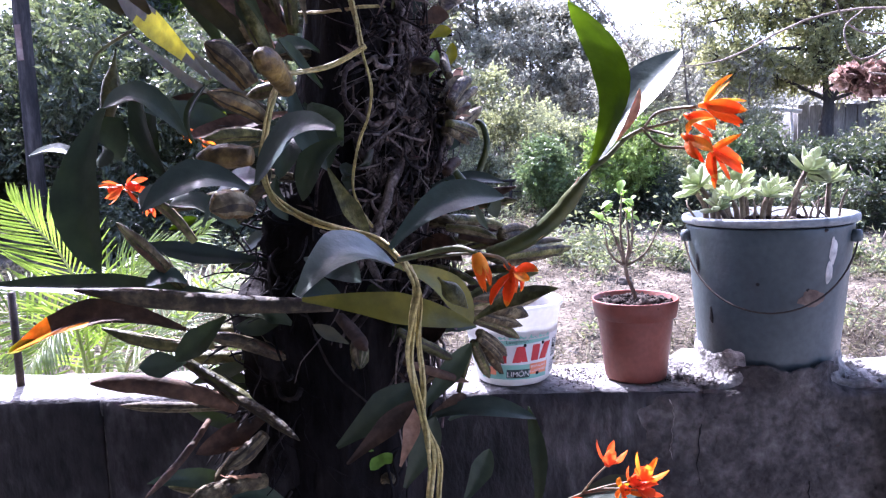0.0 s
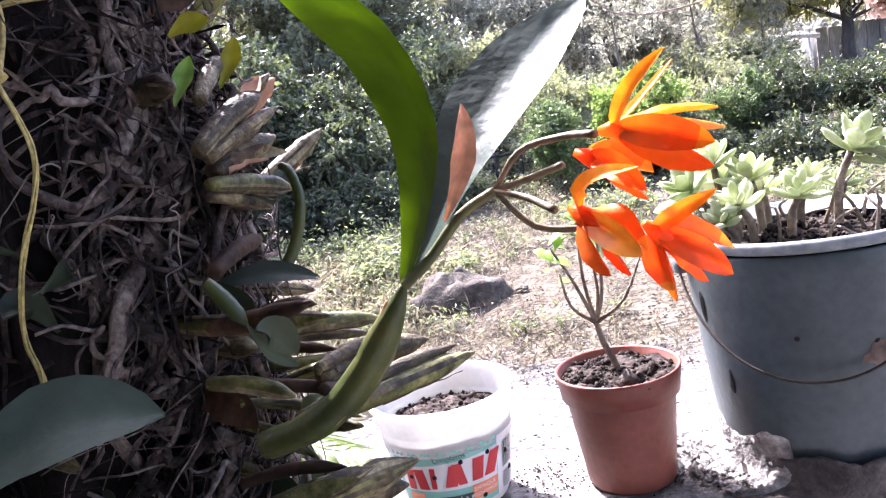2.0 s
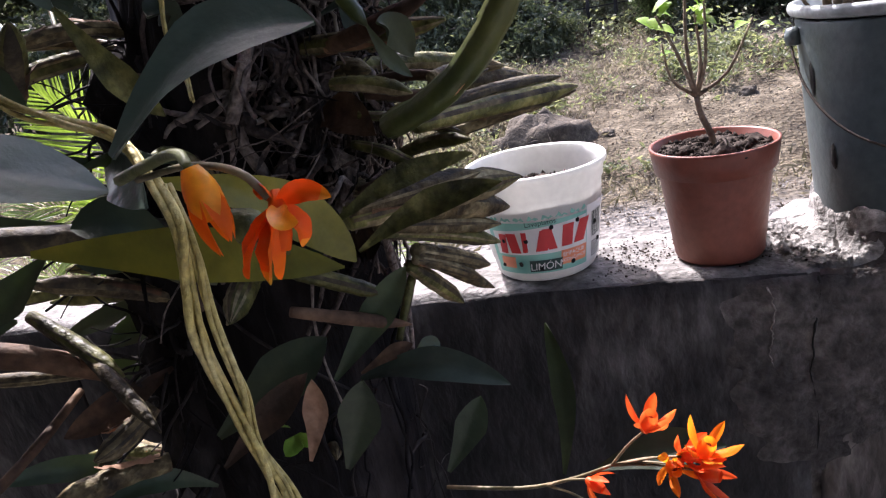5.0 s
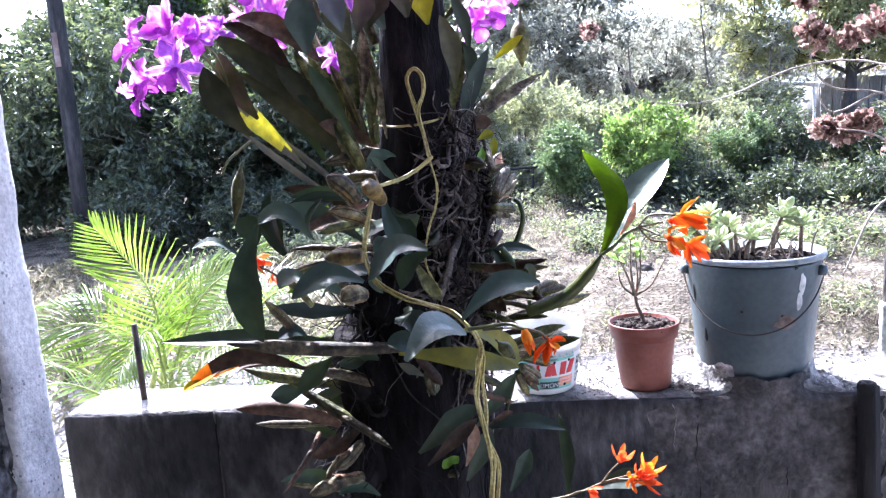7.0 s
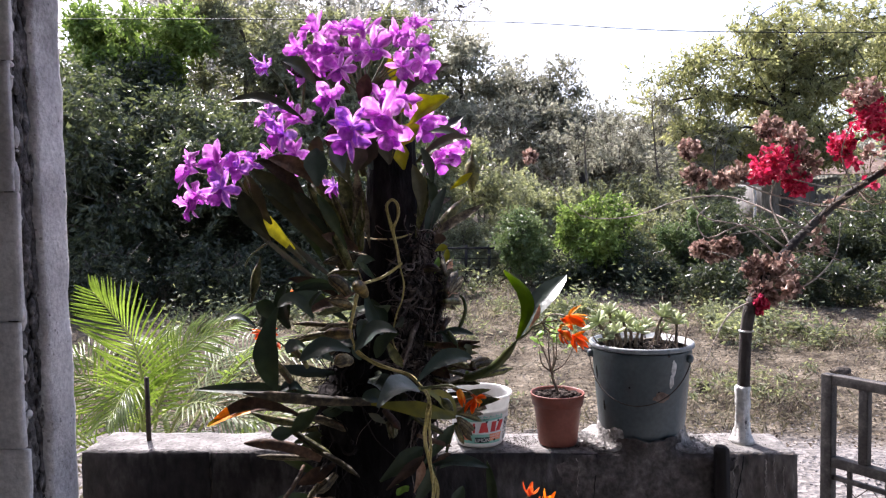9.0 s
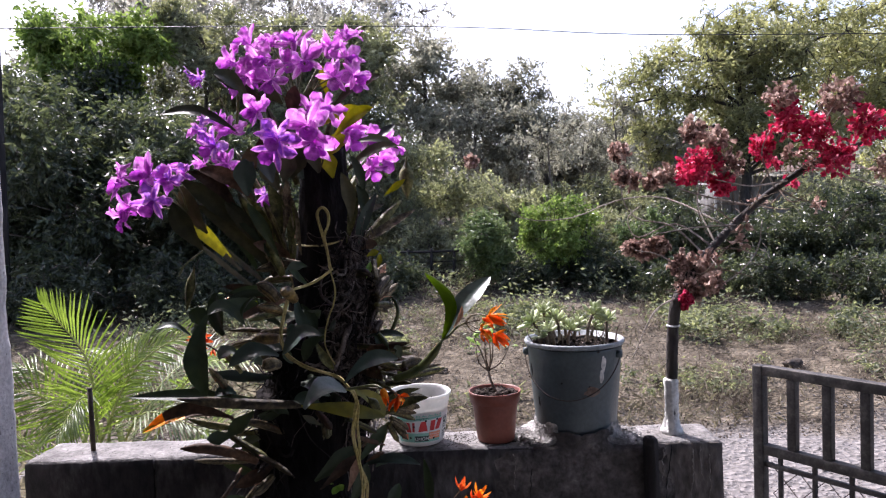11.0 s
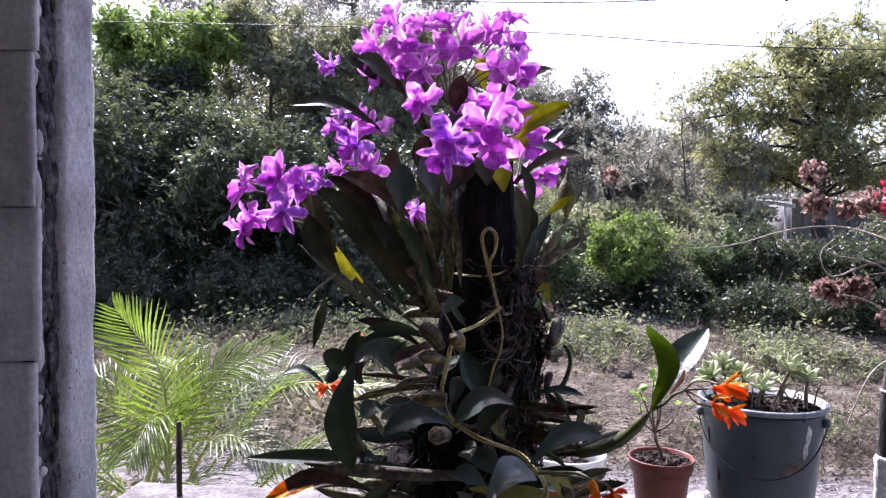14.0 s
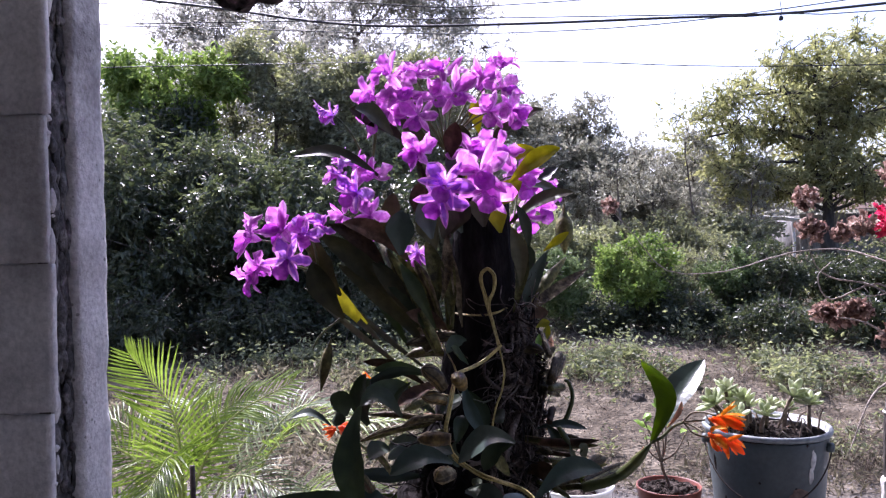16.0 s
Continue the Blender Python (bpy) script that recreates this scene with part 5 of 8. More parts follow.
    b = Vector((BX + q * math.cos(a), BY + q * math.sin(a), SZ - 0.004))
    e = b + Vector((rg.uniform(-0.03, 0.03), rg.uniform(-0.03, 0.03), rg.uniform(0.008, 0.045)))
    tw = part("dry_twig", tube(curve_points([b, b.lerp(e, 0.5) + Vector((rg.uniform(-0.008, 0.008), 0, 0.006)), e], 6), (0.0019, 0.0009), 5), SUCCSTEM if k % 3 else PALEROOT)
    tagged(tw, "short dry twig among the succulents", "twig")

# The red flowerpot with its young shrub.
PX, PY = 0.0, 0.108
pot = thing("flowerpot", (PX, PY, WT), "small brick-red plastic flowerpot with a young shrub", "flowerpot")
pp = [(0.001, 0.0), (0.039, 0.0), (0.0405, 0.003), (0.0495, 0.082), (0.0505, 0.0835), (0.0535, 0.084), (0.0565, 0.105), (0.0568, 0.1075), (0.0552, 0.108), (0.0535, 0.1065), (0.051, 0.088), (0.047, 0.086), (0.001, 0.08)]
part("body", lathe(pp, (PX, PY, WT), 56), TERRA, pot)
part("soil", soil_heap((PX, PY, WT + 0.0995), 0.0528, 9, 760, 0.0036, 0.006), SOIL, pot, "dark crumbly soil")
shrub = thing("young_shrub", (PX, PY, WT + 0.098), "young shrub with a crooked stem and a few lime leaves", "shrub")
sb = Vector((PX + 0.002, PY - 0.004, WT + 0.095))
fk = sb + Vector((-0.014, 0.004, 0.055))
part("stem", tube(curve_points([sb, sb + Vector((-0.004, 0.0, 0.02)), sb + Vector((-0.011, 0.003, 0.038)), fk], 9), (0.0034, 0.0026), 7), SUCCSTEM, shrub)
tips = []
for k, (dx, dy, dz, bx, bz) in enumerate(((-0.026, 0.004, 0.05, -0.02, 0.018), (-0.004, -0.004, 0.1, -0.006, 0.045), (0.012, 0.01, 0.085, 0.01, 0.03), (0.05, 0.004, 0.06, 0.028, 0.018), (0.004, 0.014, 0.07, 0.006, 0.03), (-0.03, -0.01, 0.075, -0.014, 0.04))):
    e = fk + Vector((dx, dy, dz))
    part("branch", tube(curve_points([fk, fk + Vector((bx, dy * 0.5, bz)), e], 7), (0.0022, 0.0011), 6), SUCCSTEM, shrub)
    tips.append(e)
rg = random.Random(4)
for e in tips:
    for _ in range(6 if e.z > fk.z + 0.068 else 2):
        d = Vector((rg.uniform(-1, 1), rg.uniform(-0.8, 0.8), rg.uniform(-0.3, 0.7))).normalized()
        L = rg.uniform(0.012, 0.022)
        b = e + Vector((rg.uniform(-0.004, 0.004), rg.uniform(-0.004, 0.004), rg.uniform(-0.012, 0.004)))
        part("leaf", blade(arch(b, b + d * L, (0, 0, 0.003), 7), [L * 0.6 * w for w in (0.1, 0.5, 0.85, 1.0, 0.85, 0.5, 0.05)], (0, -0.3, 1), 0.25, 2), YOUNGLEAF, shrub)

# The reused dish-soap tub.
TX, TY = -0.166, 0.112


def tub_r(z):
    return 0.0505 + (0.0665 - 0.0505) * z / 0.104


tub = thing("plastic_tub", (TX, TY, WT), "reused white dish-soap tub with a worn printed label", "tub")
tp = [(0.001, 0.002), (0.046, 0.001), (0.0495, 0.004), (0.0507, 0.01)] + [(tub_r(z), z) for z in (0.03, 0.05, 0.07, 0.088)]
tp += [(0.0655, 0.09), (0.0668, 0.1), (0.0695, 0.1035), (0.0708, 0.106), (0.0705, 0.109), (0.0685, 0.1105), (0.066, 0.109), (0.0652, 0.1), (0.0635, 0.085), (0.0615, 0.066), (0.001, 0.066)]
part("body", lathe(tp, (TX, TY, WT), 64), TUB, tub)
part("soil", soil_heap((TX, TY, WT + 0.078), 0.0622, 12, 760, 0.0034, 0.009), SOIL, tub, "dry grey soil")
TF = radians(-80)          # the label's middle


def wrap(u, z, out):
    r = tub_r(z) + out
    a = TF + u / 0.06
    return Vector((TX + r * math.cos(a), TY + r * math.sin(a), WT + z))


def patch(u0, u1, z0, z1, out, skew=0.0, n=10, top=None):
    """A printed field laid on the tub's wall."""
    verts, faces = [], []
    for i in range(n + 1):
        u = u0 + (u1 - u0) * i / n
        t1 = z1 + (top(i) if top else 0)
        for z in (z0, (z0 + t1) / 2, t1):
            verts.append(wrap(u + skew * (z - z0), z, out))
    for i in range(n):
        for j in range(2):
            a = i * 3 + j
            faces.append([a, a + 3, a + 4, a + 1])
    return verts, faces


def lettering(text, u, z, size, out, mat, label, tilt=0.0, shear=0.0, parent=None, name="lettering"):
    """Words in the built-in font, bent round the tub."""
    cu = bpy.data.curves.new("words", "FONT")
    cu.body, cu.size, cu.align_x, cu.align_y, cu.shear = text, size, "CENTER", "CENTER", shear
    tmp = bpy.data.objects.new("words", cu)
    scene.collection.objects.link(tmp)
    me = bpy.data.meshes.new_from_object(tmp.evaluated_get(bpy.context.evaluated_depsgraph_get()))
    c, s = math.cos(tilt), math.sin(tilt)
    verts = [wrap(u + v.co.x * c - v.co.y * s, z + v.co.x * s + v.co.y * c, out) for v in me.vertices]
    faces = [list(p.vertices) for p in me.polygons]
    bpy.data.objects.remove(tmp)
    bpy.data.meshes.remove(me)
    bpy.data.curves.remove(cu)
    return part(name, (verts, faces), mat, parent, label, smooth=False)


ragged = lambda i: 0.0022 * math.sin(i * 2.3) + 0.0016 * math.sin(i * 5.1 + 1)
field = part("label_field", patch(-0.062, 0.046, 0.012, 0.07, 0.0007, 0, 44, ragged), LABELGREEN, tub, "mint green printed field with a ragged upper edge")
part("label_panel", patch(0.044, 0.082, 0.012, 0.07, 0.001, 0, 10), LABELWHITE, tub, "white printed side panel")
# The maker's name is kept as plain slanted red shapes.
for i in range(7):
    u = -0.05 + 0.0128 * i
    part("red_mark", patch(u, u + (0.0085, 0.0105, 0.005, 0.0115, 0.0085, 0.0112, 0.012)[i], 0.034 + 0.0006 * i, 0.0545 + 0.0009 * i, 0.0017, (0.1, -0.12, 0.05, 0.3, -0.2, 0.12, 0.35)[i], 3), LABELRED, field)
part("white_band", patch(-0.055, 0.043, 0.0325, 0.057, 0.0012, 0, 20, lambda i: 0.0003 * i), LABELWHITE, field)
lettering("Lavaplatos", -0.004, 0.0645, 0.007, 0.0016, LABELDARK, "small dark printed word", 0.05, 0, field)
lettering("LIMÓN", -0.004, 0.0195, 0.0105, 0.0022, LABELWHITE, "white printed word", 0.03, 0.15, field)
part("dark_panel", patch(-0.021, 0.013, 0.014, 0.026, 0.0014, 0.1, 8), LABELDARK, field)
part("orange_panel", patch(0.012, 0.042, 0.018, 0.033, 0.0013, 0.1, 6), LABELORANGE, field)
part("orange_panel", patch(-0.054, -0.036, 0.018, 0.03, 0.0013, 0.1, 6), LABELORANGE, field)
lettering("EMPAQUE", 0.027, 0.0288, 0.0055, 0.0019, LABELWHITE, "small white printed word", 0.05, 0, field)
lettering("ECONÓMICO", 0.027, 0.0228, 0.0047, 0.0019, LABELWHITE, "small white printed word", 0.05, 0, field)
for i in range(13):
    u = 0.051 + 0.0014 * i
    part("bar", patch(u, u + (0.0009 if i % 3 else 0.0005), 0.036, 0.062, 0.0016, 0, 1), LABELDARK, field)
for i in range(7):
    z = 0.03 - 0.0024 * i
    part("text_line", patch(0.051, 0.07 - 0.002 * (i % 3), z, z + 0.001, 0.0016, 0, 3), LABELDARK, field)
for u, z in ((-0.044, 0.047), (-0.02, 0.047), (0.006, 0.0585), (0.032, 0.06), (0.057, 0.05), (-0.03, 0.022), (-0.008, 0.017), (0.026, 0.019), (0.066, 0.03), (-0.052, 0.02)):
    part("drain_hole", round_patch((TX, TY, WT), 0, z, tub_r, TF + u / 0.06, 0.0048, 0.0052, u * 99, 0.0026, 10, 0.3), DARKHOLE, tub, "melted dark drain hole")

# The thin iron rod and the stub at the wall.
rod = part("iron_rod", tube([(-0.893, 0.118, 0.78), (-0.897, 0.125, 0.87), (-0.9, 0.13, 0.94)], 0.0055, 8), WIRE)
tagged(rod, "short rusty iron rod standing in the wall cap", "rod")
stub = thing("pipe_stub", (0.315, 0.03, 0.02), "dark burnt post stub leaning on the wall", "post")
part("shaft", tube(curve_points([(0.325, 0.0, 0.02), (0.318, 0.022, 0.45), (0.315, 0.03, 0.79), (0.314, 0.03, 0.806)], 14), (0.0165, 0.0125), 14, 0.12), POSTWOOD, stub)
part("broken_top", lathe([(0.001, -0.006), (0.0128, -0.004), (0.0146, 0.002), (0.0138, 0.009), (0.0105, 0.0145), (0.0055, 0.0135), (0.001, 0.0105)], (0.3142, 0.03, 0.807), 16, 0.006, 4), POSTWOOD, stub)

# The steel gate, swung open.
GX, GY, SWING = 0.725, 0.46, radians(36)
gate = thing("steel_gate", (GX, GY, 0.03), "open rusty steel gate with upright bars and wire mesh", "gate")
for dy in (0.0, -0.9):
    part("stile", box(GX - 0.014, GX + 0.014, GY + dy - 0.014, GY + dy + 0.014, 0.03, 0.868, 0.003), STEEL, gate)
for z in (0.856, 0.645):
    part("rail", box(GX - 0.013, GX + 0.013, GY - 0.886, GY - 0.014, z - 0.013, z + 0.013, 0.003), STEEL, gate)
for z in (0.604, 0.05):
    part("rail", box(GX - 0.006, GX + 0.006, GY - 0.886, GY - 0.014, z - 0.006, z + 0.006, 0.002), STEEL, gate)
for i in range(1, 10):
    y = GY - 0.0895 * i
    part("bar", box(GX - 0.011, GX + 0.011, y - 0.011, y + 0.011, 0.658, 0.843, 0.002), STEEL, gate)
    part("thin_bar", box(GX - 0.005, GX + 0.005, y + 0.03, y + 0.04, 0.056, 0.632, 0.001), STEEL, gate)
mesh_w = []
for i in range(-6, 14):
    y0 = GY - 0.07 * i
    for s in (1, -1):
        a, b = Vector((GX + 0.003 * s, y0, 0.06)), Vector((GX + 0.003 * s, y0 - s * 0.52, 0.6))
        lo, hi = GY - 0.88, GY - 0.02
        ts = [t for t in [k / 24 for k in range(25)] if lo <= a.lerp(b, t).y <= hi]
        if len(ts) > 1:
            mesh_w.append(tube([a.lerp(b, ts[0]), a.lerp(b, ts[-1])], 0.0014, 4))
part("mesh", join(*mesh_w), WIRE, gate, "diamond wire mesh")
swing = Matrix.Translation((GX, GY, 0)) @ Matrix.Rotation(SWING, 4, "Z") @ Matrix.Translation((-GX, -GY, 0))
for q in gate.children:
    q.data.transform(swing)

# ---- the bougainvillea on the wall ----
boug = thing("bougainvillea", (0.388, 0.12, WT), "half-withered crimson bougainvillea with a bare bent trunk", "shrub")
bt = curve_points([(0.385, 0.118, WT - 0.01), (0.39, 0.122, 0.93), (0.396, 0.126, 1.035), (0.41, 0.125, 1.1), (0.474, 0.189, 1.16), (0.566, 0.259, 1.23), (0.689, 0.322, 1.314), (0.804, 0.311, 1.389), (0.964, 0.299, 1.452)], 32)
part("trunk", tube(bt, [0.0125] * 12 + [0.012 - 0.0003 * i for i in range(len(bt) - 12)], 10), BOUGBARK, boug)
part("wrapping", lathe([(0.001, 0.0), (0.024, 0.001), (0.0225, 0.008), (0.018, 0.016), (0.0172, 0.026), (0.0148, 0.034), (0.0155, 0.041), (0.0136, 0.046), (0.0152, 0.052), (0.0142, 0.066), (0.0148, 0.084), (0.0136, 0.1), (0.0145, 0.116), (0.0128, 0.121), (0.001, 0.122)], (0.387, 0.12, WT - 0.004), 28, 0.005, 3), CLOTH, boug, "white plastic wrapping tied round the trunk")
part("tie", lathe([(0.0122, -0.002), (0.0148, -0.0015), (0.0148, 0.0015), (0.0122, 0.002)], (0.396, 0.126, 1.035), 16), CLOTH, boug, "thin pale tie")


def set_twig(*tw):
    part("twig", tube(curve_points(tw, 18), (0.0024, 0.001), 6), PALETWIG, boug)


set_twig((0.5, 0.21, 1.18), (0.44, 0.26, 1.25), (0.37, 0.3, 1.27), (0.335, 0.3, 1.32), (0.325, 0.286, 1.42))
set_twig((0.52, 0.22, 1.2), (0.45, 0.27, 1.255), (0.365, 0.28, 1.225), (0.34, 0.28, 1.27), (0.375, 0.3, 1.3))
set_twig((0.448, 0.163, 1.136), (0.395, 0.195, 1.184), (0.336, 0.2, 1.199))
set_twig((0.429, 0.141, 1.118), (0.515, 0.132, 1.127), (0.608, 0.195, 1.184), (0.656, 0.269, 1.258))
set_twig((0.56, 0.21, 1.24), (0.47, 0.4, 1.318), (0.36, 0.47, 1.318), (0.263, 0.62, 1.275), (0.12, 0.62, 1.28), (0.04, 0.6, 1.37), (-0.02, 0.6, 1.44))
set_twig((0.41, 0.125, 1.1), (0.345, 0.09, 1.07), (0.29, 0.06, 0.98))
set_twig((0.532, 0.232, 1.204), (0.518, 0.311, 1.303), (0.54, 0.311, 1.383))
set_twig((0.712, 0.322, 1.326), (0.666, 0.288, 1.417), (0.701, 0.288, 1.497))
set_twig((0.65, 0.312, 1.291), (0.506, 0.299, 1.326), (0.403, 0.288, 1.371))
set_twig((0.595, 0.269, 1.247), (0.485, 0.203, 1.247), (0.381, 0.181, 1.236))
set_twig((0.827, 0.311, 1.394), (0.804, 0.265, 1.475), (0.827, 0.254, 1.532))
set_twig((0.482, 0.195, 1.164), (0.485, 0.184, 1.194), (0.492, 0.121, 1.164))
set_twig((0.735, 0.311, 1.349), (0.621, 0.242, 1.337), (0.529, 0.219, 1.354))
set_twig((0.781, 0.311, 1.383), (0.884, 0.242, 1.337), (0.976, 0.219, 1.303))


def bracts(centre, r, n, seed, size, whole=True):
    """A cluster of crumpled papery bracts."""
    rg = np.random.default_rng(seed)
    geos = []
    for _ in range(n):
        d = Vector(rg.normal(size=3)).normalized()
        b = Vector(centre) + d * r * rg.uniform(0.2, 0.85) * Vector((1.15, 1, 0.85)).length / 1.75
        e = b + (d + Vector(rg.normal(size=3)) * 0.5).normalized() * size * rg.uniform(0.7, 1.2)
        geos.append(blade(arch(b, e, Vector(rg.normal(size=3)) * 0.004, 5), [size * rg.uniform(0.7, 1.15) * w for w in (0.15, 0.7, 0.85, 0.55, 0.05)], rg.normal(size=3), rg.uniform(-0.6, 1.0), 2, 0, 0.8))
    return join(*geos) if whole else geos


rg = random.Random(71)
for k in range(34):
    b = Vector(bt[rg.randrange(14, len(bt) - 2)])
    e = b + Vector((rg.uniform(-0.13, 0.11), rg.uniform(-0.09, 0.05), rg.uniform(-0.05, 0.11)))
    m = b.lerp(e, 0.5) + Vector((rg.uniform(-0.02, 0.02), rg.uniform(-0.02, 0.02), rg.uniform(-0.03, 0.02)))
    run = curve_points([b, m, e], 8)
    tw = part("twig", tube(run, (0.0021, 0.0008), 5), SUCCSTEM, boug)
    for q in run[3:7:2]:
        f = q + Vector((rg.uniform(-0.04, 0.04), rg.uniform(-0.03, 0.03), rg.uniform(-0.02, 0.04)))
        part("twig", tube([q, q.lerp(f, 0.5) + Vector((0, 0, 0.004)), f], (0.0011, 0.0006), 4), SUCCSTEM, tw)
    if k % 3 == 0:
        tagged(part("flower_head", bracts(e, 0.014, 14, 500 + k, 0.017), (DEADPETAL, DEADPETAL, REDPETAL)[k % 9 // 3], boug, "small withered bracts"), kind="stuff")


def set_piece_b(k, c, r, m):
    if k in (0, 1, 14):
        for geo in bracts(c, r, int(40 + r * 1900), 200 + k, 0.016, False):
            part("bract", geo, m, boug)
        return
    tagged(part("flower_head", bracts(c, r, int(40 + r * 1900), 200 + k, 0.016), m, boug, "fresh crimson bracts" if m == REDPETAL else "withered brown bracts"), kind="stuff")


set_piece_b(0, (0.535, 0.311, 1.398), 0.05, REDPETAL)
set_piece_b(1, (0.495, 0.299, 1.381), 0.04, REDPETAL)
set_piece_b(2, (0.563, 0.311, 1.455), 0.035, DEADPETAL)
set_piece_b(3, (0.506, 0.299, 1.478), 0.03, DEADPETAL)
set_piece_b(4, (0.592, 0.311, 1.386), 0.04, DEADPETAL)
set_piece_b(5, (0.724, 0.288, 1.497), 0.05, REDPETAL)
set_piece_b(6, (0.781, 0.276, 1.463), 0.05, REDPETAL)
set_piece_b(7, (0.712, 0.288, 1.543), 0.04, DEADPETAL)
set_piece_b(8, (0.838, 0.265, 1.543), 0.05, DEADPETAL)
set_piece_b(9, (0.678, 0.311, 1.432), 0.035, REDPETAL)
set_piece_b(10, (0.375, 0.38, 1.367), 0.026, DEADPETAL)
set_piece_b(11, (0.325, 0.286, 1.432), 0.02, DEADPETAL)
set_piece_b(12, (0.375, 0.274, 1.197), 0.026, DEADPETAL)
set_piece_b(13, (0.438, 0.179, 1.16), 0.035, DEADPETAL)
set_piece_b(14, (0.485, 0.169, 1.16), 0.035, DEADPETAL)
set_piece_b(15, (0.431, 0.137, 1.118), 0.024, DEADPETAL)
set_piece_b(16, (0.484, 0.121, 1.127), 0.02, DEADPETAL)
set_piece_b(17, (0.418, 0.118, 1.092), 0.012, REDPETAL)
set_piece_b(28, (0.45, 0.15, 1.105), 0.014, DEADPETAL)
set_piece_b(18, (0.575, 0.299, 1.346), 0.03, REDPETAL)
set_piece_b(19, (0.827, 0.265, 1.394), 0.045, REDPETAL)
set_piece_b(20, (0.895, 0.254, 1.475), 0.05, REDPETAL)
set_piece_b(21, (0.437, 0.299, 1.375), 0.022, DEADPETAL)
set_piece_b(22, (0.941, 0.242, 1.371), 0.04, DEADPETAL)
set_piece_b(23, (-0.02, 0.6, 1.445), 0.014, DEADPETAL)
set_piece_b(24, (0.335, 0.3, 1.372), 0.016, DEADPETAL)
set_piece_b(25, (0.415, 0.34, 1.36), 0.018, DEADPETAL)
set_piece_b(26, (0.41, 0.26, 1.205), 0.02, DEADPETAL)
set_piece_b(27, (0.345, 0.28, 1.2), 0.014, DEADPETAL)


# ---- the palm behind the wall ----
palm = thing("areca_palm", (-1.4, 1.15, 0.0), "bushy light green areca palm behind the wall", "palm")


def frond(base, mid, tip, length, seed, n=40, sag=0.3, plane=(0, -0.75, 0.65)):
    """A feather frond: a bowed stalk and two rows of narrow leaflets."""
    rg = random.Random(seed)
    sp = curve_points([base, mid, tip], 30)
    st = tube(sp, (0.006, 0.0015), 6)
    geos = []
    m = len(sp) - 1
    for i in range(n):
        t = 0.16 + 0.84 * i / (n - 1)
        k = min(m - 1, int(t * m))
        q = sp[k].lerp(sp[k + 1], t * m - k)
        d = (sp[k + 1] - sp[k]).normalized()
        s = d.cross(Vector(plane))
        s = s.normalized() if s.length > 0.05 else Vector((1, 0, 0))
        up = s.cross(d).normalized()
        L = length * math.sin(math.pi * (0.18 + 0.74 * t)) ** 0.8 * rg.uniform(0.88, 1.06)
        for side in (1, -1):
            out = (s * side * (0.85 - 0.35 * t) + d * (0.5 + 0.5 * t) + up * (0.12 + 0.1 * rg.uniform(-1, 1))).normalized()
            e = q + out * L + Vector((0, 0, -sag * L * rg.uniform(0.5, 1.2)))
            mid2 = q.lerp(e, 0.5) + up * L * 0.1
            geos.append(blade([q, q.lerp(mid2, 0.6), mid2, mid2.lerp(e, 0.55), e], [0.0028, 0.0068, 0.008, 0.0055, 0.001], up, 0.5, 2))
    f = part("frond", st, PALMSTEM, palm)
    if seed < 303:
        for geo in geos:
            part("leaflet", geo, PALMLEAF, f)
    else:
        tagged(part("foliage", join(*geos), PALMGREY if seed in (305, 308, 309, 312, 313, 314) else PALMLEAF, f), kind="stuff")


def set_frond(k, *fr):
    frond(*fr, (0.21, 0.2, 0.19)[k % 3], 300 + k, 32 if k else 27, 0.1 if k == 0 else 0.25, (0.1, -0.97, 0.2) if k == 0 else (0, -0.6, 0.8) if k < 4 else (0, -0.2, 1))


set_frond(0, (-1.335, 1.0, 0.58), (-1.365, 1.0, 0.85), (-1.5, 0.99, 1.04))
set_frond(1, (-1.33, 1.0, 0.55), (-1.19, 1.0, 0.81), (-0.96, 0.98, 0.95))
set_frond(2, (-1.36, 1.1, 0.5), (-1.29, 1.12, 0.78), (-1.16, 1.15, 0.88))
set_frond(3, (-1.4, 1.13, 0.45), (-1.58, 1.05, 0.72), (-1.82, 0.98, 0.7))
set_frond(4, (-1.34, 1.0, 0.5), (-1.33, 0.92, 0.73), (-1.33, 0.74, 0.66))
set_frond(5, (-1.34, 1.1, 0.42), (-1.15, 0.95, 0.66), (-0.9, 0.85, 0.62))
set_frond(6, (-1.42, 1.2, 0.45), (-1.7, 1.3, 0.74), (-1.98, 1.35, 0.74))
set_frond(7, (-1.4, 1.2, 0.45), (-1.52, 1.45, 0.76), (-1.6, 1.7, 0.74))
set_frond(8, (-1.3, 1.2, 0.45), (-1.1, 1.4, 0.76), (-0.9, 1.55, 0.74))
set_frond(9, (-1.36, 1.05, 0.35), (-1.2, 0.82, 0.56), (-1.02, 0.68, 0.52))
set_frond(10, (-1.42, 1.08, 0.35), (-1.62, 0.9, 0.58), (-1.78, 0.75, 0.52))
set_frond(11, (-1.6, 1.3, 0.3), (-1.85, 1.2, 0.58), (-2.1, 1.05, 0.56))
set_frond(12, (-1.2, 1.15, 0.3), (-0.95, 1.1, 0.56), (-0.72, 1.0, 0.55))
set_frond(13, (-1.38, 1.3, 0.5), (-1.25, 1.5, 0.7), (-1.2, 1.75, 0.66))
set_frond(14, (-1.5, 1.0, 0.2), (-1.5, 0.7, 0.42), (-1.35, 0.5, 0.38))
set_frond(15, (-1.2, 1.1, 0.5), (-0.97, 1.0, 0.8), (-0.64, 0.86, 0.85))
set_frond(16, (-1.15, 1.0, 0.35), (-0.86, 0.86, 0.64), (-0.5, 0.76, 0.58))

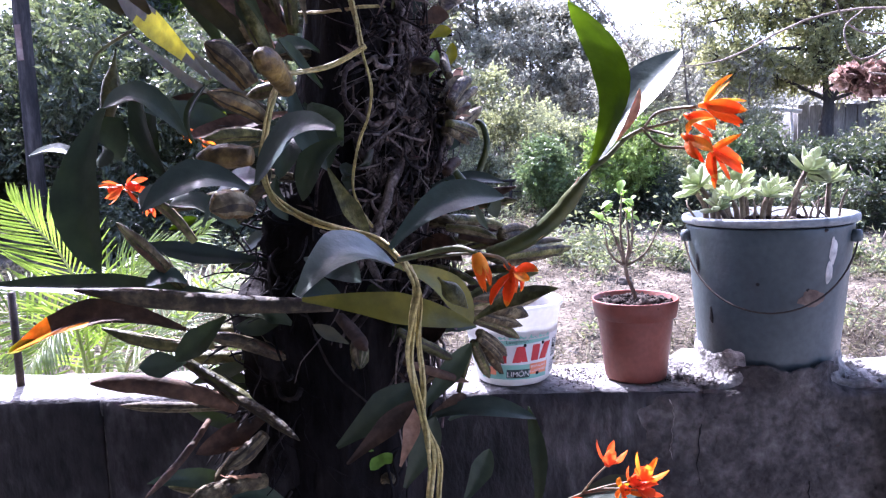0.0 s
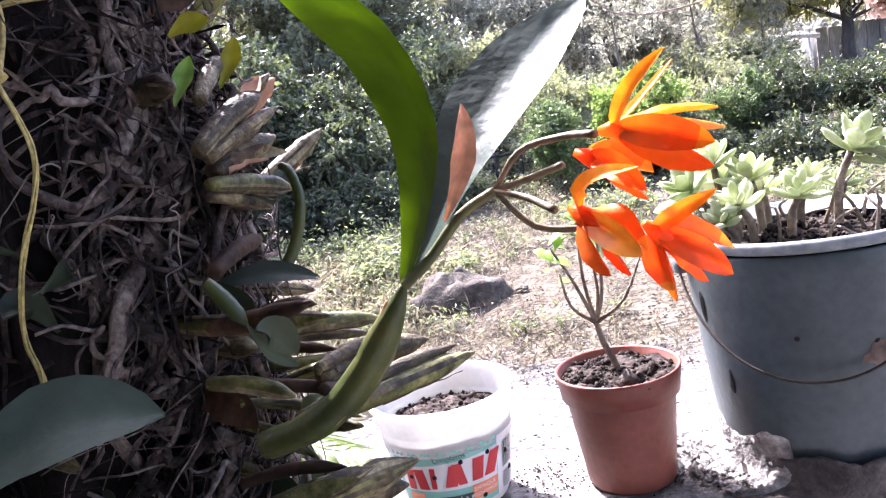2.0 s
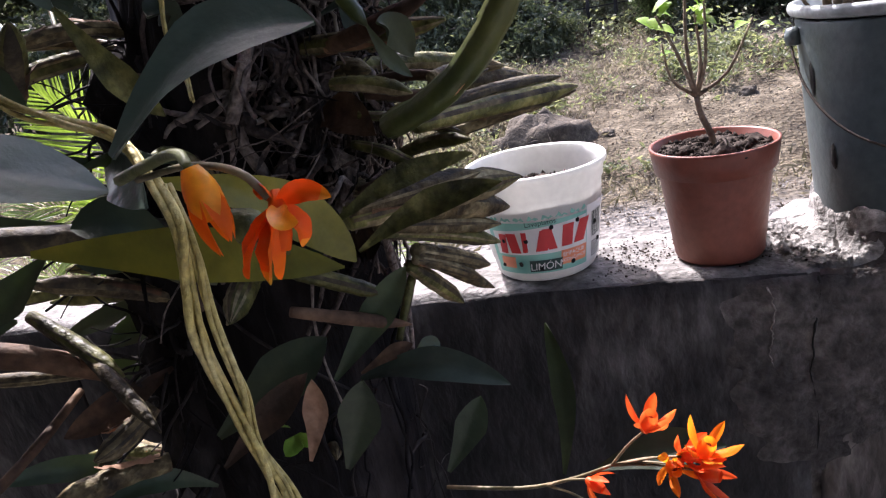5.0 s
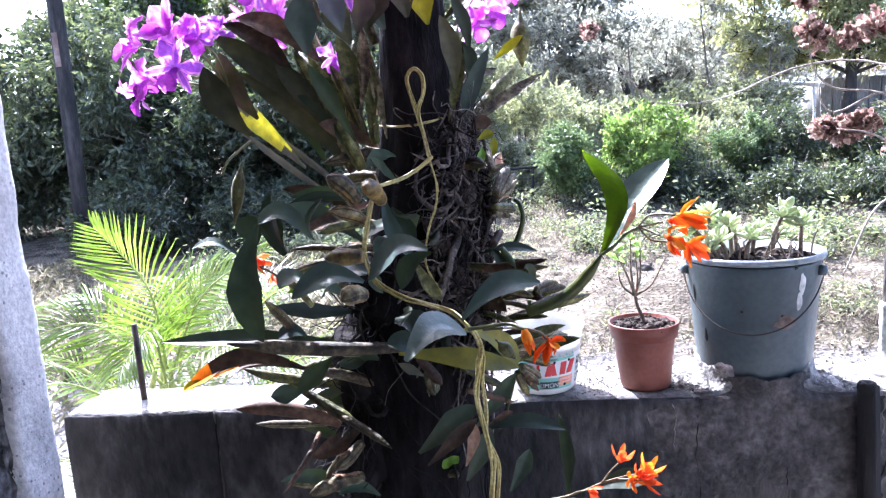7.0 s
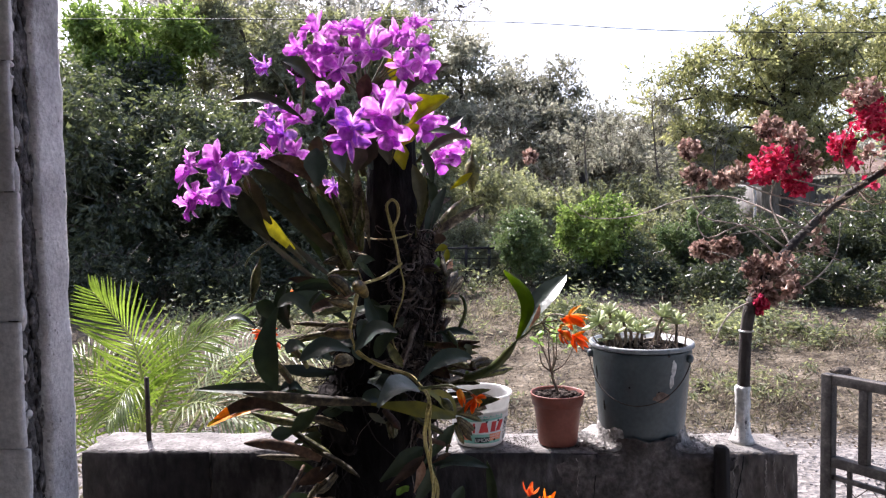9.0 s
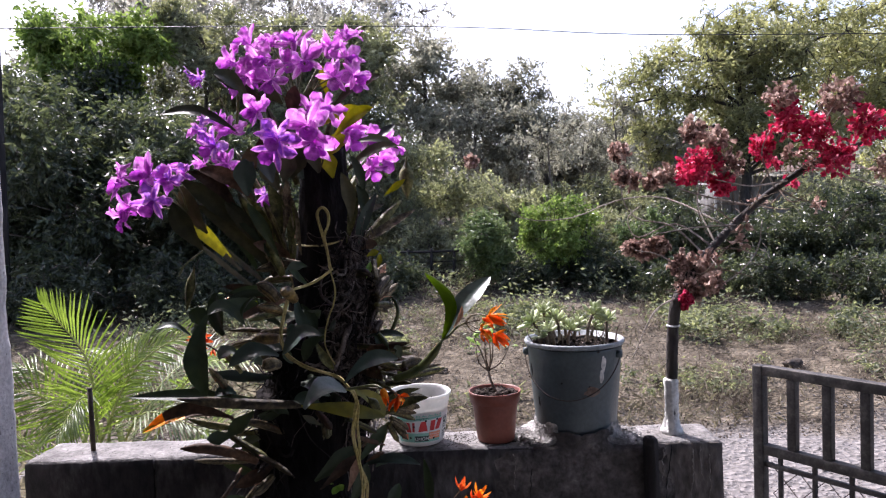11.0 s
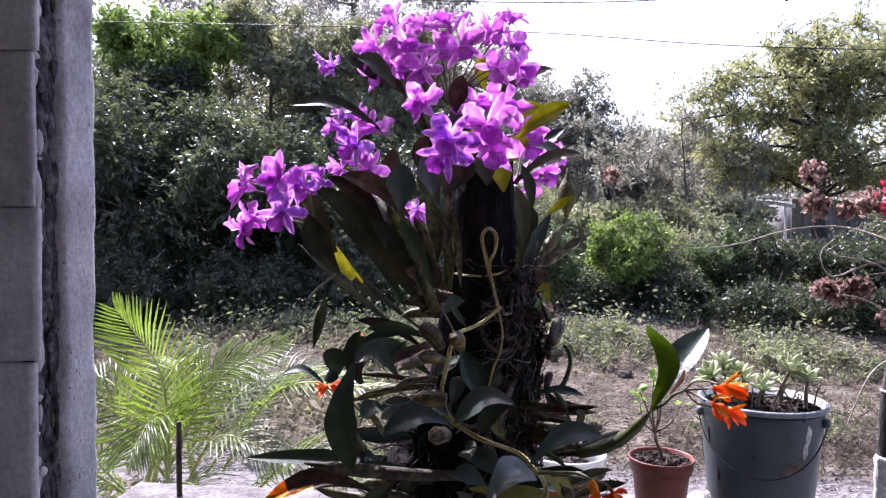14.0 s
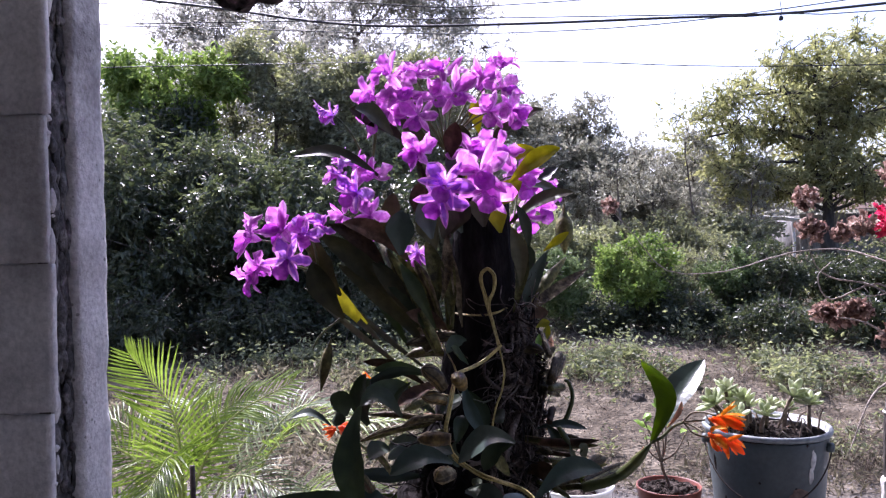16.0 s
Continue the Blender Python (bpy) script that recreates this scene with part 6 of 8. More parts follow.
for k, (dx, dy) in enumerate(((-0.02, 0.0), (0.06, 0.05), (-0.1, 0.08), (0.1, -0.04), (-0.06, -0.08))):
    part("cane", tube(curve_points([(-1.4 + dx * 1.8, 1.15 + dy * 1.8, -0.05), (-1.4 + dx * 1.3, 1.15 + dy * 1.3, 0.3), (-1.38 + dx * 0.6, 1.13 + dy * 0.6, 0.58)], 8), (0.016, 0.008), 8), PALMSTEM, palm)

# ---- the trunk and its orchids ----
TRUNK_AT = ((-0.36, -0.1, 0.0, 0.092), (-0.355, -0.1, 0.5, 0.088), (-0.345, -0.1, 0.85, 0.085), (-0.325, -0.1, 1.1, 0.07), (-0.315, -0.1, 1.25, 0.055), (-0.316, -0.1, 1.4, 0.043))


def trunk_axis(z):
    for a, b in zip(TRUNK_AT, TRUNK_AT[1:]):
        if z <= b[2] or b is TRUNK_AT[-1]:
            t = max(0.0, min(1.0, (z - a[2]) / (b[2] - a[2])))
            return Vector((a[0] + (b[0] - a[0]) * t, a[1], z)), a[3] + (b[3] - a[3]) * t


def bole():
    verts, faces, segs, rows = [], [], 40, 90
    for i in range(rows + 1):
        z = -0.02 + 1.46 * i / rows
        c, r = trunk_axis(max(0, z))
        for k in range(segs):
            a = 2 * math.pi * k / segs
            v = Vector((math.cos(a) * 4, math.sin(a) * 4, z * 5))
            q = r * (1 + 0.1 * noise.noise(v) + 0.06 * noise.noise(Vector((v.x * 3, v.y * 3, v.z * 2))))
            torn = max(0.0, (i - rows + 8) / 8) * 0.05 * (noise.noise(Vector((v.x * 1.2, v.y * 1.2, 3))) - 0.1)
            verts.append((c.x + q * math.cos(a), c.y + q * math.sin(a), z + torn))
    for i in range(rows):
        for k in range(segs):
            a, b = i * segs + k, i * segs + (k + 1) % segs
            faces.append([a, b, b + segs, a + segs])
    verts.append((trunk_axis(1.4)[0].x, -0.1, 1.36))
    faces += [[rows * segs + k, rows * segs + (k + 1) % segs, len(verts) - 1] for k in range(segs)]
    return verts, faces


trunk = thing("tree_trunk", (-0.36, -0.1, 0.0), "dark upright tree trunk wrapped in a mat of dry roots", "trunk")
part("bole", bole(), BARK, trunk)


def root_run(rg, z0, z1, a0, out0, length, r):
    """One aerial root that creeps over the trunk and strays off it."""
    a, z = a0, rg.uniform(z0, z1)
    da, dz = rg.uniform(-0.5, 0.5), rg.uniform(-0.9, 0.5)
    out, pts = out0, []
    for i in range(9):
        c, rad = trunk_axis(min(1.39, max(0.02, z)))
        q = rad * 1.02 + out
        pts.append(Vector((c.x + q * math.cos(a), c.y + q * math.sin(a), z)))
        da += rg.uniform(-1.3, 1.3) - 0.15 * da
        dz += rg.uniform(-1.2, 1.1) - 0.15 * dz
        out = max(0.0, out + rg.uniform(-0.006, 0.0066))
        a += 0.7 * da * length / 9 / max(0.04, q)
        z += dz * length / 9
    run = curve_points(pts, 24)
    return tube(run, [r * (1 - 0.5 * i / len(run)) * rg.uniform(0.8, 1.15) for i in range(len(run))], 6 if r > 0.0015 else 5)


rg = random.Random(12)
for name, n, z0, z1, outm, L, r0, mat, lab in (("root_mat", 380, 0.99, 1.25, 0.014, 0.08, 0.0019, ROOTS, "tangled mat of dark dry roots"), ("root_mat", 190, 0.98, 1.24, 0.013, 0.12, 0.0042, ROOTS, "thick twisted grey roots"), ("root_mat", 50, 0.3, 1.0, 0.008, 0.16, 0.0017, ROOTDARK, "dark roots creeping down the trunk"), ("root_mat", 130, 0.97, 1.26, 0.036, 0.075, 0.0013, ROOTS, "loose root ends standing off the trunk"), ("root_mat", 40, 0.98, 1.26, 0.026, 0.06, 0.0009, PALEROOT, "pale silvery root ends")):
    runs = []
    for _ in range(n):
        a = rg.gauss(0.02, 0.5) if z0 > 0.9 else rg.uniform(-3.1, 0.4)
        runs.append(root_run(rg, z0, z1, a, rg.uniform(0, outm), L * rg.uniform(0.5, 1.3), r0 * 0.72 * math.exp(rg.gauss(0, 0.5))))
    tagged(part(name, join(*runs), mat, trunk, lab), kind="stuff")


def root_lump(c, r, seed, segs=28, rows=18):
    """A ragged lump of matted old roots that bulges from the trunk."""
    verts, faces = [], []
    for i in range(rows + 1):
        for k in range(segs):
            p, a = math.pi * (0.02 + 0.96 * i / rows), 2 * math.pi * k / segs
            o = Vector((math.sin(p) * math.cos(a), math.sin(p) * math.sin(a), math.cos(p)))
            q = 1 + 0.3 * noise.noise(o * 1.8 + Vector((seed, 0, 0))) + 0.2 * noise.noise(o * 5 + Vector((0, seed, 0)))
            verts.append((c[0] + o.x * r[0] * q, c[1] + o.y * r[1] * q, c[2] + o.z * r[2] * q))
    for i in range(rows):
        for k in range(segs):
            a, b = i * segs + k, i * segs + (k + 1) % segs
            faces.append([b, a, a + segs, b + segs])
    return verts, faces


matted = (((-0.405, -0.115, 0.93), (0.05, 0.06, 0.085)), ((-0.41, -0.12, 0.8), (0.05, 0.06, 0.09)), ((-0.375, -0.125, 1.03), (0.045, 0.055, 0.06)))
strands = []
for k, (c, r) in enumerate(matted):
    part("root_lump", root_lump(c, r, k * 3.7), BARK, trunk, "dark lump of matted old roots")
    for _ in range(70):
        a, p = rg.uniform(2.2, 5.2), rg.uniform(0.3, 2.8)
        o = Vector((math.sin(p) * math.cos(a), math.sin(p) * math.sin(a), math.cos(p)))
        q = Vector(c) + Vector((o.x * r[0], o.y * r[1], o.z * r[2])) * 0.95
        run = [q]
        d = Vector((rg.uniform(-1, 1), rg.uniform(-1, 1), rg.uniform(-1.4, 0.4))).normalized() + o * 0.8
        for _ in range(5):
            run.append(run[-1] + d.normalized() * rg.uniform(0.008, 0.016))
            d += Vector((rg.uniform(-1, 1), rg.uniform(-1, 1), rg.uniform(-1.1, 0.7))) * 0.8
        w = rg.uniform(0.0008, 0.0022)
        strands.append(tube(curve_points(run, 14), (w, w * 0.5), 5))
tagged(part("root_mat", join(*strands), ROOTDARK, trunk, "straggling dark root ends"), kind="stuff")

flakes = []
for _ in range(1100):
    z = rg.uniform(0.9, 1.3) if rg.random() < 0.25 else rg.uniform(0.96, 1.25)
    c, r = trunk_axis(z)
    a = rg.gauss(-0.2, 0.6)
    o = Vector((math.cos(a), math.sin(a), 0))
    b = c + o * (r + rg.uniform(-0.002, 0.02))
    d = (Vector((-o.y, o.x, 0)) * rg.uniform(-1, 1) + Vector((0, 0, rg.uniform(-1, 0.8))) + o * rg.uniform(0, 0.9)).normalized()
    L = rg.uniform(0.01, 0.034)
    flakes.append(blade(arch(b, b + d * L, o * L * rg.uniform(-0.2, 0.3), 5), [L * rg.uniform(0.05, 0.15) * q for q in (0.5, 1.0, 0.9, 0.6, 0.1)], o + Vector((rg.uniform(-1, 1), 0, rg.uniform(-1, 1))) * 0.6, 0.5, 2, 0, 0.4))
tagged(part("bark_litter", join(*flakes), SCALE, trunk, "dead brown scales and fibres on the bark"), kind="stuff")


# ---- pieces of an orchid ----
def orchid_leaf(plant, base, tip, width, mat=LEATHER, sag=(0, 0, 0), face=(0, -1, 0.4), fold=0.22, blunt=0.75, label="", name="leaf", thick=0.0016):
    n = 14
    return part(name, blade(arch(base, tip, sag, n), leaf_shape(n, width, blunt), face, fold, 6, thick, 0.03), mat, plant, label)


def pseudobulb(plant, base, tip, r, mat=BULB, sag=(0, 0, 0), neck=0.45, label="", name="pseudobulb"):
    """A ridged, club-shaped cane with faint joints, narrowing to a point; strips of old sheath run along it."""
    n, sides = 17, 22
    rs = random.Random(round(r * 1e6 + Vector(tip).x * 1e4 + Vector(base).z * 1e4))
    joint = rs.choice((4, 5, 6))
    radii = []
    for i in range(n):
        t = i / (n - 1)
        q = neck + (1 - neck) * math.sin(math.pi * min(1, 0.1 + 0.72 * t)) ** 0.9
        radii.append(r * q * (0.93 if i % joint == joint - 1 else 1.0) * (1.0, 0.88, 0.7, 0.48, 0.16)[max(0, i - n + 5)])
    bow = Vector(sag) + Vector((rs.uniform(-1, 1), rs.uniform(-1, 1), rs.uniform(-1, 1))) * r * 0.35
    ob = part(name, tube(arch(base, tip, bow, n), radii, sides, 0.05), mat, plant, label)
    if mat in (BULB, DRYBULB, FATBULB):
        ob.data.materials.append(STREAK)
        ob.data.materials.append(PALESTREAK)
        pick, k = [], 0
        while len(pick) < sides:
            pick += [rs.choice((0, 0, 0, 1, 1, 2) if mat == DRYBULB else (0, 0, 0, 0, 1, 2))] * rs.choice((1, 1, 2))
        ends = [(rs.randrange(0, 2), n - rs.randrange(0, 3)) for _ in range(sides)]
        for i in range(sides * (n - 1)):
            row, k = divmod(i, sides)
            ob.data.polygons[i].material_index = pick[k] if ends[k][0] <= row <= ends[k][1] else 0
        # Torn strips of papery sheath that stand off the cane.
        run = arch(base, tip, bow, n)
        for _ in range(0 if mat is FATBULB else rs.choice((1, 2, 3)) if r > 0.0055 else 0):
            i0 = rs.randrange(1, 7)
            i1 = min(n - 2, i0 + rs.randrange(5, 9))
            d = (run[i1] - run[i0]).normalized()
            o = d.cross(Vector((rs.uniform(-1, 1), -1.5, rs.uniform(-1, 1)))).normalized()
            o = (o + d.cross(o) * rs.uniform(-1, 1)).normalized()
            sp = [run[i] + o * (radii[i] * 1.04 + 0.9 * r * max(0, (i - i1 + 3) / 3) * rs.uniform(0.3, 1.0)) for i in range(i0, i1 + 1)]
            m = len(sp)
            part("sheath", blade(sp, [r * rs.uniform(0.5, 0.9) * (1 - 0.75 * (j / (m - 1)) ** 3) for j in range(m)], o, -0.4, 2, 0.0004, 0.25), rs.choice((PALESTREAK, STREAK, TANSHEATH, BROWNLEAF)), ob)
    return ob


def petal_shape(n, width, peak=0.6, point=0.8):
    return [width * max(0.03, math.sin(math.pi * min(1, max(0, (i / (n - 1)) ** (math.log(0.5) / math.log(peak))))) ** point) for i in range(n)]


def purple_flower(plant, at, way, size, seed, openness=1.0, shade=None):
    """A cattleya bloom: three narrow sepals, two broad wavy petals and a rolled lip."""
    rg = random.Random(seed)
    c, w = Vector(at), Vector(way).normalized()
    size *= rg.uniform(0.64, 0.98)
    up = (Vector((rg.uniform(-0.8, 0.8), rg.uniform(-0.5, 0.5), 1)) - w * w.z).normalized()
    up = (up - w * up.dot(w)).normalized()
    side = w.cross(up)
    lip = []
    rows, segs = 8, 12
    for i in range(rows):
        t = i / (rows - 1)
        r = size * (0.09 + 0.07 * t + 0.17 * max(0, t - 0.62) / 0.38)
        q = c + w * size * 0.62 * t - up * size * (0.1 + 0.32 * t * t)
        for k in range(segs):
            a = 2 * math.pi * k / segs
            ruff = 1 + 0.16 * max(0, t - 0.5) * math.sin(a * 6 + seed)
            lip.append(q + (side * math.cos(a) + up * math.sin(a) * 0.85) * r * ruff)
    lf = [[i * segs + k, i * segs + (k + 1) % segs, (i + 1) * segs + (k + 1) % segs, (i + 1) * segs + k] for i in range(rows - 1) for k in range(segs)]
    f = part("flower", (lip, lf), PURPLEDEEP, plant, "violet orchid bloom with a rolled lip")
    for a, wd, ln in ((90, 0.3, 1.1), (215, 0.29, 1.1), (325, 0.29, 1.1)):
        a = radians(a + rg.uniform(-20, 20))
        d = side * math.cos(a) + up * math.sin(a) + w * (0.25 + 0.5 * (1 - openness)) * rg.uniform(0.5, 1.3)
        e = c + d.normalized() * size * ln * rg.uniform(0.8, 1.0)
        part("sepal", blade(arch(c, e, w * size * 0.22 * rg.uniform(-0.8, 1.4), 8), petal_shape(8, size * wd * 1.1, 0.52, 0.66), w, rg.uniform(0.1, 0.7), 4, 0, 0.2), PURPLE, f)
    for a in (28, 152):
        a = radians(a + rg.uniform(-18, 18))
        d = side * math.cos(a) + up * math.sin(a) + w * (0.2 + 0.6 * (1 - openness)) * rg.uniform(0.4, 1.4)
        e = c + d.normalized() * size * rg.uniform(0.92, 1.08)
        part("petal", blade(arch(c, e, w * size * 0.24 * rg.uniform(-0.8, 1.3), 10), petal_shape(10, size * rg.uniform(0.5, 0.72), rg.uniform(0.5, 0.64), 0.62), w, rg.uniform(-0.5, 0.9), 6, 0, 0.42), PURPLE, f)
    for q in f.children:
        across = 4 if q.name.startswith("sepal") else 6
        if shade:
            q.data.materials[0] = shade
        q.data.materials.append(PURPLERIM)
        for face in q.data.polygons:
            if face.index % across in (0, across - 1) and face.index >= across:
                face.material_index = 1
    return f


def orange_flower(plant, at, way, size, seed, spread=0.75, lip=ORANGEGOLD):
    """A narrow star-shaped bloom that opens like a bell."""
    rg = random.Random(seed)
    c, w = Vector(at), Vector(way).normalized()
    s = w.orthogonal().normalized()
    u = w.cross(s)
    cup = []
    for i in range(7):
        t = i / 6
        r = size * (0.06 + 0.15 * math.sin(math.pi * (0.1 + 0.7 * t)))
        for k in range(10):
            a = 2 * math.pi * k / 10
            cup.append(c + w * size * 0.62 * t + (s * math.cos(a) + u * math.sin(a)) * r)
    cf = [[i * 10 + k, i * 10 + (k + 1) % 10, (i + 1) * 10 + (k + 1) % 10, (i + 1) * 10 + k] for i in range(6) for k in range(10)]
    f = part("flower", (cup, cf), lip, plant, "vivid orange star-shaped orchid bloom")
    part("throat", lathe([(0.0001, 0), (size * 0.1, 0.0005), (size * 0.1, 0.001), (0.0001, 0.0015)], c + w * size * 0.4, 8), MAROON, f, "dark maroon throat")
    for k in range(5):
        a = 2 * math.pi * k / 5 + rg.uniform(-0.2, 0.2) + seed
        d = ((s * math.cos(a) + u * math.sin(a)) * spread * rg.uniform(0.75, 1.25) + w * (1.05 - 0.4 * spread)).normalized()
        e = c + d * size * rg.uniform(0.9, 1.12)
        out = s * math.cos(a) + u * math.sin(a)
        # Upward petals take the golden tone in place of sun from behind.
        part("petal" if k % 2 else "sepal", blade(arch(c, e, out * size * 0.1, 9), petal_shape(9, size * rg.uniform(0.23, 0.3), 0.5, 0.8), -w + out * 0.6, 0.35, 4, 0, 0.04), lip if e.z > c.z + 0.5 * size or lip is REDORANGE else ORANGE, f)
    return f


def bud(plant, base, tip, r, mat, label):
    return part("bud", tube(arch(base, tip, (0, 0, 0), 12), [r * q for q in (0.12, 0.14, 0.3, 0.62, 0.9, 1.0, 1.0, 0.92, 0.76, 0.52, 0.3, 0.08)], 10, 0.05), mat, plant, label)


def stalk(plant, pts, r, mat=STEM, name="stalk", label=""):
    return part(name, tube(curve_points(pts, 14), r, 7), mat, plant, label)


# ---- the orange orchid, reaching out beside the trunk ----
oo = thing("orange_orchid", (-0.204, -0.2, 1.018), "orange-flowered orchid with one bright backlit leaf, growing from the trunk", "orchid", "orchids on the trunk")
LB = (-0.102, -0.28, 1.091)
pseudobulb(oo, (-0.185, -0.24, 1.021), LB, 0.0068, CANE, (0.006, 0, -0.012), 0.9, "flat olive cane with a pale papery edge")
pseudobulb(oo, (-0.178, -0.238, 1.025), (-0.111, -0.276, 1.085), 0.003, TANSHEATH, (0.004, -0.004, -0.014), 0.6, "pale papery edge of the cane", "sheath")
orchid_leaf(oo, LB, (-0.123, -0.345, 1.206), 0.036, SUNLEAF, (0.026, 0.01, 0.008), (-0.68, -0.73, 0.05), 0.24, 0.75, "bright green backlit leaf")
orchid_leaf(oo, (-0.1, -0.277, 1.092), (-0.0176, -0.22, 1.186), 0.043, GREYLEAF, (-0.004, -0.004, 0.008), (-0.28, -0.66, 0.68), 0.34, 0.8, "shiny grey-green leaf")
orchid_leaf(oo, (-0.0830, -0.286, 1.1120), (-0.0690, -0.306, 1.1490), 0.009, TANSHEATH, (0.003, 0, 0), (0.4, -0.9, 0.2), 0.5, 0.8, "dry tan flower sheath", "sheath", 0.0008)
OS = (-0.064, -0.29, 1.1195)
stalk(oo, (LB, (-0.09, -0.287, 1.1), (-0.077, -0.289, 1.113), OS), (0.0022, 0.0018))


def bell_bloom(plant, stem, base, petals):
    """A bell-shaped bloom seen close: an ovary on its stalk, and long petals from one base (tip, width, bow, material)."""
    b = Vector(base)
    stalk(plant, stem, (0.0011, 0.0013), FLOWERSTEM, "flower_stalk")
    way = sum((Vector(p[0]) - b for p in petals), Vector()).normalized()
    f = part("flower", tube([b - way * 0.004, b, b + way * 0.004, b + way * 0.009, b + way * 0.013], (0.0012, 0.0026, 0.0034, 0.003, 0.002), 10), ORANGE, plant, "vivid orange bell-shaped orchid bloom")
    for k, (tip, width, bow, mat) in enumerate(petals):
        t = Vector(tip)
        out = (t - b) - way * (t - b).dot(way)
        out = out.normalized() if out.length > 1e-5 else way.orthogonal()
        q = part("petal", blade(arch(b, t, bow, 13), petal_shape(13, width, 0.48, 0.62), out * 0.8 + Vector((0, -0.6, 0.1)), 0.5, 6, 0.0005, 0.07), mat, f)
        if mat is ORANGE and k % 2:
            q.data.materials.append(ORANGEGOLD)
            for face in q.data.polygons:
                if (face.index % 72) // 6 >= 10:
                    face.material_index = 1
    return f


# Petals that glow yellow in the sun get the golden material.
bell_bloom(oo, (OS, (-0.054, -0.292, 1.131), (-0.04, -0.3, 1.1335), (-0.031, -0.315, 1.133)), (-0.027, -0.322, 1.1335), (
    ((-0.0148, -0.344, 1.1515), 0.005, (-0.0025, 0, 0.0005), ORANGEGOLD), ((-0.006, -0.31, 1.15), 0.0032, (-0.002, 0, -0.002), ORANGEGOLD),
    ((0.004, -0.319, 1.1285), 0.007, (0, -0.002, 0.002), ORANGEGOLD), ((0.0012, -0.325, 1.1345), 0.007, (0, 0, 0.002), ORANGEGOLD),
    ((0.0018, -0.309, 1.1175), 0.0075, (0, 0, 0.003), ORANGE), ((-0.005, -0.342, 1.1265), 0.0095, (0, -0.004, 0.001), ORANGE), ((-0.0035, -0.332, 1.1195), 0.0085, (0, -0.003, -0.001), ORANGE)))
bell_bloom(oo, (OS, (-0.052, -0.295, 1.122), (-0.041, -0.303, 1.125)), (-0.034, -0.308, 1.1265), (
    ((-0.0185, -0.312, 1.111), 0.009, (0, 0, 0.001), ORANGE), ((-0.0165, -0.316, 1.119), 0.009, (0, 0, 0.003), ORANGE), ((-0.021, -0.328, 1.1155), 0.008, (0, -0.003, 0.002), ORANGE), ((-0.018, -0.3, 1.1255), 0.007, (0, 0, 0.002), ORANGEGOLD)))
bell_bloom(oo, (OS, (-0.054, -0.3, 1.1165), (-0.0460, -0.313, 1.1125)), (-0.0395, -0.322, 1.1115), (
    ((-0.0236, -0.336, 1.1230), 0.006, (-0.0055, 0, 0.0035), ORANGEGOLD), ((-0.0230, -0.328, 1.0985), 0.009, (0.002, 0, 0.003), ORANGE), ((-0.0285, -0.328, 1.0925), 0.0085, (0, -0.002, 0), ORANGE),
    ((-0.0265, -0.343, 1.1005), 0.008, (0, -0.003, 0), ORANGEGOLD), ((-0.0350, -0.338, 1.0955), 0.0075, (-0.002, -0.002, 0), ORANGE)))
bell_bloom(oo, (OS, (-0.0525, -0.297, 1.1065), (-0.0355, -0.304, 1.1040), (-0.0225, -0.31, 1.1025)), (-0.0180, -0.311, 1.1015), (
    ((-0.0008, -0.3215, 1.1120), 0.0055, (-0.003, 0, -0.001), ORANGEGOLD), ((0.0070, -0.3016, 1.0900), 0.0095, (0, 0, 0.003), ORANGE), ((0.0040, -0.308, 1.0835), 0.009, (0, -0.003, 0.001), ORANGE), ((-0.0100, -0.288, 1.0720), 0.009, (0, -0.003, 0), ORANGE),
    ((0.0000, -0.293, 1.0785), 0.0085, (0, -0.002, 0.001), ORANGE), ((-0.0135, -0.305, 1.0800), 0.0085, (-0.002, 0, 0), ORANGE)))

# A second spray of orange blooms low in front of the trunk, and small ones behind it.
ol = thing("orange_orchid", (-0.25, -0.3, 1.0), "low orange-flowered orchid with yellowing leaves in front of the trunk", "orchid", "orchids on the trunk")
orchid_leaf(ol, (-0.326, -0.33, 1.003), (-0.198, -0.3, 0.973), 0.025, OLIVELEAF, (0, -0.006, 0.006), (0.1, -1, 0.25), 0.12, 0.7, "yellowing leaf with a nibbled edge")
orchid_leaf(ol, (-0.253, -0.351, 1.042), (-0.171, -0.336, 1.074), 0.03, GREYLEAF, (-0.002, 0.004, 0.016), (0, -0.75, 0.65), 0.25, 0.8, "arching grey-green leaf")
orchid_leaf(ol, (-0.302, -0.419, 1.022), (-0.249, -0.364, 1.032), 0.046, PALELEAF, (0, -0.004, 0.02), (-0.1, -0.6, 0.8), 0.3, 0.9, "broad leaf paled for a silvery sheen")
orchid_leaf(ol, (-0.254, -0.33, 1.027), (-0.201, -0.28, 0.968), 0.024, OLIVELEAF, (0.01, 0, 0.008), (0.2, -0.9, 0.35), 0.2, 0.8, "yellowing drooping leaf")
orchid_leaf(ol, (-0.343, -0.25, 1.018), (-0.286, -0.3, 1.01), 0.03, GREYLEAF, (0, 0, 0.01), (-0.2, -0.9, 0.4), 0.2, 0.7)
stalk(ol, ((-0.246, -0.36, 1.035), (-0.205, -0.385, 1.045), (-0.19, -0.4, 1.043)), (0.0022, 0.0015))
orange_flower(ol, (-0.19, -0.4, 1.043), (0.25, -0.1, -0.9), 0.025, 7, 0.12)
bell_bloom(ol, ((-0.231, -0.37, 1.036), (-0.2, -0.385, 1.041), (-0.1760, -0.4000, 1.0400), (-0.1690, -0.4000, 1.0320)), (-0.1670, -0.4000, 1.0300), (
